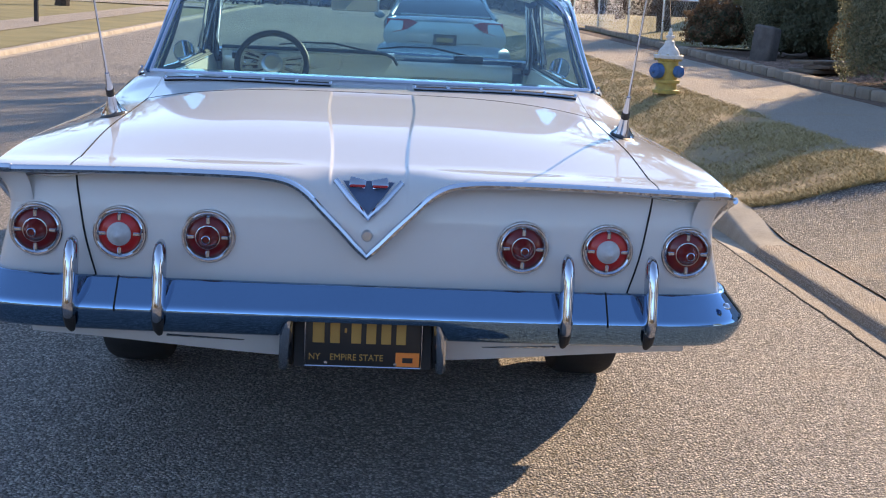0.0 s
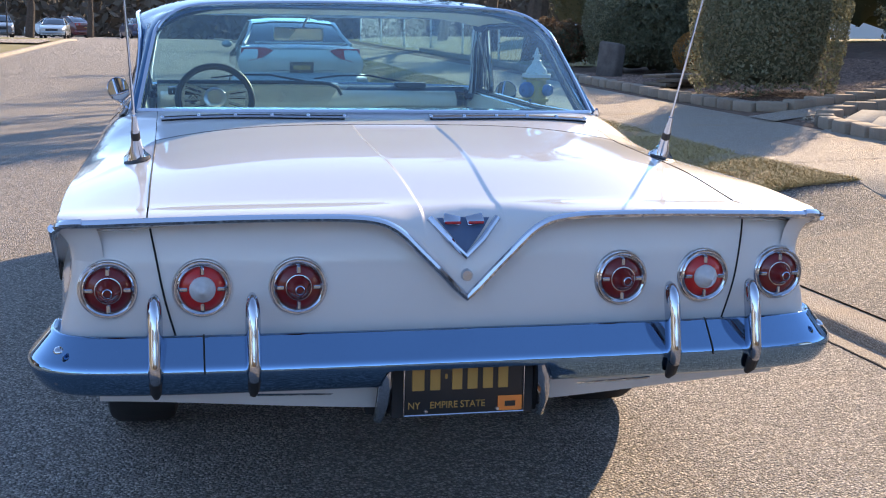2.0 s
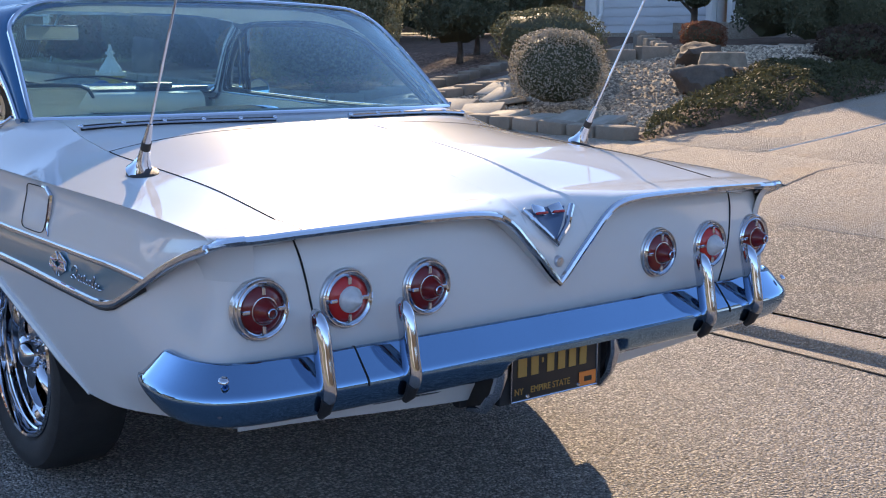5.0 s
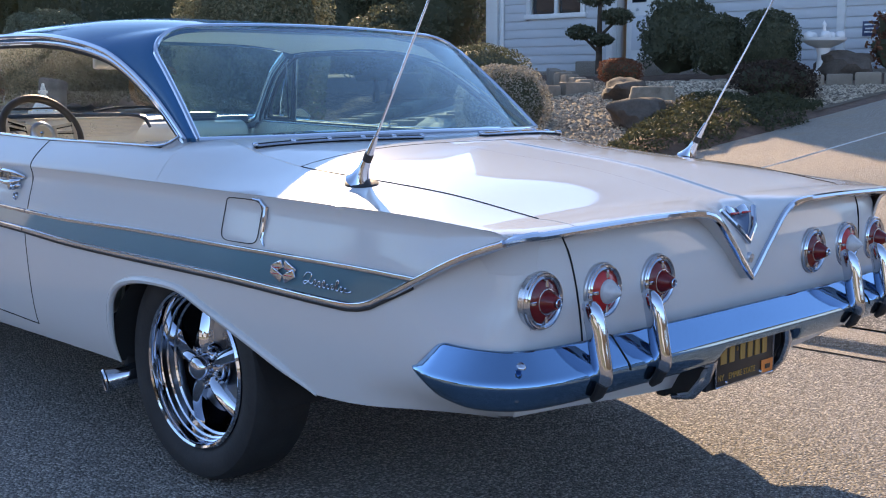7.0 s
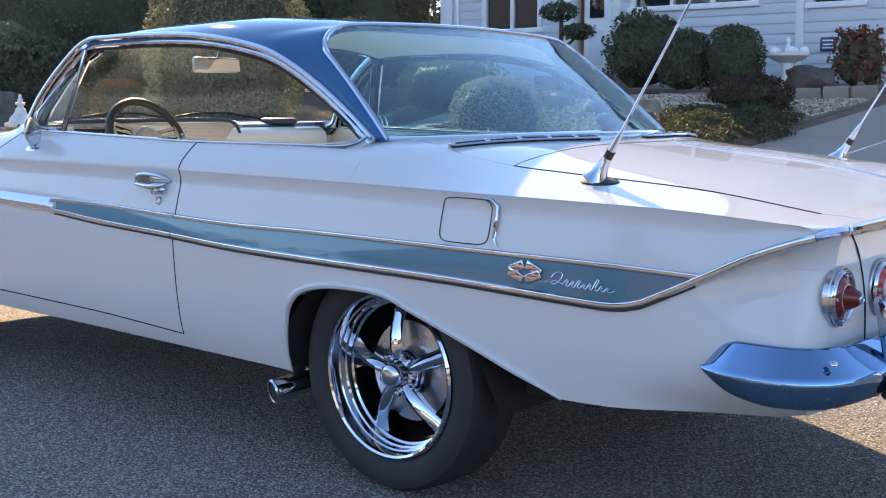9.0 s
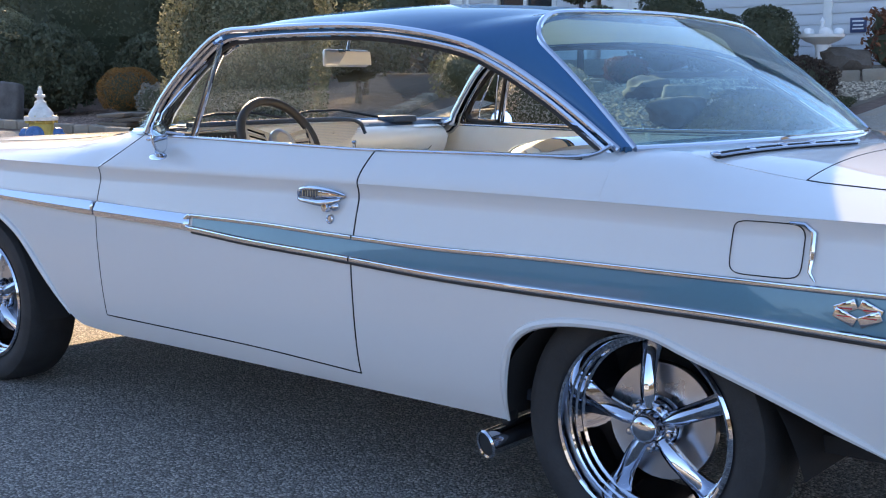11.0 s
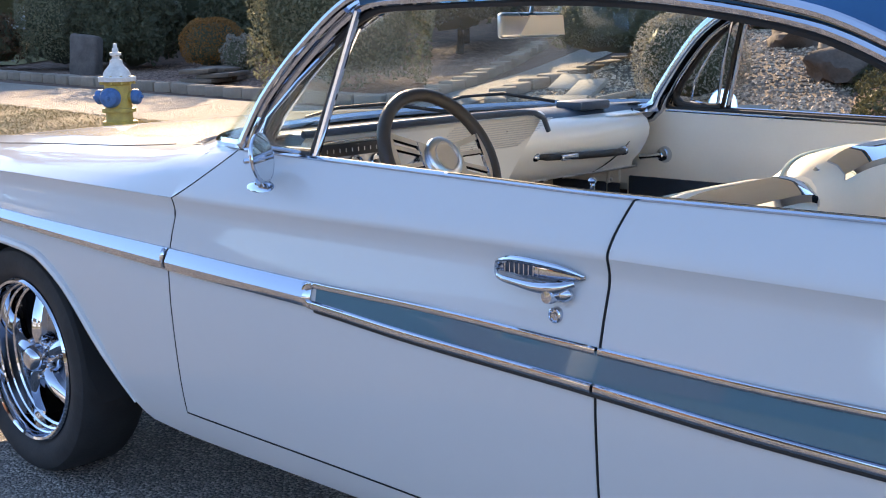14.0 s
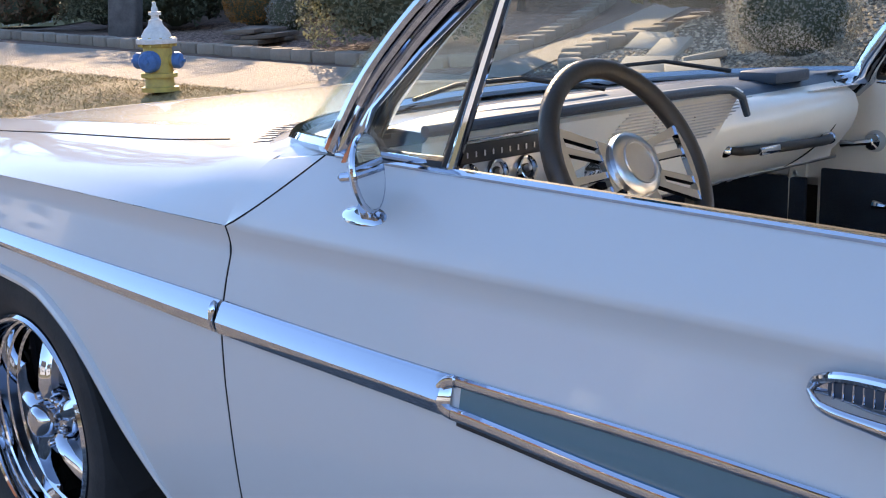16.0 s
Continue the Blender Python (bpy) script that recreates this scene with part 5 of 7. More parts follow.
both("door_shut_line", tube([out_x(y, door_b(y) - 0.0025, -0.0005) for y in span(DOOR_R, DOOR_F, 24)], 0.0016, 6), GAP, CAR)

# window frames: drip rail, sill strip, quarter light
both("drip_rail", tube([v + Vector((-0.006, 0, 0.004)) for v in drip], 0.010, 8, 0.8), CHROME, CAR, "bright roof drip rail")
both("window_reveal", tube([Vector((v.x + 0.012, v.y, v.z)) + Vector((0, (1.05 - v.y) * 0.018, -0.018)) for v in drip], 0.0105, 8, 0.8), CHROME, CAR, "bright window reveal")
both("window_seal", tube([Vector((v.x + 0.022, v.y, v.z)) + Vector((0, (1.05 - v.y) * 0.03, -0.032)) for v in drip], 0.008, 6), BLACK, CAR, "black rubber seal")
both("sill_strip", tube(spline([(-SILLX + 0.034, 0.128, 1.036), (-SILLX + 0.016, 0.16, 1.014), (-SILLX + 0.008, 0.21, 1.006)] + [(-SILLX + 0.006, y, sill_z(y) + 0.003) for y in span(0.27, 1.96, 36)], 60), 0.0055, 8), CHROME, CAR, "bright window sill strip")
both("sill_seal", tube([(-SILLX + 0.018, y, sill_z(y) - 0.001) for y in span(0.2, 1.94, 40)], 0.009, 6), BLACK, CAR, "black sill seal")
pb, pt = Vector((-0.850, 1.725, 1.015)), Vector((-0.798, 1.632, 1.325))
both("quarter_light_post", tube([pb, pb.lerp(pt, 0.5), pt], 0.0085, 8), CHROME, CAR, "bright quarter-light post")
both("post_seal", tube([pb + Vector((0.004, 0.018, 0)), pt + Vector((0.004, 0.012, -0.006))], 0.007, 6), BLACK, CAR)
vent = [pb + Vector((0.01, 0.03, 0.01)), pb.lerp(pt, 0.5) + Vector((0.01, 0.03, 0)), pt + Vector((0.008, 0.02, -0.03)), Vector((-0.81, 1.70, 1.262)), Vector((-0.828, 1.79, 1.18)), Vector((-0.845, 1.865, 1.10)), Vector((-0.852, 1.885, 1.04))]
m = Matrix.Translation((-0.83, 1.77, 1.0)) @ Matrix.Rotation(math.radians(14), 4, "Z") @ Matrix.Translation((0.83, -1.77, -1.0))
both("quarter_light", prism([m @ v for v in vent], (0.004, 0, 0)), CLEAR, CAR, "small clear quarter light, ajar", shadow=False)
both("quarter_light_frame", tube([m @ v for v in vent] + [m @ vent[0]], 0.005, 6), CHROME, CAR)
rim_seal = [Vector((-0.852, 1.74, 1.020)), Vector((-0.852, 1.84, 1.020)), Vector((-0.851, 1.888, 1.027)), Vector((-0.848, 1.905, 1.055)), Vector((-0.840, 1.885, 1.105)), Vector((-0.822, 1.81, 1.19)), Vector((-0.806, 1.715, 1.272)), Vector((-0.796, 1.65, 1.318))]
both("quarter_light_seal", tube([v + Vector((0.016, 0, 0.004)) for v in spline(rim_seal, 24)], 0.0135, 10), BLACK, CAR, "black rubber seal")
both("quarter_light_trim", tube([v + Vector((-0.006, 0.014, 0.012)) for v in spline(rim_seal, 24)[9:]], 0.009, 8), CHROME, CAR, "bright pillar trim")
# wheel opening lips
for a, b in ((0.40, -0.66), (2.36, 3.66)):
    pts = [p for p in LOWER if min(a, b) <= p[0] <= max(a, b)]
    lip_r = [0.004 + 0.008 * smooth(min(i, 59 - i) / 8) for i in range(60)]
    both("wheel_opening_lip", tube(spline([(-xs(z, y) - 0.001, y, z) for y, z in pts], 60), lip_r, 8), WHITE, CAR)
# the turned corner ahead of the rear wheel
both("rocker_corner", grid([[(-xs(z, y) + 0.0012, y, z) for z in span(0.307, 0.43, 6)] for y in span(0.389, 0.50, 6)]), WHITE, CAR)
# side exhaust tip ahead of the rear wheel
EX = part("exhaust_pipe", tube([(-0.60, 0.33, 0.29), (-0.80, 0.395, 0.262), (-0.935, 0.44, 0.236)], 0.036, 16, caps=False), CHROME, CAR, "chrome side exhaust tip")
part("exhaust_bore", tube([(-0.80, 0.395, 0.262), (-0.933, 0.4393, 0.2364)], 0.031, 16), DARK, EX)
part("exhaust_rim", moved(lathe([(0.031, 0), (0.037, -0.003), (0.041, 0.003), (0.037, 0.008)], 24, "x"), Matrix.Translation((-0.935, 0.44, 0.236)) @ pose(0, 0, 0, 0, -11, -18)), CHROME, EX)
both("exhaust_hanger", rbox((-0.84, 0.43, 0.295), (0.05, 0.03, 0.04), 0.01), BLACK, CAR)

# ---- interior ----
part("cabin_floor", rbox((0, 1.25, 0.345), (1.56, 2.3, 0.03), 0), CARPET, CAR, "dark blue carpet")
trim_b = lambda y: 0.72 - 0.32 * smooth((y - 0.46) / 0.14)
for s in (-1, 1):
    dp = part("door_trim", grid([[(s * (0.80 + 0.026 * smooth((t - 0.8) / 0.2)), y, trim_b(y) + (sill_z(y) - 0.008 - trim_b(y)) * t) for y in span(0.15, 2.06, 24)] for t in span(0, 1, 12)]), CREAM, CAR, "cream vinyl door trim", solid=0.012)
    part("trim_cap", tube([(s * 0.827, y, sill_z(y) - 0.004) for y in span(0.2, 1.93, 24)], 0.0085, 8), BLACK, dp, "black window seal")
    part("trim_bead", tube([(s * 0.8135, y, sill_z(y) - 0.011) for y in span(0.25, 1.93, 24)], 0.0035, 6), CHROME, dp, "bright bead")
    part("door_trim_lower", rbox((s * 0.785, 1.33, 0.5925), (0.012, 1.44, 0.40), 0.004), CARPET, dp, "blue carpet kick panel")
    part("window_crank", join(moved(lathe([(0.0, -0.022), (0.02, -0.020), (0.026, -0.008), (0.027, 0.0)], 20, "x"), Matrix.Translation((s * 0.785, 1.912, 0.870)) @ Matrix.Diagonal((s, 1, 1, 1))), tube([(s * 0.765, 1.912, 0.870), (s * 0.755, 1.955, 0.864), (s * 0.75, 1.984, 0.862)], [0.009, 0.007, 0.010], 8)), CHROME, dp)
    part("armrest", rbox((s * 0.755, 1.15, 0.76), (0.07, 0.45, 0.05), 0.018), CREAM, dp)
    part("window_winder", join(moved(lathe([(0.0, -0.022), (0.02, -0.020), (0.026, -0.008), (0.027, 0.0)], 20, "x"), Matrix.Translation((s * 0.775, 1.80, 0.735)) @ Matrix.Diagonal((s, 1, 1, 1))), tube([(s * 0.755, 1.80, 0.735), (s * 0.745, 1.86, 0.72), (s * 0.74, 1.89, 0.722)], [0.009, 0.007, 0.012], 8)), CHROME, dp)
    part("quarter_seal", tube([(s * 0.79, 0.962, 0.45), (s * 0.785, 0.965, 0.95), (s * 0.80, 0.965, 0.99)], 0.011, 8), CREAM, dp)
    part("kick_post", tube(spline([(s * 0.79, 2.136, 0.42), (s * 0.788, 2.135, 0.72), (s * 0.788, 2.131, 0.79), (s * 0.788, 2.100, 0.856), (s * 0.788, 2.045, 0.905), (s * 0.792, 2.008, 0.945), (s * 0.80, 1.990, 1.0)], 24), 0.0115, 10), CREAM, CAR, "cream door seal")
    part("inner_pillar", tube(spline([(s * 0.80, 2.02, 0.995), (s * 0.815, 1.972, 1.01), (s * 0.815, 1.945, 1.06), (s * 0.80, 1.875, 1.15), (s * 0.775, 1.765, 1.26), (s * 0.75, 1.63, 1.34)], 16), [0.034] * 2 + [0.032] * 3 + [0.03] * 11, 12), CHROME, CAR, "bright inner windscreen pillar")
part("headliner", grid([[(x, y, roof_z(x, y) - 0.035) for x in span(-0.74, 0.74, 15)] for y in span(0.56, 1.60, 12)]), CREAM, CAR, "cream headliner")
part("parcel_shelf", grid([[(x, y, 0.985 + 0.015 * t) for x in span(-0.72, 0.72, 9)] for t, y in ((0, 0.5), (0.5, 0.25), (1, 0.0))]), CREAM, CAR, "cream parcel shelf")


def seat(x, y, w, back_top, cush):
    st_ = part("seat", rbox((x, y + 0.34, cush), (w, 0.50, 0.16), 0.05, 4), CREAM, CAR, "cream vinyl seat with chrome trim")
    H = back_top - cush
    side = [(0.15, 0.0), (0.14, 0.35), (0.112, 0.62), (0.072, 0.81), (0.022, 0.93), (-0.035, 0.985), (-0.085, 1.0), (-0.118, 0.975), (-0.142, 0.905), (-0.140, 0.5), (-0.10, 0.0)]
    def at(u, o, h):
        # the upper corners are well rounded and the sides pull in
        e = max(0.05, 1 - abs(u) ** 9)
        return x + u * w / 2, y + o * (0.55 + 0.45 * e), cush + H * h * (1 - 0.17 * abs(u) ** 5)
    rws = [[at(u, o, h) for o, h in side] for u in span(-1, 1, 25)]
    part("seat_back", join(grid(rws, True), (rws[0], [tuple(range(len(side)))]), (rws[-1], [tuple(range(len(side)))])), CREAM, st_, angle=60)
    part("seat_piping", tube([at(u, 0.024, 0.937) for u in span(-0.97, 0.97, 28)], 0.0045, 6), PIPING, st_, "pale blue-green piping")
    strip = [[Vector(at(u, o, h)) + Vector((0, -0.004, 0.005)) for o, h in ((-0.090, 1.0), (-0.118, 0.975), (-0.142, 0.905), (-0.142, 0.86))] for u in span(-0.86, 0.86, 16)]
    part("seat_top_trim", grid(strip), CHROME, st_, solid=0.005)
    for e in (-1, 1):
        part("seat_hinge", tube([at(e * 0.90, -0.090, 0.96), at(e * 0.965, -0.07, 0.86), at(e * 1.0, -0.04, 0.72), at(e * 1.005, 0.0, 0.45)], [0.016, 0.019, 0.019, 0.014], 10, 0.6), CHROME, st_)
    return st_


PIPING = mat("pale_teal_piping", (0.50, 0.62, 0.60), 0.5, var=0.05)
seat(0.36, 1.105, 0.62, 0.992, 0.66)
seat(-0.385, 1.06, 0.61, 0.968, 0.60)
seat(0.0, 0.35, 1.30, 0.90, 0.56)
# dashboard with instrument pod
sec = [(2.20, 1.03), (2.05, 1.028), (1.98, 1.022), (1.935, 1.010), (1.910, 0.990), (1.900, 0.965), (1.903, 0.940), (1.915, 0.912), (1.938, 0.880), (1.965, 0.852), (2.0, 0.834), (2.06, 0.830)]
fit_in = lambda x, y: y + 0.03 * (abs(x) / 0.76) ** 3 if y < 1.99 else 1.99 + (y - 1.99) * (1 - 0.85 * (abs(x) / 0.78) ** 2.6)
part("dashboard", grid([[(x, fit_in(x, y), z) for y, z in sec] for x in span(-0.76, 0.715, 25)]), DASHP, CAR, "cream painted metal dashboard")
part("dash_end", ([(0.715, fit_in(0.715, y), z) for y, z in sec], [tuple(range(len(sec)))]), DASHP, CAR)
for s in (-1, 1):
    part("cowl_trim", grid([[(s * 0.799, y, z) for y in span(2.0, 2.22, 6)] for z in span(0.765, 0.985, 5)]), CREAM, CAR, "cream vinyl cowl side trim", solid=0.008)
part("dash_pad", grid([[(x, fit_in(x, y), z + 0.012) for y, z in [(2.30, 1.010), (2.12, 1.028), (2.03, 1.026), (1.98, 1.018), (1.965, 1.006)]] for x in span(-0.77, 0.77, 25)]), PAD, CAR, "dark blue padded dash top", solid=0.015)
part("dash_seam", tube(spline([(0.70, 1.985, 1.022), (0.672, 1.948, 0.985), (0.60, 1.925, 0.925), (0.545, 1.96, 0.866), (0.50, 2.0, 0.832)], 20), 0.0022, 5), GAP, CAR)
part("dash_bottom_edge", tube([(x, fit_in(x, 2.0), 0.833) for x in span(-0.74, 0.74, 24)], 0.004, 6), SATIN, CAR, "bright lower dash edge")
for s in (-1, 1):
    kp = part("kick_panel", rbox((s * 0.788, 2.23, 0.862), (0.016, 0.28, 0.195), 0.004), CREAM, CAR, "cream vinyl kick panel")
    part("kick_carpet", rbox((s * 0.785, 2.23, 0.563), (0.016, 0.28, 0.40), 0.004), CARPET, kp, "blue carpet")
    part("kick_screw", moved(ball((0, 0, 0), (0.004, 0.006, 0.006), 8, 6), Matrix.Translation((s * 0.779, 2.12, 0.775))), SATIN, kp)
part("firewall", rbox((0, 2.455, 0.66), (1.54, 0.02, 0.62), 0.004), CARPET, CAR, "dark carpeted firewall")
pod = []
for x in span(-0.76, 0.105, 21):
    # the lower part ends short of the visor, so that the end slants
    u = (x + 0.76) / 0.865
    lo = -0.76 + u * 0.76
    pod.append([(x, 2.05, 1.040), (x, 1.94, 1.056), (x, 1.875, 1.053), (x, 1.862, 1.045), (x, 1.874, 1.036), (x + (lo - x) * 0.5, 1.895, 0.95), (lo, 1.915, 0.862), (lo, 1.99, 0.855), (lo, 2.04, 0.855)])
POD = part("instrument_pod", join(grid(pod), (pod[-1], [tuple(range(9))])), DASHP, CAR, "cream instrument pod")
part("pod_visor", tube(spline([(-0.76, 1.868, 1.055), (-0.3, 1.862, 1.058), (0.0, 1.862, 1.057), (0.07, 1.862, 1.050), (0.105, 1.862, 1.03), (0.12, 1.862, 0.998)], 22), [0.0095] * 18 + [0.0085, 0.008, 0.008, 0.007], 10), PAD, POD, "dark visor edge")
face_y = lambda z: 1.874 + (1.036 - z) * 0.245
for k in range(12):
    z = 0.964 + 0.0062 * k
    part("grille_rib", rbox((-0.16 + 0.010 * k, face_y(z) - 0.002, z), (0.36 + 0.004 * k, 0.003, 0.0026), 0.0006, 1), SATIN, POD)
part("instrument_panel", rbox((-0.60, face_y(0.985) - 0.001, 0.985), (0.30, 0.010, 0.095), 0.006), SATIN, POD, "brushed metal instrument panel")
part("panel_trim", moved(rbox((-0.595, 0, 0), (0.235, 0.008, 0.007), 0.003), Matrix.Translation((0, face_y(1.03) - 0.004, 1.0315))), CHROME, POD)
FACE = part("instrument_face", rbox((-0.598, face_y(1.008) - 0.008, 1.010), (0.225, 0.006, 0.031), 0.004), PLATE, POD, "dark strip speedometer")
for k in range(10):
    part("dial_mark", rbox((-0.69 + 0.0195 * k, face_y(1.008) - 0.0125, 1.009), (0.0026, 0.002, 0.009), 0.0005, 1), SATIN, FACE)
for x, z in ((-0.662, 0.972), (-0.594, 0.971), (-0.524, 0.969)):
    gm = Matrix.Translation((x, face_y(z) - 0.006, z)) @ pose(0, 0, 0, -14, 0, 0)
    gg = part("round_gauge", moved(lathe([(0.0, -0.002), (0.014, -0.003), (0.017, -0.012), (0.0205, -0.013), (0.0235, -0.009), (0.0245, 0.006)], 28, "y"), gm), CHROME, POD, "round chrome control")
    part("gauge_dial", moved(lathe([(0.0, -0.006), (0.010, -0.006), (0.0145, -0.0035)], 20, "y"), gm), PLATE, gg)
    part("gauge_knob", moved(lathe([(0.0, -0.016), (0.005, -0.0155), (0.006, -0.005)], 12, "y"), gm), SATIN, gg)
GR = part("grab_bar", tube([(0.125, 1.93, 0.921), (0.15, 1.893, 0.919), (0.30, 1.885, 0.912), (0.50, 1.895, 0.903), (0.54, 1.905, 0.903), (0.558, 1.93, 0.903)], [0.006, 0.0095, 0.011, 0.011, 0.0105, 0.008], 12), BLACK, CAR, "dark grab bar with bright ends")
part("grab_bar_clip", rbox((0.235, 1.876, 0.914), (0.075, 0.010, 0.016), 0.003), CHROME, GR)
for ex, ey, ez in ((0.553, 1.912, 0.903), (0.128, 1.918, 0.921)):
    part("grab_bar_end", moved(ball((0, 0, 0), (0.015, 0.017, 0.0145), 14, 8), Matrix.Translation((ex, ey, ez))), CHROME, GR)
# steering wheel
SW = Matrix.Translation((-0.495, 1.69, 0.985)) @ pose(0, 0, 0, 62, 0, 0)
tor = []
for a in span(0, 2 * math.pi, 49)[:-1]:
    tor.append([SW @ Vector(((0.168 + 0.016 * math.cos(b)) * math.cos(a), (0.168 + 0.016 * math.cos(b)) * math.sin(a), 0.0165 * math.sin(b))) for b in span(0, 2 * math.pi, 13)[:-1]])
V, F = grid(tor + [tor[0]], True)
STEER = part("steering_wheel", (V, F), LEATHER, CAR, "black leather rim with polished billet spokes")
part("wheel_boss", moved(lathe([(0.0, 0.010), (0.036, 0.010), (0.040, 0.018), (0.046, 0.016), (0.050, 0.0), (0.048, -0.03), (0.04, -0.06)], 32), SW), CHROME, STEER)
def fan_spoke():
    """A polished plate from hub to rim with three long slots cut through it."""
    lines = ((0.036, 0.066), (0.0245, 0.050), (0.0135, 0.024), (0.004, 0.0125), (-0.006, -0.030), (-0.016, -0.042), (-0.026, -0.056), (-0.038, -0.072))
    out = []
    def web(p):
        return prism([(a_, b_, 0.005) for a_, b_ in p], (0, 0, -0.010))
    for (h0, r0), (h1, r1) in zip(lines[::2], lines[1::2]):
        out.append(web([(0.046, h0), (0.150, r0), (0.150, r1), (0.046, h1)]))
    for x0, x1 in ((0.040, 0.066), (0.138, 0.160)):
        f0, f1 = (x0 - 0.046) / 0.104, (x1 - 0.046) / 0.104
        out.append(web([(x0, 0.036 + 0.030 * f0), (x1, 0.036 + 0.030 * f1), (x1, -0.038 - 0.034 * f1), (x0, -0.038 - 0.034 * f0)]))
    return [moved(sh, Matrix.Translation((0, 0, 0.0006 * i))) for i, sh in enumerate(out)]


for a in (0, 180, 270):
    part("wheel_spoke", moved(join(*fan_spoke()), SW @ pose(0, 0, 0, 0, 0, a - 4)), CHROME, STEER, "polished slotted spoke")
part("wheel_cap", moved(lathe([(0.0, 0.022), (0.031, 0.022), (0.032, 0.0255), (0.0355, 0.0255), (0.0365, 0.023), (0.047, 0.0205), (0.052, 0.015), (0.053, 0.004)], 40), SW), SATIN, STEER, "brushed centre cap")
part("steering_column", moved(tube([(0, 0, 0.01), (0, 0, 0.32)], [0.035, 0.04], 14), SW @ Matrix.Diagonal((1, 1, -1, 1))), DASHP, STEER)
# rear-view mirror and wipers
RV = part("rear_view_mirror", join(rbox((-0.10, 1.748, 1.29), (0.235, 0.022, 0.064), 0.012, 3), tube([(-0.09, 1.755, 1.30), (-0.06, 1.765, 1.36), (-0.03, 1.755, 1.395)], 0.006, 8)), SATIN, CAR, "rear-view mirror on a stalk")
part("mirror_glass", moved(rbox((0, 0, 0), (0.215, 0.002, 0.052), 0.0008, 1), Matrix.Translation((-0.10, 1.734, 1.29)) @ pose(0, 0, 0, -7, 0, -8)), MIRROR, RV)
part("shift_lever", tube([(0.02, 1.45, 0.45), (0.02, 1.50, 0.62), (0.02, 1.52, 0.70)], [0.012, 0.009, 0.014], 10), CHROME, CAR)
for x, yb in ((-0.50, 2.17), (0.02, 2.20)):
    part("wiper", tube([(x, yb, 1.066), (x + 0.13, yb + 0.02, 1.082), (x + 0.29, yb, 1.084), (x + 0.49, yb - 0.05, 1.050)], [0.004, 0.005, 0.005, 0.006], 6), BLACK, CAR, "black windscreen wiper")
part("dash_box", rbox((0.49, 2.02, 1.045), (0.15, 0.10, 0.028), 0.008), PAD, CAR, "dark box on the dash top")


def on_panels(names):
    """Height finder over some of the car's own panels."""
    V, F = [], []
    for ob in CAR.children:
        if ob.name.split(".")[0] in names:
            k0 = len(V)
            V += [tuple(v.co) for v in ob.data.vertices]
            F += [tuple(k0 + i for i in p.vertices) for p in ob.data.polygons]
    tree = BVHTree.FromPolygons(V, F)
    def height(x, y):
        p = tree.ray_cast(Vector((x, y, 1.3)), Vector((0, 0, -1)))[0] or tree.find_nearest(Vector((x, y, 1.02)))[0]
        return p.z
    return height


top_z = on_panels(("wing_top", "bonnet", "cowl", "cowl_skirt", "cowl_side", "cowl_corner", "wing_shoulder"))
both("bonnet_shut_line", tube([(-0.745, y, top_z(-0.745, y) + 0.0003) for y in span(2.40, 3.72, 34)], 0.0019, 5), GAP, CAR)
SLOT = mat("slot_shadow_grey", (0.11, 0.11, 0.125), 0.8, var=0.1)
slot_y = curve([(0.0, 2.52), (0.2, 2.51), (0.45, 2.47), (0.55, 2.44), (0.64, 2.402), (0.71, 2.340), (0.785, 2.272)])
for k in range(-33, 34):
    cx0 = abs(k) * 0.0236
    side = -1 if k < 0 else 1
    yf = slot_y(cx0)
    run = [(side * (cx0 - 0.008 * t), yf - 0.066 * t) for t in (0, 0.25, 0.5, 0.75)]
    part("cowl_slot", tube([(px, py, top_z(px, py) + 0.0003) for px, py in run], [0.0010, 0.0017, 0.0017, 0.0010], 5), SLOT, CAR)


# ---- planting ----
RNG = np.random.default_rng(7)


def leaf_cloud(centres, normals, size, spread=0.9, aspect=0.55):
    """Small pointed leaves at the given places, loosely facing outwards."""
    n = len(centres)
    nrm = normals + RNG.normal(0, spread, (n, 3))
    nrm /= np.linalg.norm(nrm, axis=1)[:, None] + 1e-9
    ref = RNG.normal(0, 1, (n, 3))
    a = np.cross(nrm, ref)
    a /= np.linalg.norm(a, axis=1)[:, None] + 1e-9
    b = np.cross(nrm, a)
    s = size * RNG.uniform(0.6, 1.3, (n, 1))
    V = np.stack([centres - a * s, centres - b * s * aspect, centres + a * s, centres + b * s * aspect], 1).reshape(-1, 3)
    F = np.arange(n * 4).reshape(-1, 4)
    return V.tolist(), F.tolist()


def raw(name, shape, material, parent=None, smooth_=False):
    me = bpy.data.meshes.new(name)
    me.from_pydata(shape[0], [], shape[1])
    me.materials.append(material)
    ob = new(name, me)
    ob.parent = parent
    return ob


def lumps(d, k, seed):
    return np.array([noise.noise(Vector((p[0] * k + seed, p[1] * k, p[2] * k))) for p in d])


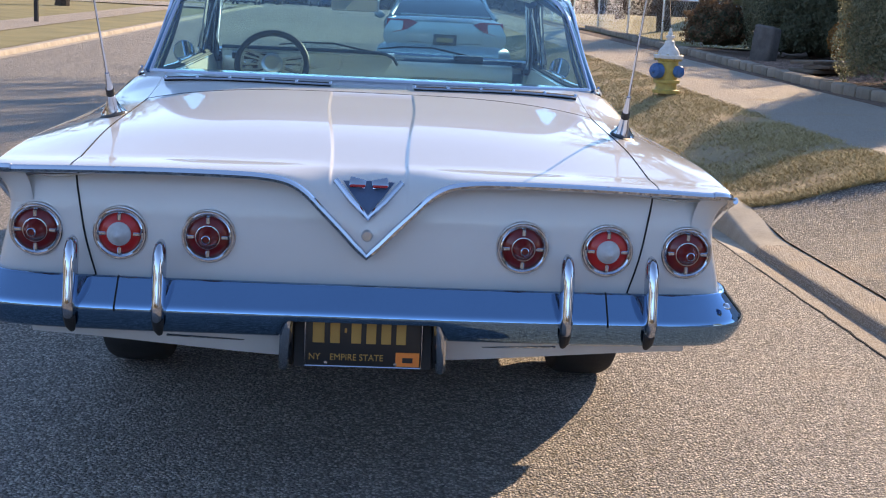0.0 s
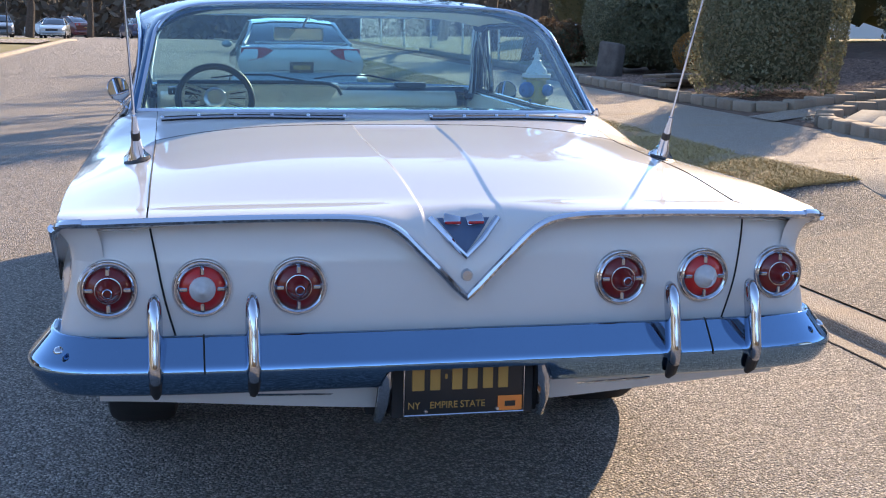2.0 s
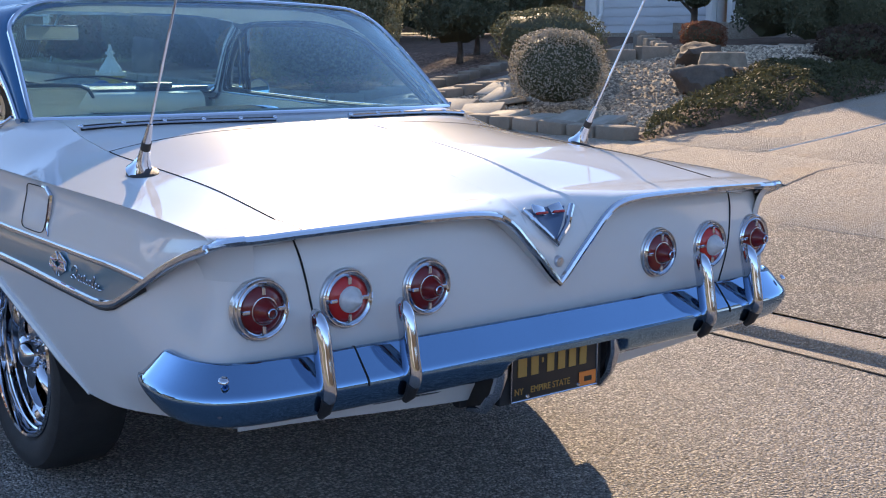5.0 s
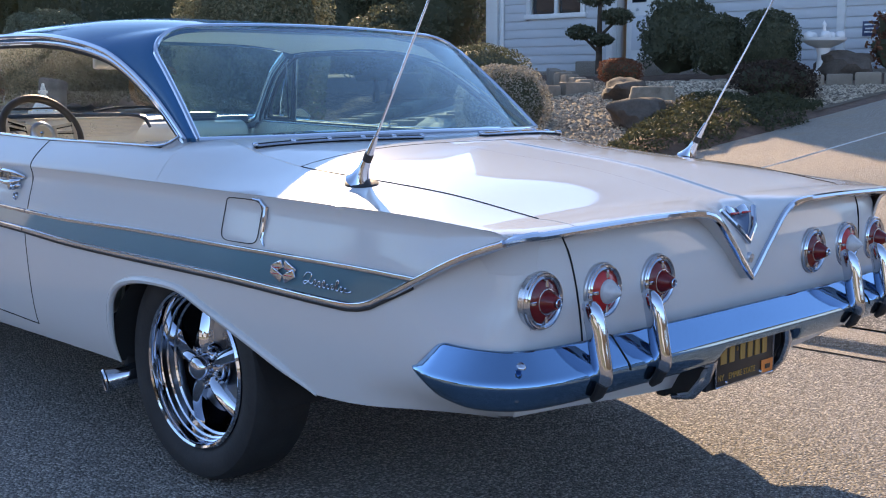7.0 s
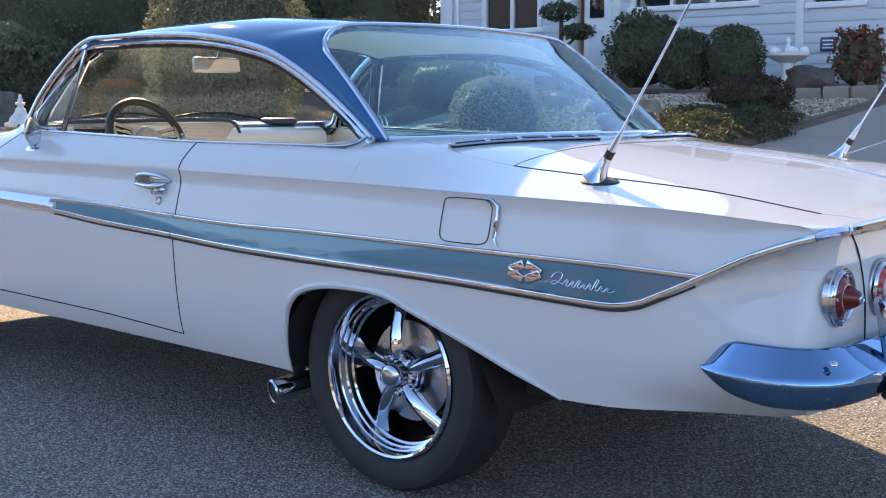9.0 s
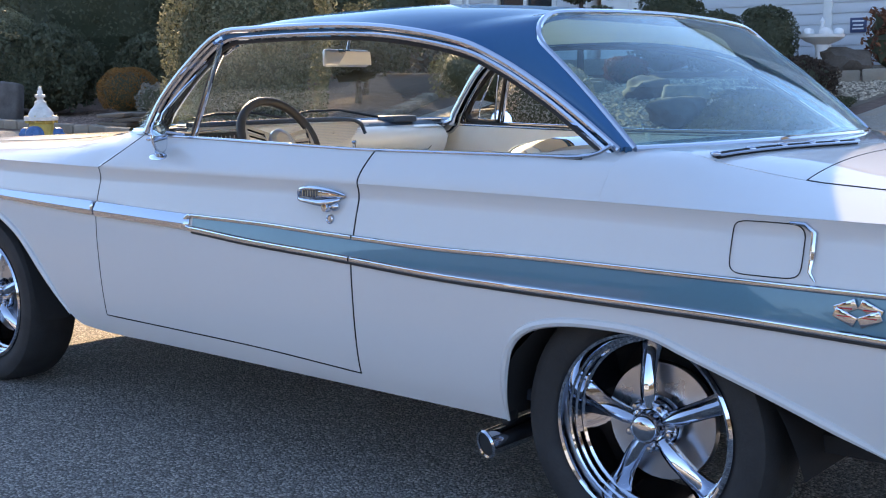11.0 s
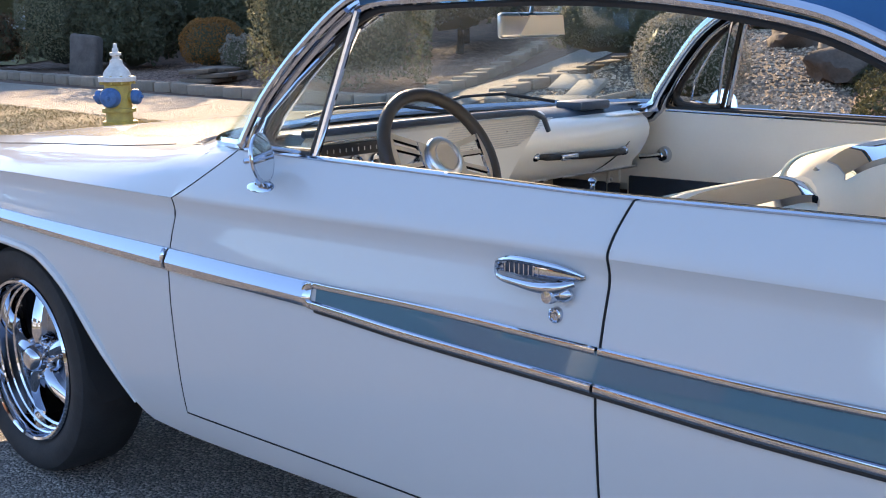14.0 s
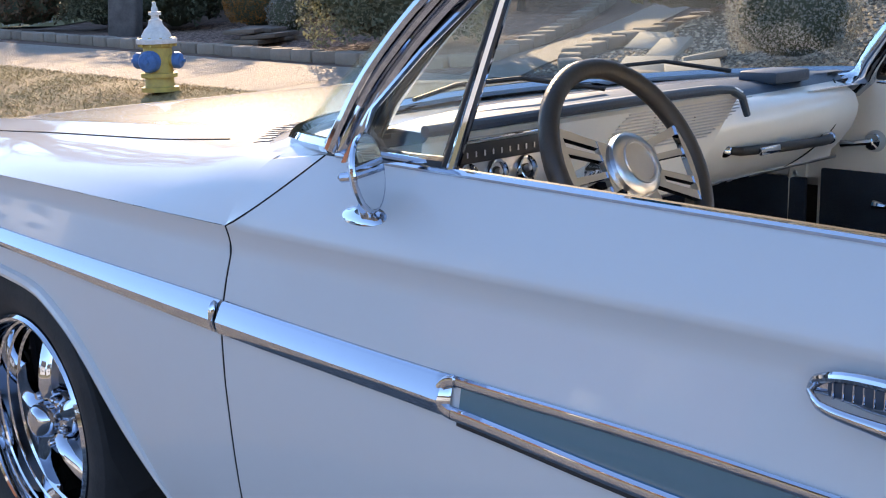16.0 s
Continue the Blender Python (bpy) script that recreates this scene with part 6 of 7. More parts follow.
def shrub(name, loc, r, material, label, n=3500, size=0.02, power=2.0, lump=0.08, stem=0.0, cat="shrub", shell=0.16):
    """A dense shrub: dark twiggy heart and a ragged shell of leaves; loc is its foot."""
    top = thing(name, loc, label, cat)
    d = RNG.normal(0, 1, (n, 3))
    d[:, 2] = np.where(d[:, 2] < -0.9 * np.hypot(d[:, 0], d[:, 1]), -d[:, 2], d[:, 2])
    d /= np.linalg.norm(d, axis=1)[:, None]
    k = (np.abs(d) ** power).sum(1) ** (-1 / power)
    q = d * k[:, None]
    rr = 1 + lump * 2 * lumps(q, 2.3, loc[0]) + lump * lumps(q, 6.0, loc[1])
    depth = 1 - shell * RNG.random(n) ** 2
    c = q * (rr * depth)[:, None] * np.array(r)
    c[:, 2] += r[2] + stem
    raw("leaves", leaf_cloud(c, d, size), material, top)
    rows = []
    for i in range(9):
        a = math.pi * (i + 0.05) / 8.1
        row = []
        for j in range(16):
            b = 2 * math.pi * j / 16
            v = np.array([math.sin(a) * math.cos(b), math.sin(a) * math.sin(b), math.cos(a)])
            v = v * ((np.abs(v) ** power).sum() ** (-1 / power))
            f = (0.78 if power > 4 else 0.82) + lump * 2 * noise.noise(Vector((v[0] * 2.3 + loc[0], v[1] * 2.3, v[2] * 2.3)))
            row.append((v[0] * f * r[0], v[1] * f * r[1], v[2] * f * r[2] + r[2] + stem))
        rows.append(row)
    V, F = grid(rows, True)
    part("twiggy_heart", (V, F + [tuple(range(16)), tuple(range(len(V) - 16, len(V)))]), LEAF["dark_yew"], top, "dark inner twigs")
    if stem:
        part("trunk", tube([(0, 0, 0), (0.02, 0, stem * 0.6), (0, 0.02, stem + r[2] * 0.5)], [0.06, 0.045, 0.03], 8), BARK, top)
    return top


def bare_tree(loc, height, label, seed, spread=1.0):
    """Winter tree: trunk, forked limbs and fine twigs."""
    rnd = random.Random(seed)
    top = thing("bare_tree", loc, label, "tree")
    limbs, twigs = [], []

    def grow(p, d, length, r, depth):
        mid = p + d * length * 0.5 + Vector((rnd.uniform(-1, 1), rnd.uniform(-1, 1), 0)) * length * 0.06
        end = p + d * length
        (limbs if depth < 3 else twigs).append(tube([p, mid, end], [max(r, 0.02), max(r * 0.82, 0.018), max(r * 0.62, 0.016)], 8 if depth < 2 else 4 if depth < 4 else 3, caps=False))
        if depth == 6:
            return
        for _ in range(rnd.choice((2, 3, 3)) if depth else 4):
            nd = (d + Vector((rnd.uniform(-1, 1), rnd.uniform(-1, 1), rnd.uniform(-0.25, 0.6))) * 0.75 * spread).normalized()
            grow(p + d * length * rnd.uniform(0.65, 1.0), nd, length * rnd.uniform(0.6, 0.82), r * 0.64, depth + 1)

    grow(Vector((0, 0, 0)), Vector((0.03, 0.02, 1)).normalized(), height * 0.28, height * 0.024, 0)
    part("trunk", join(*limbs), BARK, top)
    raw("twigs", join(*twigs), BARK, top)
    return top


# front garden
g = lambda x, y: rise(x)
shrub("clipped_hedge", (6.42, 14.6, 0.48), (0.76, 0.92, 1.17), LEAF["hedge"], "tall clipped evergreen hedge with small glossy leaves", n=36000, size=0.024, power=5, lump=0.05, cat="hedge")
shrub("grey_round_bush", (6.22, 10.05, 0.60), (0.45, 0.45, 0.39), LEAF["boxwood"], "grey-green rounded bush with tiny dry leaves", n=9000, size=0.013, power=2.6, lump=0.05)
shrub("dark_round_bush", (8.0, 12.1, 0.92), (0.62, 0.70, 0.38), LEAF["dark_yew"], "low dark green mounded bush behind the path", n=5000, size=0.018, power=2.4, lump=0.07)
shrub("red_twig_bush", (10.2, 11.56, 1.17), (0.28, 0.28, 0.19), LEAF["barberry"], "small reddish-brown rounded bush by the porch", n=3500, size=0.014, power=2.4)
shrub("foundation_bush", (12.7, 12.31, 1.28), (0.6, 0.62, 0.62), LEAF["dark_yew"], "large dark evergreen against the house wall", n=5000, size=0.03, lump=0.14)
shrub("foundation_bush", (12.3, 11.37, 1.25), (0.4, 0.38, 0.47), LEAF["dark_yew"], "dark rounded evergreen between two taller ones", n=4000, size=0.025, power=2.6)
shrub("foundation_bush", (12.5, 10.7, 1.25), (0.44, 0.42, 0.50), LEAF["dark_yew"], "tall rounded dark evergreen beside the birdbath", n=4500, size=0.022, power=2.5, lump=0.05)
shrub("brown_bush", (10.2, 9.28, 0.94), (0.50, 0.50, 0.275), LEAF["brown_evergreen"], "low dark brown spreading bush in shade", n=5000, size=0.02, power=2.2, lump=0.12)
shrub("rusty_globe_bush", (7.1, 18.0, 0.72), (0.43, 0.43, 0.355), LEAF["rusty_thuja"], "orange-tipped clipped globe bush", n=7000, size=0.014, power=2.3, lump=0.03)
shrub("grey_twig_bush", (7.0, 17.25, 0.66), (0.28, 0.28, 0.27), LEAF["boxwood"], "small grey twiggy bush beside the globe bush", n=2500, size=0.014, lump=0.12)
shrub("dry_hydrangea", (6.55, 23.6, 0.60), (0.62, 0.62, 0.46), LEAF["dead_hydrangea"], "dry brown hydrangea with papery heads by the fence", n=4000, size=0.035, lump=0.22)
for x, y, rx, ry, rz in ((7.6, 21.0, 0.75, 0.95, 0.74), (8.9, 19.3, 0.8, 0.7, 0.62), (12.5, 30.0, 1.9, 2.1, 2.7), (15.0, 27.0, 2.0, 2.0, 2.9), (11.0, 33.5, 1.8, 1.8, 2.5), (17.5, 23.5, 2.0, 2.0, 2.9), (13.6, 21.5, 1.0, 1.1, 1.1), (10.4, 23.4, 1.7, 1.7, 1.8), (14.6, 19.9, 1.3, 1.3, 1.8)):
    shrub("dark_yew", (x, y, rise(x) - 0.05), (rx, ry, rz), LEAF["dark_yew"], "dark evergreen yew standing in deep shade", n=11000, size=0.04, lump=0.13, power=2.6)
for x, y, rz in ((9.6, 15.8, 0.42), (10.6, 16.6, 0.55)):
    shrub("shade_evergreen", (x, y, rise(x)), (0.7, 0.7, rz), LEAF["dark_yew"], "dark shaggy evergreen by the path", n=5000, size=0.035, lump=0.2, stem=0.3)
shrub("corner_bush", (13.6, 9.3, 1.32), (0.36, 0.36, 0.45), LEAF["barberry"], "thin reddish bush by the driveway wall", n=1600, size=0.035, lump=0.25)
shrub("clipped_dome", (7.6, 22.5, 0.6), (0.8, 1.0, 0.95), LEAF["hedge"], "large domed clipped bush by the walk", n=20000, size=0.024, power=2.6, lump=0.05)

# cloud-pruned tree by the door
CT = thing("cloud_tree", (13.0, 14.1, 1.38), "small cloud-pruned evergreen by the front door", "tree")
part("trunk", join(tube([(0, 0, 0), (0.03, 0.02, 0.4), (-0.02, -0.02, 0.9), (0, 0, 1.5)], [0.06, 0.05, 0.04, 0.02], 8), tube([(0, 0, 0.35), (-0.1, 0.25, 0.6)], [0.03, 0.02], 6), tube([(0, 0, 0.6), (0.05, -0.3, 0.85)], [0.03, 0.02], 6)), BARK, CT)
for px, py, pz, pr in ((-0.1, 0.3, 0.68, 0.26), (0.05, -0.32, 0.92, 0.28), (0, 0.05, 1.25, 0.34), (0, 0, 1.65, 0.28), (-0.05, -0.1, 0.55, 0.2)):
    d = RNG.normal(0, 1, (1100, 3))
    d /= np.linalg.norm(d, axis=1)[:, None]
    raw("foliage_pad", leaf_cloud(np.array([px, py, pz]) + d * np.array([pr, pr, pr * 0.5]) * (0.6 + 0.4 * RNG.random((1100, 1))), d, 0.03), LEAF["dark_yew"], CT)

# spreading juniper: many low sprays over a mound
n = 34000
jx, jy = RNG.uniform(5.3, 9.9, n), RNG.uniform(7.9, 10.5, n)
hi_ = 0.47 * jx + 5.75
cx_, cy_ = (jx - 7.6) / 2.3, (jy - (hi_ + 7.9) / 2) / ((hi_ - 7.9) / 2)
keep = np.abs(cx_) ** 2.6 + np.abs(cy_ + 0.12 * np.sin(jx * 4)) ** 2.6 < 0.95
jx, jy, cx_, cy_ = jx[keep], jy[keep], cx_[keep], cy_[keep]
jz = np.array([rise(x) + 0.03 + 0.20 * max(0, 1 - abs(a) ** 3 - abs(b) ** 3) + 0.11 * noise.noise(Vector((x * 2.6, y * 2.6, 0))) + 0.05 * noise.noise(Vector((x * 7, y * 7, 3))) for x, y, a, b in zip(jx, jy, cx_, cy_)])
jc = np.stack([jx, jy, jz + RNG.uniform(-0.03, 0.03, len(jx))], 1)
JUN = thing("spreading_juniper", (7.6, 9.2, rise(7.6)), "low spreading olive-green juniper covering the bed", "shrub")
which = np.floor((jx + 0.35 * np.sin(jy * 3) - 5.2) / 0.8).astype(int)
for c_ in sorted(set(which.tolist())):
    own = jc[which == c_] - np.array([7.6, 9.2, rise(7.6)])
    raw("spray", leaf_cloud(own, np.tile([-0.2, -0.3, 0.8], (len(own), 1)), 0.026, 0.7, 0.35), LEAF["juniper"], JUN)
rows = [[(7.6 + a * 2.2, (0.47 * (7.6 + a * 2.2) + 13.65) / 2 + b * (0.47 * (7.6 + a * 2.2) - 2.15) / 2, rise(7.6 + a * 2.2) - 0.03 + 0.17 * max(0, 1 - abs(a) ** 3 - abs(b) ** 3)) for b in span(-1, 1, 14)] for a in span(-1, 1, 18)]
solo("juniper_soil", grid(rows), MULCH, "shaded soil mound under the juniper", "soil", "structure")


# pebbles, mulch chips and grass as loose stuff
def scatter(name, xs_, ys_, n, size, material, label, f, flat=0.6, test=None):
    X, Y = RNG.uniform(*xs_, n), RNG.uniform(*ys_, n)
    if test is not None:
        k = test(X, Y)
        X, Y = X[k], Y[k]
    m = len(X)
    Z = np.array([f(x, y) for x, y in zip(X, Y)])
    s = size * RNG.uniform(0.5, 1.3, (m, 1))
    base = np.array([(1, 0, 0), (-0.4, 0.85, 0), (-0.5, -0.8, 0.1), (0.1, 0.1, 0.9)]) 
    ang = RNG.uniform(0, 6.28, m)
    c, s_ = np.cos(ang), np.sin(ang)
    V = np.zeros((m, 4, 3))
    for i in range(4):
        bx, by, bz = base[i] * RNG.uniform(0.7, 1.3, 3)
        V[:, i, 0] = X + (bx * c - by * s_) * s[:, 0]
        V[:, i, 1] = Y + (bx * s_ + by * c) * s[:, 0]
        V[:, i, 2] = Z + bz * s[:, 0] * flat
    F = np.concatenate([np.arange(m)[:, None] * 4 + np.array(q) for q in ((0, 1, 3), (1, 2, 3), (2, 0, 3))])
    ob = raw(name, (V.reshape(-1, 3).tolist(), F.tolist()), material)
    return tagged(ob, label, "ground cover", kind="stuff")


def bed(x, y):
    """The pebble bed mounds up between the juniper and the raised planter."""
    return rise(x) + 0.20 * smooth((x - 6.8) / 1.8) * smooth((y - 8.7) / 1.1) * smooth((12.3 + 0.12 * (x - 6.2) - y) / 0.6) * smooth((11.6 - x) / 1.2)


patch("pebble_bed", mat("pebble_ground", (0.20, 0.15, 0.105), 0.9, var=0.25, scale=9, fine=70, bump=0.7, bump_scale=60), 5.45, 12.0, 8.3, 12.28, 30, 24, lambda x, y: bed(x, y) + 0.008, "pale pebble bed between juniper and path", cat="gravel")
scatter("river_pebbles", (5.5, 12.0), (8.4, 12.4), 17000, 0.024, PEBBLE, "pale tan river pebbles in the bed", lambda x, y: bed(x, y) + 0.01, test=lambda X, Y: Y < 12.05 + 0.08 * (X - 6.1))
scatter("river_pebbles", (5.5, 7.4), (9.0, 11.4), 3500, 0.022, PEBBLE, "pale pebbles round the grey bush", lambda x, y: rise(x) + 0.004)
scatter("mulch_chips", (5.6, 10.8), (13.0, 21.0), 36000, 0.030, CHIP, "coarse brown wood chips under the hedge", lambda x, y: rise(x) + 0.004, 0.4, test=lambda X, Y: Y > 13.2 + 0.48 * (X - 6.4))
scatter("mulch_chips", (5.4, 6.2), (8.1, 12.2), 1500, 0.026, CHIP, "coarse brown wood chips along the block edging", lambda x, y: rise(x) + 0.002, 0.4)
# grass blades lean every way
m_ = 110000
X, Y = RNG.uniform(2.44, 3.78, m_), 8.0 + 22 * RNG.random(m_) ** 1.6
thin = np.array([noise.noise(Vector((x * 1.6, y * 1.6, 1))) for x, y in zip(X, Y)]) + RNG.normal(0, 0.25, m_) > -0.25
X, Y = X[thin], Y[thin]
Z = np.array([land(x, y) for x, y in zip(X, Y)])
h, w, a = RNG.uniform(0.010, 0.030, len(X)), 0.0042, RNG.uniform(0, 6.28, len(X))
lean = RNG.normal(0, 0.035, (len(X), 2))
V = np.stack([np.stack([X - w * np.cos(a), Y - w * np.sin(a), Z], 1), np.stack([X + w * np.cos(a), Y + w * np.sin(a), Z], 1), np.stack([X + lean[:, 0], Y + lean[:, 1], Z + h], 1)], 1).reshape(-1, 3)
tagged(raw("verge_grass", (V.tolist(), np.arange(len(X) * 3).reshape(-1, 3).tolist()), BLADE), "short dry straw-coloured grass blades", "grass", kind="stuff")


# ---- low block edging ----
def block_wall(name, pts, label, h=0.115, step=0.34):
    top = thing(name, (0, 0, 0), label, "garden wall", kind="structure")
    line = spline([(x, y, 0) for x, y in pts], max(2, int(sum(math.dist(p, q) for p, q in zip(pts, pts[1:])) / step) + 1))
    meshes = [mesh_of("block", outward(rbox((0, 0, 0), (step * 0.975, 0.17 + 0.01 * k, h + 0.006 * k), 0.018 + 0.003 * k, 2)), BLOCK) for k in range(4)]
    for i, (p, q) in enumerate(zip(line, line[1:])):
        d, c = q - p, (p + q) / 2
        b = new("block", meshes[i % 4 if i % 3 else (i * 7) % 4])
        b.parent = top
        b.matrix_basis = pose(c.x, c.y, (land(c.x, c.y) if c.x < 5.2 else rise(c.x)) + h * 0.5 - 0.01, RNG.normal(0, 1.2), RNG.normal(0, 1.2), math.degrees(math.atan2(d.y, d.x)) + RNG.normal(0, 2.5))
    return top


block_wall("hedge_edging", [(5.9, 34), (5.65, 24), (5.5, 18), (5.45, 15.0), (5.47, 13.8), (5.56, 13.0), (5.85, 12.86), (6.34, 13.08), (6.9, 13.26), (7.96, 13.74), (9.08, 14.29), (10.2, 14.85)], "low edging of tumbled tan blocks below the hedge")
block_wall("bed_edging", [(9.6, 12.62), (8.8, 12.48), (7.9, 12.41), (7.0, 12.35), (6.26, 12.17), (5.74, 11.81), (5.43, 11.4), (5.32, 10.6), (5.28, 9.6), (5.26, 8.8), (5.28, 8.15)], "low edging of tumbled tan blocks round the bed")
block_wall("raised_planter", [(8.2, 12.05), (8.75, 11.72), (9.3, 11.42), (9.85, 12.05), (10.5, 12.85), (11.1, 13.5)], "raised planter edge of tan blocks near the porch", h=0.36, step=0.42)
block_wall("bed_step_edging", [(10.7, 12.1), (11.0, 11.6), (11.4, 10.7), (11.6, 10.0), (12.0, 9.3), (12.3, 8.5)], "pale stone edging below the foundation bushes", h=0.16)
path_y = curve([(5.2, 12.25), (6.2, 12.62), (7.0, 12.80), (8.0, 13.08), (9.2, 13.45), (10.5, 13.9), (12.5, 14.7)])
solo("garden_path", grid([[(x, path_y(x) + o, rise(x) + 0.016) for o in (-0.30, -0.1, 0.1, 0.30)] for x in span(5.2, 12.5, 24)]), CONCRETE, "narrow pale concrete path to the porch", "path", "structure")
FS = thing("stacked_flagstones", (6.5, 16.95, 0.60), "low stack of flat grey flagstones in the bed", "stones", yaw=-55)
for k in range(9):
    part("flagstone", moved(rbox((0, 0, 0), (0.34 + 0.1 * RNG.random(), 0.55 + 0.2 * RNG.random(), 0.05), 0.012), pose(0.1 * RNG.normal(), -0.55 + 0.5 * (k % 3), 0.03 + 0.055 * (k // 3), 0, 2 * RNG.normal(), 12 * RNG.normal())), STONE, FS)
for k, (x, y, sx_, sy_) in enumerate(((5.55, 10.95, 0.42, 0.30), (5.6, 10.5, 0.36, 0.3), (5.5, 10.1, 0.3, 0.34), (5.52, 9.65, 0.34, 0.3), (5.55, 9.25, 0.42, 0.26), (5.58, 8.85, 0.3, 0.24), (7.05, 11.95, 0.30, 0.24), (6.70, 11.50, 0.28, 0.22), (6.42, 10.95, 0.26, 0.22))):
    fs = solo("flagstone", rbox((0, 0, 0), (sx_ * 1.35, sy_ * 1.4, 0.06), 0.015), mat("pale_flagstone", (0.40, 0.36, 0.30), 0.9, var=0.2, scale=5, fine=40, bump=0.4, bump_scale=30, rand=0.3), "flat pale flagstone leaning at the bed edge", "stone", group="flagstones at the bed edge")
    fs.matrix_basis = pose(x, y, rise(x) + 0.05, 4 * RNG.normal(), -16 + 4 * RNG.normal(), 20 * RNG.normal())


ROCK = mat("dark_brown_boulder", (0.13, 0.10, 0.078), 0.92, var=0.3, scale=5, fine=40, bump=0.7, bump_scale=24)


def boulder(loc, s, label, seed, yaw=0):
    bm = bmesh.new()
    bmesh.ops.create_icosphere(bm, subdivisions=3, radius=1)
    for v in bm.verts:
        p = v.co.copy()
        f = 1 + 0.38 * noise.noise(p * 1.3 + Vector((seed, 0, 0))) + 0.22 * noise.noise(p * 3.1 + Vector((seed, 5, 0)))
        v.co = Vector((p.x * s[0] * f, p.y * s[1] * f, p.z * s[2] * f))
    bm.verts.index_update()
    shape = [tuple(v.co) for v in bm.verts], [tuple(v.index for v in f.verts) for f in bm.faces]
    bm.free()
    ob = solo("boulder", shape, ROCK, label, "rock", angle=45)
    ob.matrix_basis = pose(*loc, 0, 0, yaw)
    return ob


solo("standing_stone", moved(rbox((0, 0, 0.29), (0.24, 0.42, 0.62), 0.055, 3), pose(6.34, 20.0, rise(6.34) - 0.03, 3, 4, 30)), mat("dark_standing_stone", (0.15, 0.13, 0.12), 0.9, var=0.25, scale=6, fine=40, bump=0.5, bump_scale=30), "upright squared grey standing stone in shade", "rock")
boulder((7.6, 9.35, 0.88), (0.28, 0.31, 0.21), "rough brown boulder beside the juniper", 2, 30)
boulder((8.8, 10.42, 1.10), (0.34, 0.28, 0.18), "slanting brown boulder behind the stump", 3, 50)
boulder((12.9, 9.75, 1.42), (0.32, 0.42, 0.24), "dark rounded boulder below the birdbath", 4)
solo("tree_stump", join(lathe([(0.26, 0.0), (0.25, 0.06), (0.235, 0.12), (0.23, 0.14), (0.215, 0.15), (0.0, 0.152)], 20)), mat("weathered_stump", (0.30, 0.25, 0.19), 0.9, var=0.25, scale=9, bump=0.5, bump_scale=30), "weathered grey-brown tree stump", "stump", loc=(8.2, 9.62, 1.03))
UR = thing("birdbath", (12.8, 10.02, 1.31), "white pedestal birdbath with a fluted bowl", "birdbath")
part("pedestal", lathe([(0.0, 0.0), (0.16, 0.0), (0.15, 0.06), (0.09, 0.1), (0.075, 0.3), (0.10, 0.4), (0.14, 0.42)], 20), TRIMW, UR)
part("bowl", lathe([(0.06, 0.40), (0.2, 0.44), (0.30, 0.50), (0.31, 0.54), (0.27, 0.53), (0.15, 0.47), (0.0, 0.46)], 24), TRIMW, UR)
for k in range(5):
    part("bowl_ornament", ball((0.22 * math.cos(k * 1.25), 0.22 * math.sin(k * 1.25), 0.57), (0.07, 0.07, 0.06), 12, 8), TRIMW, UR)
part("finial", lathe([(0.0, 0.5), (0.05, 0.5), (0.04, 0.6), (0.02, 0.68), (0.035, 0.72), (0.0, 0.78)], 12), TRIMW, UR)

# ---- fire hydrant ----
HY = thing("fire_hydrant", (3.38, 14.3, land(3.38, 14.3) + 0.02), "weathered yellow fire hydrant with white bonnet and blue caps", "hydrant")
part("barrel", lathe([(0.0, 0.0), (0.155, 0.0), (0.158, 0.035), (0.125, 0.045), (0.12, 0.06), (0.118, 0.36), (0.135, 0.375), (0.135, 0.40), (0.0, 0.40)], 28), YELLOW, HY, "chipped yellow barrel")
part("break_flange", lathe([(0.118, 0.115), (0.150, 0.117), (0.152, 0.135), (0.150, 0.152), (0.118, 0.155)], 28), YELLOW, HY, "chipped yellow break flange")
part("bonnet_flange", lathe([(0.0, 0.395), (0.165, 0.395), (0.168, 0.405), (0.168, 0.432), (0.16, 0.44), (0.0, 0.44)], 28), HWHITE, HY, "chipped white flange")
part("bonnet", lathe([(0.125, 0.435), (0.12, 0.47), (0.10, 0.505), (0.07, 0.535), (0.058, 0.56), (0.056, 0.585), (0.034, 0.60), (0.033, 0.625), (0.052, 0.63), (0.052, 0.655), (0.028, 0.66), (0.026, 0.69), (0.018, 0.70), (0.016, 0.735), (0.0, 0.738)], 24), HWHITE, HY, "chipped white bonnet")
for k in range(10):
    a = 6.2832 * k / 10
    part("flange_bolt", moved(lathe([(0.0, -0.02), (0.013, -0.02), (0.013, 0.055), (0.0, 0.057)], 6), Matrix.Translation((0.148 * math.cos(a), 0.148 * math.sin(a), 0.39))), YELLOW, HY)
for ang, r, ln in ((215, 0.075, 0.10), (305, 0.058, 0.075), (125, 0.058, 0.075)):
    m = pose(0, 0, 0.255, 0, 0, ang)
    part("outlet", moved(lathe([(r * 0.85, 0.09), (r * 0.9, 0.13), (r * 1.1, 0.135), (r * 1.1, 0.15)], 20, "x"), m), YELLOW, HY)
    part("outlet_cap", moved(lathe([(r * 1.18, 0.145), (r * 1.2, 0.15 + ln * 0.5), (r * 1.0, 0.15 + ln * 0.75), (r * 0.45, 0.15 + ln * 0.85), (r * 0.3, 0.15 + ln * 0.9), (r * 0.3, 0.15 + ln * 1.15), (0, 0.15 + ln * 1.17)], 20, "x"), m), HBLUE, HY, "worn blue outlet cap")


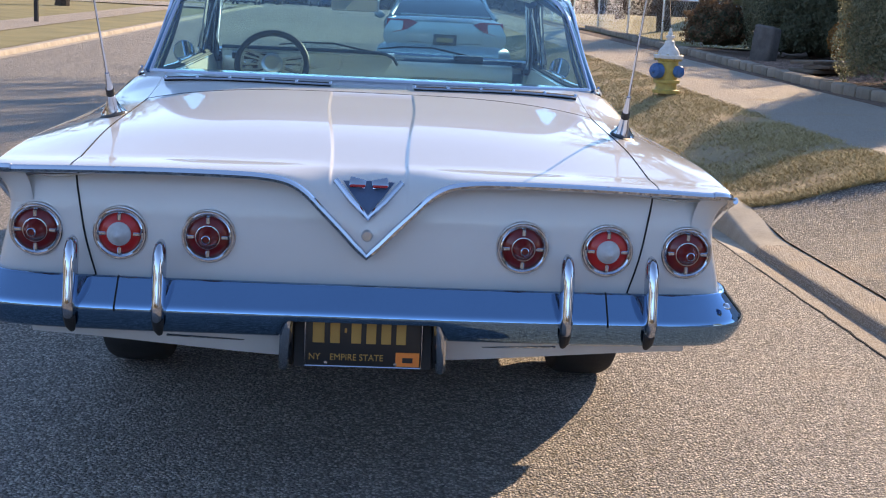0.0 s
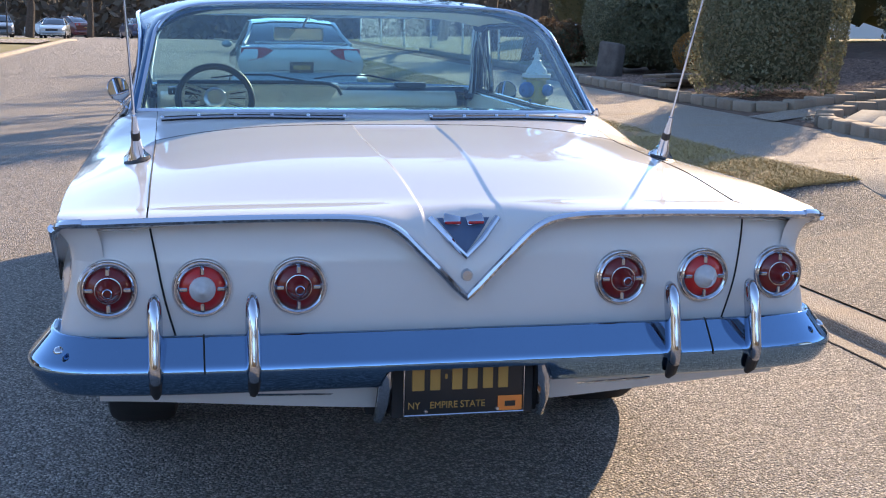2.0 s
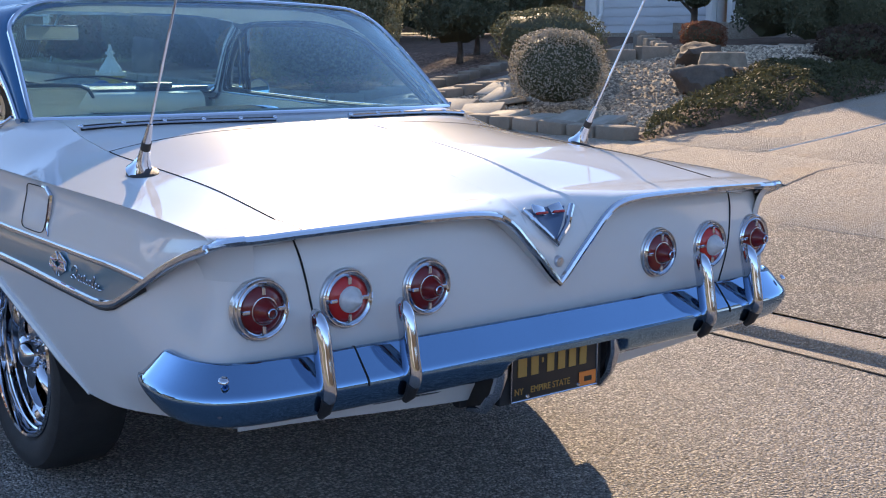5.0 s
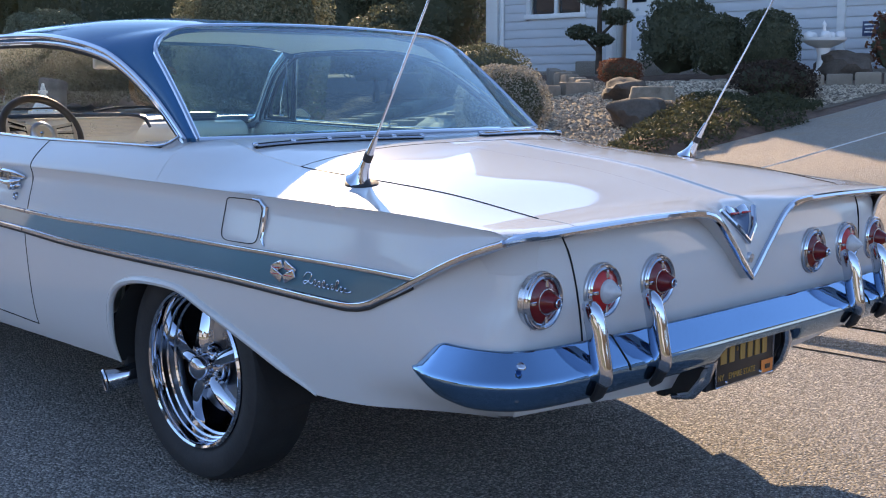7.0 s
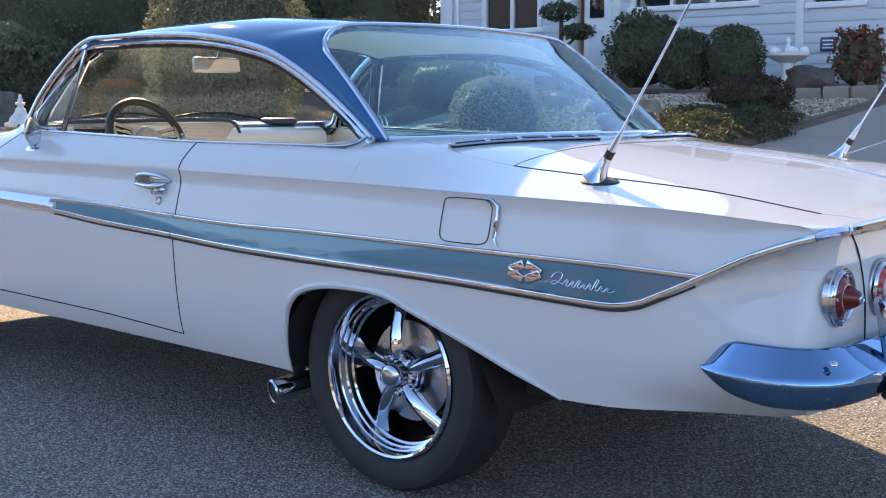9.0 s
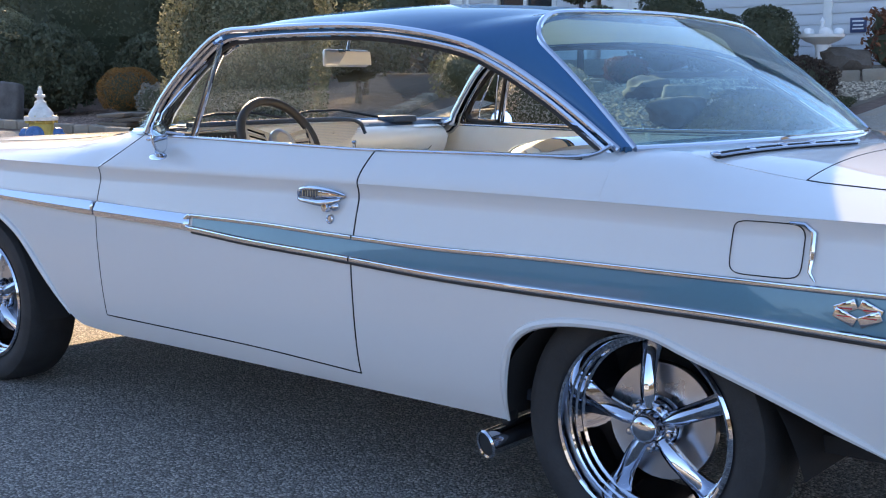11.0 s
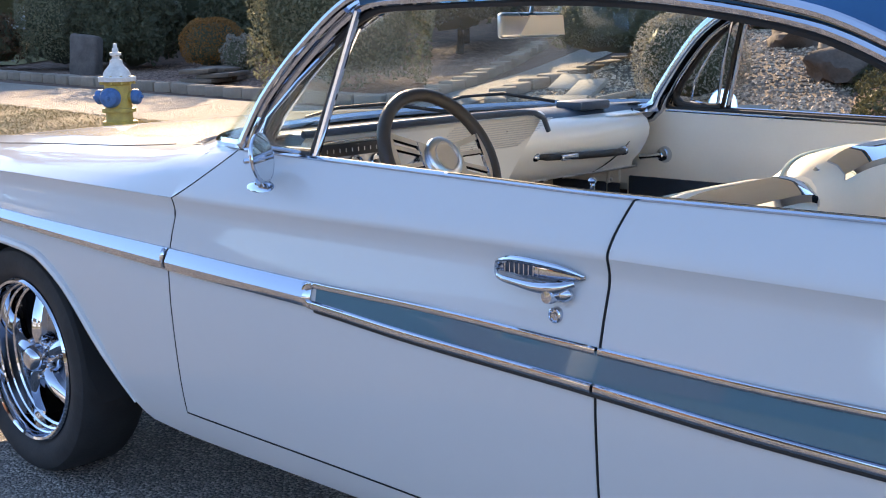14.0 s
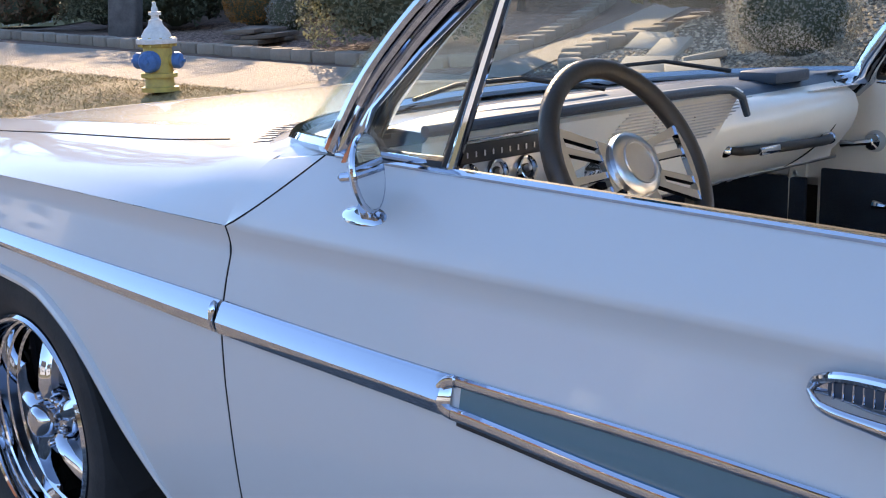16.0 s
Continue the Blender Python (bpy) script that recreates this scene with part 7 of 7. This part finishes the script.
# ---- the house beyond the garden ----
HX, HZ, HTOP = 14.5, 1.33, 7.4
HOUSE = thing("house", (HX, 13.07, 0), "white clapboard house with deep eaves, front in shade", "house")
openings = [(15.95, 17.25, 2.46, 3.75), (14.45, 15.2, 1.62, 3.75), (11.72, 13.98, 2.72, 3.8), (9.98, 10.78, 2.64, 3.55)]
OY = 13.4


def wall_box(y0, y1, z0, z1):
    return rbox((0.10, (y0 + y1) / 2 - OY, (z0 + z1) / 2), (0.2, y1 - y0, z1 - z0), 0)


Y0, Y1 = 8.9, 18.3
cuts = sorted(openings)
strips, at = [], Y0
for a, b, z0, z1 in cuts:
    strips += [wall_box(at, a, HZ, HTOP), wall_box(a, b, HZ, z0), wall_box(a, b, z1, HTOP)]
    at = b
strips.append(wall_box(at, Y1, HZ, HTOP))
HW = [part("front_wall", sh, TRIMW, HOUSE, "white clapboard front wall") for sh in strips][0]
k = 0
while HZ + 0.16 * k < 7.1:
    zb0 = HZ + 0.10 + 0.16 * k
    cutz = [(a - 0.05, b + 0.05) for a, b, z0, z1 in cuts if z0 - 0.13 < zb0 < z1 + 0.05]
    at = Y0
    for a, b in cutz + [(Y1, Y1)]:
        if a - at > 0.05:
            part("siding_board", prism([(-0.022, at - OY, zb0), (-0.026, at - OY, zb0 + 0.008), (-0.005, at - OY, zb0 + 0.165), (0.004, at - OY, zb0 + 0.165), (0.004, at - OY, zb0)], (0, a - at - 0.002, 0)), SIDING, HW)
        at = b
    k += 1
part("foundation", rbox((0.08, 13.6 - OY, 0.95), (0.30, Y1 - Y0 + 0.05, 1.0), 0), CONCRETE, HOUSE, "grey foundation")
part("side_wall", join(rbox((5, Y0 - OY + 0.1, 4.2), (9.6, 0.2, 6.4), 0), rbox((5, Y1 - OY - 0.1, 4.2), (9.6, 0.2, 6.4), 0), rbox((9.9, 0.2, 4.2), (0.2, 9.4, 6.4), 0)), SIDING, HOUSE, "white side walls")
part("roof", join(prism([(-0.3, -4.8, 7.35), (10.3, -4.8, 7.35), (5, -4.8, 9.6)], (0, 9.78, 0))), ROOFING, HOUSE, "grey shingle gable roof")
for a, b, z0, z1 in openings:
    if z0 < 2:
        dr_ = part("front_door", rbox((0.06, (a + b) / 2 - OY - 0.08, (z0 + z1) / 2), (0.06, b - a - 0.2, z1 - z0), 0.01), TRIMW, HOUSE, "white front door with glass panels")
        for zz, hh in ((2.1, 0.6), (3.0, 0.75)):
            part("door_panel", rbox((0.022, (a + b) / 2 - OY - 0.08, zz), (0.012, 0.30, hh), 0.004), WINDOW if zz > 2.5 else SIDING, dr_)
        part("door_handle", ball((0.01, b - OY - 0.42, 2.5), (0.03, 0.03, 0.03), 10, 6), SATIN, dr_)
        ps = part("porch_post", rbox((-0.12, b - OY + 0.03, 2.7), (0.13, 0.13, 2.2), 0.01), TRIMW, HOUSE)
        for k in range(3):
            part("number_bar", rbox((-0.19, b - OY + 0.03, 2.62 - 0.16 * k), (0.01, 0.06, 0.10), 0.002, 1), PLATE, ps)
        part("porch_step", rbox((-0.35, (a + b) / 2 - OY, 1.46), (0.7, 1.5, 0.30), 0.02), CONCRETE, HOUSE, "concrete porch step")
        continue
    wn_ = part("window_frame", join(rbox((-0.02, (a + b) / 2 - OY, z0), (0.10, b - a + 0.18, 0.09), 0.01), rbox((-0.02, (a + b) / 2 - OY, z1), (0.10, b - a + 0.18, 0.09), 0.01), rbox((-0.02, a - OY, (z0 + z1) / 2), (0.08, 0.09, z1 - z0), 0.01), rbox((-0.02, b - OY, (z0 + z1) / 2), (0.08, 0.09, z1 - z0), 0.01)), TRIMW, HOUSE, "white window frame")
    k = 3 if b - a > 2 else (2 if b - a > 1 else 1)
    for i in range(k):
        ya, yb = a + (b - a) * i / k + 0.05, a + (b - a) * (i + 1) / k - 0.05
        part("pane", rbox((0.05, (ya + yb) / 2 - OY, (z0 + z1) / 2), (0.012, yb - ya, z1 - z0 - 0.08), 0), WINDOW, wn_, "dark window pane")
        if i:
            part("mullion", rbox((0.0, ya - 0.05 - OY, (z0 + z1) / 2), (0.07, 0.07, z1 - z0), 0.008), TRIMW, wn_)
        part("curtain", rbox((0.085, (ya + yb) / 2 - OY, (z0 + z1) / 2 + 0.1), (0.01, (yb - ya) * 0.6, z1 - z0 - 0.25), 0), CREAM, wn_, "pale curtain")
for y in (Y0 + 0.07, Y1 - 0.12, 10.95, 14.3):
    part("corner_board", rbox((-0.03, y - OY, 4.32), (0.06, 0.13 if y != Y1 - 0.12 else 0.3, 5.98), 0.006), TRIMW, HOUSE)
part("downspout", tube([(-0.06, 17.9 - OY, 7.3), (-0.06, 17.9 - OY, 1.8), (-0.16, 17.9 - OY, 1.62)], 0.04, 8), TRIMW, HOUSE)
sg = part("yard_sign", rbox((-0.03, 10.48 - OY, 2.04), (0.02, 0.25, 0.22), 0.006), mat("sign_blue", (0.05, 0.07, 0.16), 0.5), HOUSE, "small dark blue sign")
for zz, ww in ((2.10, 0.18), (2.04, 0.15), (1.99, 0.17)):
    part("sign_bar", rbox((-0.044, 10.48 - OY, zz), (0.006, ww, 0.022), 0.001, 1), TRIMW, sg)
part("wall_tap", ball((-0.06, 10.25 - OY, 2.25), (0.05, 0.05, 0.06), 10, 6), SATIN, HOUSE)

# ---- chain-link fence beside the next lawn ----
FE = thing("chain_link_fence", (0, 0, 0), "galvanised chain-link fence beside the walk", "fence")
FXY = [(6.9, 25.8), (6.75, 28.8), (6.6, 32), (6.45, 35.5), (6.3, 39), (6.2, 43), (6.2, 48)]
FXY2 = [(6.9, 25.8), (8.4, 26.2), (9.9, 26.6), (11.4, 27.0)]
for x, y in FXY + FXY2[1:]:
    part("fence_post", tube([(x, y, 0.45), (x, y, 1.62)], 0.03, 8), SATIN, FE)
for line in (FXY, FXY2):
    part("top_rail", tube([(x, y, 1.58) for x, y in line], 0.02, 6), SATIN, FE)
    part("bottom_wire", tube([(x, y, 0.62) for x, y in line], 0.005, 4), SATIN, FE)
    wires = []
    for (xa, ya), (xb, yb) in zip(line, line[1:]):
        L = math.dist((xa, ya), (xb, yb))
        for k in range(int(L / 0.12)):
            for sgn in (1, -1):
                t0, t1 = k * 0.12 / L, (k * 0.12 + sgn * 0.95) / L
                c0_, c1_ = max(0, min(1, t1)), t0
                z1_ = 0.62 + 0.95 * abs((c0_ - t0) / (t1 - t0))
                wires.append(tube([(xa + (xb - xa) * t0, ya + (yb - ya) * t0, 0.62), (xa + (xb - xa) * c0_, ya + (yb - ya) * c0_, z1_)], 0.003, 3, caps=False))
    part("wire_mesh", join(*wires), SATIN, FE)
patch("neighbour_lawn", LAWN, 5.62, 40, 25.2, 90, 30, 10, lambda x, y: rise(x) + 0.02, "dry lawn behind the fence", cat="lawn")


# ---- other cars ----
def sedan(name, loc, yaw, paint, label, tall=1.0, rear_lamps=True):
    top = thing(name, loc, label, "car", yaw=yaw)
    half = curve([(0, 0.80), (0.25, 0.88), (1.2, 0.91), (3.4, 0.91), (4.2, 0.86), (4.55, 0.72)])
    belt = curve([(0, 0.93 * tall), (0.12, 1.0 * tall), (0.9, 1.02 * tall), (2.2, 0.97 * tall), (3.2, 0.94 * tall), (4.2, 0.80 * tall), (4.55, 0.68 * tall)])
    rows_ = []
    for y in span(0, 4.55, 31):
        w, b = half(y), belt(y)
        lo = 0.24 if not any(abs(y - c) < 0.36 for c in (0.95, 3.65)) else 0.24 + 0.42 * math.sqrt(max(0, 1 - (min(abs(y - 0.95), abs(y - 3.65)) / 0.36) ** 2))
        sec_ = [(w * 0.94, lo), (w * 0.99, max(lo, 0.42)), (w, max(lo + 0.01, 0.62)), (w * 0.975, b - 0.10), (w * 0.93, b - 0.03), (w * 0.82, b), (w * 0.4, b + 0.012), (0, b + 0.016)]
        rows_.append([(-x, y, z) for x, z in sec_] + [(x, y, z) for x, z in reversed(sec_[:-1])])
    V, F = grid(rows_)
    n_ = len(rows_[0])
    bulge = [[(p[0], p[1] - 0.05 * math.sin(math.pi * min(1, max(0, (p[2] - 0.24) / 0.75))), p[2]) for p in rows_[0]]]
    body = part("body", (V, F + [tuple(range(n_)), tuple(range(len(V) - n_, len(V)))]), paint, top)
    cab = []
    for y, w, z in ((0.55, 0.70, 1.0 * tall), (0.85, 0.68, 1.16 * tall), (1.30, 0.62, 1.34 * tall), (1.8, 0.60, 1.40 * tall), (2.4, 0.61, 1.38 * tall), (2.75, 0.65, 1.24 * tall), (3.25, 0.72, 0.97 * tall)):
        cab.append([(-0.80, y, belt(y) - 0.02), (-w - 0.03, y, z - (z - belt(y)) * 0.25), (-w, y, z - 0.02), (-w * 0.5, y, z + 0.012), (0, y, z + 0.016), (w * 0.5, y, z + 0.012), (w, y, z - 0.02), (w + 0.03, y, z - (z - belt(y)) * 0.25), (0.80, y, belt(y) - 0.02)])
    part("cabin_glass", grid(cab), WINDOW, top, "dark car glass")
    part("roof_panel", grid([[(p[0] * 1.01, p[1], p[2] + 0.008) for p in r[2:7]] for r in cab[2:5]]), paint, top)
    for s in (-1, 1):
        part("pillar", tube([(s * 0.79, 0.55, belt(0.5)), (s * 0.70, 0.9, 1.15 * tall), (s * 0.635, 1.3, 1.33 * tall), (s * 0.615, 2.4, 1.37 * tall), (s * 0.66, 2.75, 1.24 * tall), (s * 0.78, 3.25, 0.96 * tall)], 0.03, 6), paint, top)
        if rear_lamps:
            part("rear_lamp", prism([(s * 0.845, 0.02, 0.97 * tall), (s * 0.865, 0.01, 0.79 * tall), (s * 0.74, -0.045, 0.785 * tall), (s * 0.56, -0.055, 0.83 * tall), (s * 0.40, -0.055, 0.935 * tall), (s * 0.52, -0.045, 0.975 * tall)], (0, 0.09, 0)), REDBRIGHT, top, "red wraparound rear lamp")
            part("lid_gap", tube([(s * 0.40, -0.052, 0.95 * tall), (s * 0.55, -0.055, 0.82 * tall), (s * 0.53, -0.058, 0.66 * tall), (0, -0.062, 0.65 * tall)], 0.004, 5), GAP, top)
        else:
            part("headlamp", moved(ball((0, 0, 0), (0.15, 0.06, 0.06), 14, 8), Matrix.Translation((s * 0.60, 4.45, 0.64 * tall)) @ pose(0, 0, 0, 0, s * 10, s * -25)), CLEARLENS, top, "clear headlamp")
        for y in (0.95, 3.65):
            wh = part("wheel", moved(lathe([(0.0, 0.0), (0.21, 0.0), (0.22, 0.02), (0.31, 0.02), (0.325, 0.04), (0.325, 0.20), (0.0, 0.20)], 24, "x"), Matrix.Translation((-0.90, y, 0.325)) if s < 0 else Matrix.Translation((0.90, y, 0.325)) @ Matrix.Diagonal((-1, 1, 1, 1))), TYRE, top)
            part("hubcap", moved(lathe([(0.0, -0.012), (0.05, -0.012), (0.19, -0.004), (0.20, 0.01)], 20, "x"), Matrix.Translation((-0.90, y, 0.325)) if s < 0 else Matrix.Translation((0.90, y, 0.325)) @ Matrix.Diagonal((-1, 1, 1, 1))), SATIN, wh)
        part("door_mirror", ball((s * 0.95, 2.85, 1.0 * tall), (0.09, 0.05, 0.06), 10, 8), paint, top)
    if rear_lamps:
        part("rear_panel", grid([[(x * (0.80 + 0.10 * math.sin(math.pi * t)), -0.045 * math.cos(x * 1.2) - 0.012 * math.sin(math.pi * t), (0.55 + 0.40 * t) * tall) for x in span(-1, 1, 15)] for t in span(0, 1, 7)]), paint, top)
        part("rear_bumper", tube([(-0.86, 0.15, 0.48), (-0.75, -0.03, 0.48), (0, -0.07, 0.48), (0.75, -0.03, 0.48), (0.86, 0.15, 0.48)], 0.15, 12), paint, top)
        pl_ = part("licence_plate", rbox((0, -0.075, 0.70 * tall), (0.34, 0.02, 0.16), 0.005), PLATE, top, "dark licence plate")
        part("plate_bar", rbox((0, -0.087, 0.70 * tall), (0.24, 0.004, 0.06), 0.002, 1), AMBER, pl_)
        part("spoiler", rbox((0, 0.06, 1.045 * tall), (1.3, 0.14, 0.025), 0.01), paint, top)
    else:
        part("front_grille", rbox((0, 4.55, 0.56 * tall), (0.8, 0.05, 0.16), 0.02), BLACK, top)
        part("front_bumper", tube([(-0.80, 4.3, 0.40), (-0.6, 4.52, 0.40), (0, 4.60, 0.40), (0.6, 4.52, 0.40), (0.80, 4.3, 0.40)], 0.11, 10), paint, top)
    return top


sedan("silver_sedan", (1.02, 18.2, 0), 0, SILVER, "silver four-door sedan parked ahead at the kerb")
MAROON = mat("maroon_car_paint", (0.10, 0.012, 0.014), 0.3, coat=1.0, var=0.03)
BLUECAR = mat("blue_car_paint", (0.04, 0.06, 0.12), 0.3, coat=1.0, var=0.03)
GREYCAR = mat("grey_car_paint", (0.16, 0.17, 0.18), 0.3, coat=1.0, var=0.03)
WCAR = mat("white_car_paint", (0.62, 0.64, 0.66), 0.3, coat=1.0, var=0.03)
sedan("parked_car", (-9.4, 92, 0), 180, SILVER, "silver sedan facing the camera on the side street", 1.0, False)
sedan("parked_car", (-14.0, 96, 0), 190, GREYCAR, "grey car parked on a far drive", 1.15, False)
sedan("parked_car", (-17.0, 100, 0), 175, WCAR, "pale van-like car parked on a far drive", 1.35, False)
sedan("parked_suv", (-8.6, 106, 0), 38, MAROON, "dark red estate car parked far down the street", 1.25)
sedan("parked_suv", (-3.9, 108, 0), 20, BLUECAR, "dark blue estate car parked far down the street", 1.25)
sedan("parked_car", (-11.5, 128, 0), 80, WCAR, "white van parked at the crossing", 1.35)

# ---- far side of the street ----
SP = thing("stop_sign", (-10.2, 72, 0.1), "octagonal stop sign seen from behind on a dark post", "road sign")
part("post", tube([(0, 0, 0), (0, 0, 3.3)], 0.04, 8), BLACK, SP)
part("sign_plate", prism([(0.42 * math.cos(math.radians(22.5 + 45 * k)), -0.06, 3.0 + 0.42 * math.sin(math.radians(22.5 + 45 * k))) for k in range(8)], (0, 0.01, 0)), TRIMW, SP, "pale grey sign back")
UP = thing("utility_post", (-8.3, 30.9, 0.1), "short dark lamp post on the far lawn", "post")
part("shaft", tube([(0, 0, 0), (0, 0, 3.0)], 0.06, 8), BLACK, UP)
BRICK = mat("red_brick_wall", (0.28, 0.12, 0.08), 0.9, var=0.25, scale=9, bump=0.4, bump_scale=40)
solo("brick_planter", rbox((-15.5, 60, 0.5), (5, 1.0, 0.7), 0.05), BRICK, "low red brick planter across the street", "planter")
patch("far_driveway", CONCRETE, -16, -6.1, 50, 56, 4, 4, lambda x, y: 0.16, "pale concrete driveway across the street", cat="driveway")
for x, y, r, k in ((-18.3, 66, 1.2, "dark_yew"), (-13.2, 61.5, 0.5, "rusty_thuja"), (-15, 61.6, 0.55, "hedge"), (-17.5, 61.4, 0.6, "barberry")):
    shrub("far_bush", (x, y, 0.15), (r, r, r), LEAF[k], "rounded bush by the far brick planter", n=1800, size=0.09, lump=0.12)


def far_house(loc, w, d, h, wallm, label, yaw=0):
    top = thing("far_house", loc, label, "house", yaw=yaw)
    part("wall", rbox((0, 0, h / 2), (w, d, h), 0), wallm, top)
    part("roof", prism([(-w / 2 - 0.5, -d / 2 - 0.5, h), (w / 2 + 0.5, -d / 2 - 0.5, h), (0, -d / 2 - 0.5, h + w * 0.28)], (0, d + 1, 0)), ROOFING, top, "grey shingle roof")
    for sx_ in (-1, 1):
        for yy in (-d * 0.3, d * 0.05, d * 0.33):
            wd = part("window", rbox((sx_ * w / 2, yy, h * 0.55), (0.12, 1.5, 1.3), 0.02), TRIMW, top, "white framed window")
            part("pane", rbox((sx_ * (w / 2 + 0.03), yy, h * 0.55), (0.1, 1.25, 1.05), 0), WINDOW, wd)
        part("door", rbox((sx_ * w / 2, -d * 0.13, 1.1), (0.14, 0.95, 2.1), 0.02), TRIMW, top)
    return top


far_house((-34, 4, 0.3), 9, 12, 4.2, SIDING, "white house across the street")
far_house((-33, 26, 0.3), 9, 12, 4.2, BRICK, "brick house across the street")
far_house((-36, -18, 0.3), 9, 13, 4.4, SIDING, "pale house across the street further back")
far_house((-23, 46, 0.3), 9, 12, 4.2, SIDING, "white house down the far side")
far_house((24, 52, 0.8), 10, 12, 4.2, SIDING, "pale house behind the fenced lawn", 90)
far_house((18, -12, 1.2), 10, 12, 4.4, SIDING, "white neighbouring house beyond the driveway")
for k, (x, y, hgt) in enumerate(((8.2, 31, 13.0), (9.5, 40, 11), (-11, 44, 11), (-13, 58, 11), (-9.5, 76, 12), (-16, 84, 11), (12, 60, 12), (-7.5, 96, 11))):
    bare_tree((x, y, 0.1 if x < 0 else 0.6), hgt, "leafless winter street tree", 20 + k)
# far tree line all round
n = 90000
ang = RNG.uniform(0, 2 * math.pi, n)
rad = RNG.uniform(125, 165, n)
hh = RNG.random(n) ** 1.2 * (17 + 6 * np.array([noise.noise(Vector((math.cos(a) * 6, math.sin(a) * 6, 2))) for a in ang]))
cc = np.stack([rad * np.cos(ang), 20 + rad * np.sin(ang), hh], 1)
WOODS = mat("winter_woods", (0.17, 0.13, 0.10), 0.9, var=0.2, island=0.7, second=(0.08, 0.07, 0.055))
tagged(raw("far_woods", leaf_cloud(cc, np.tile([0, 0, 0.1], (n, 1)), 0.8, 1.0, 0.5), WOODS), "distant belt of bare brown winter woods", "woods", kind="stuff")

ring_ = [[(172 * math.cos(a), 20 + 172 * math.sin(a), z * (15 + 4 * noise.noise(Vector((math.cos(a) * 7, math.sin(a) * 7, 4))) + 1.6 * noise.noise(Vector((math.cos(a) * 60, math.sin(a) * 60, 9))))) for a in span(0, 2 * math.pi, 361)] for z in (-0.02, 0.5, 1.0)]
solo("backdrop", grid(ring_), WOODS, "hazy brown winter woods on the horizon", "woods", "structure")


# ---- the street climbs gently ahead of the parked car ----
def climb(x, y):
    up = 0.0 if y < 8 else 0.018 * (y - 8) ** 2 / 8 if y < 12 else 0.018 * (min(y, 60) - 10)
    return up * (1 - smooth((x - 5.6) / 2.5))


def raise_mesh(ob):
    me = ob.data
    co = np.empty(len(me.vertices) * 3)
    me.vertices.foreach_get("co", co)
    co = co.reshape(-1, 3)
    far = co[:, 1] > 8
    co[far, 2] += [climb(x, y) for x, y in co[far, :2].tolist()]
    me.vertices.foreach_set("co", co.ravel())
    me.update()


for ob in [o for o in scene.objects if o.parent is None and o not in (CAR, cam, sun)]:
    if ob.name.startswith(("far_woods", "backdrop", "ground")):
        continue
    for o in (ob, *ob.children):
        x, y, _ = o.matrix_basis.translation
        if abs(x) + abs(y) > 0.01:
            o.location.z += climb(x, y)
            if o is ob:
                break
        elif o.type == "MESH":
            raise_mesh(o)
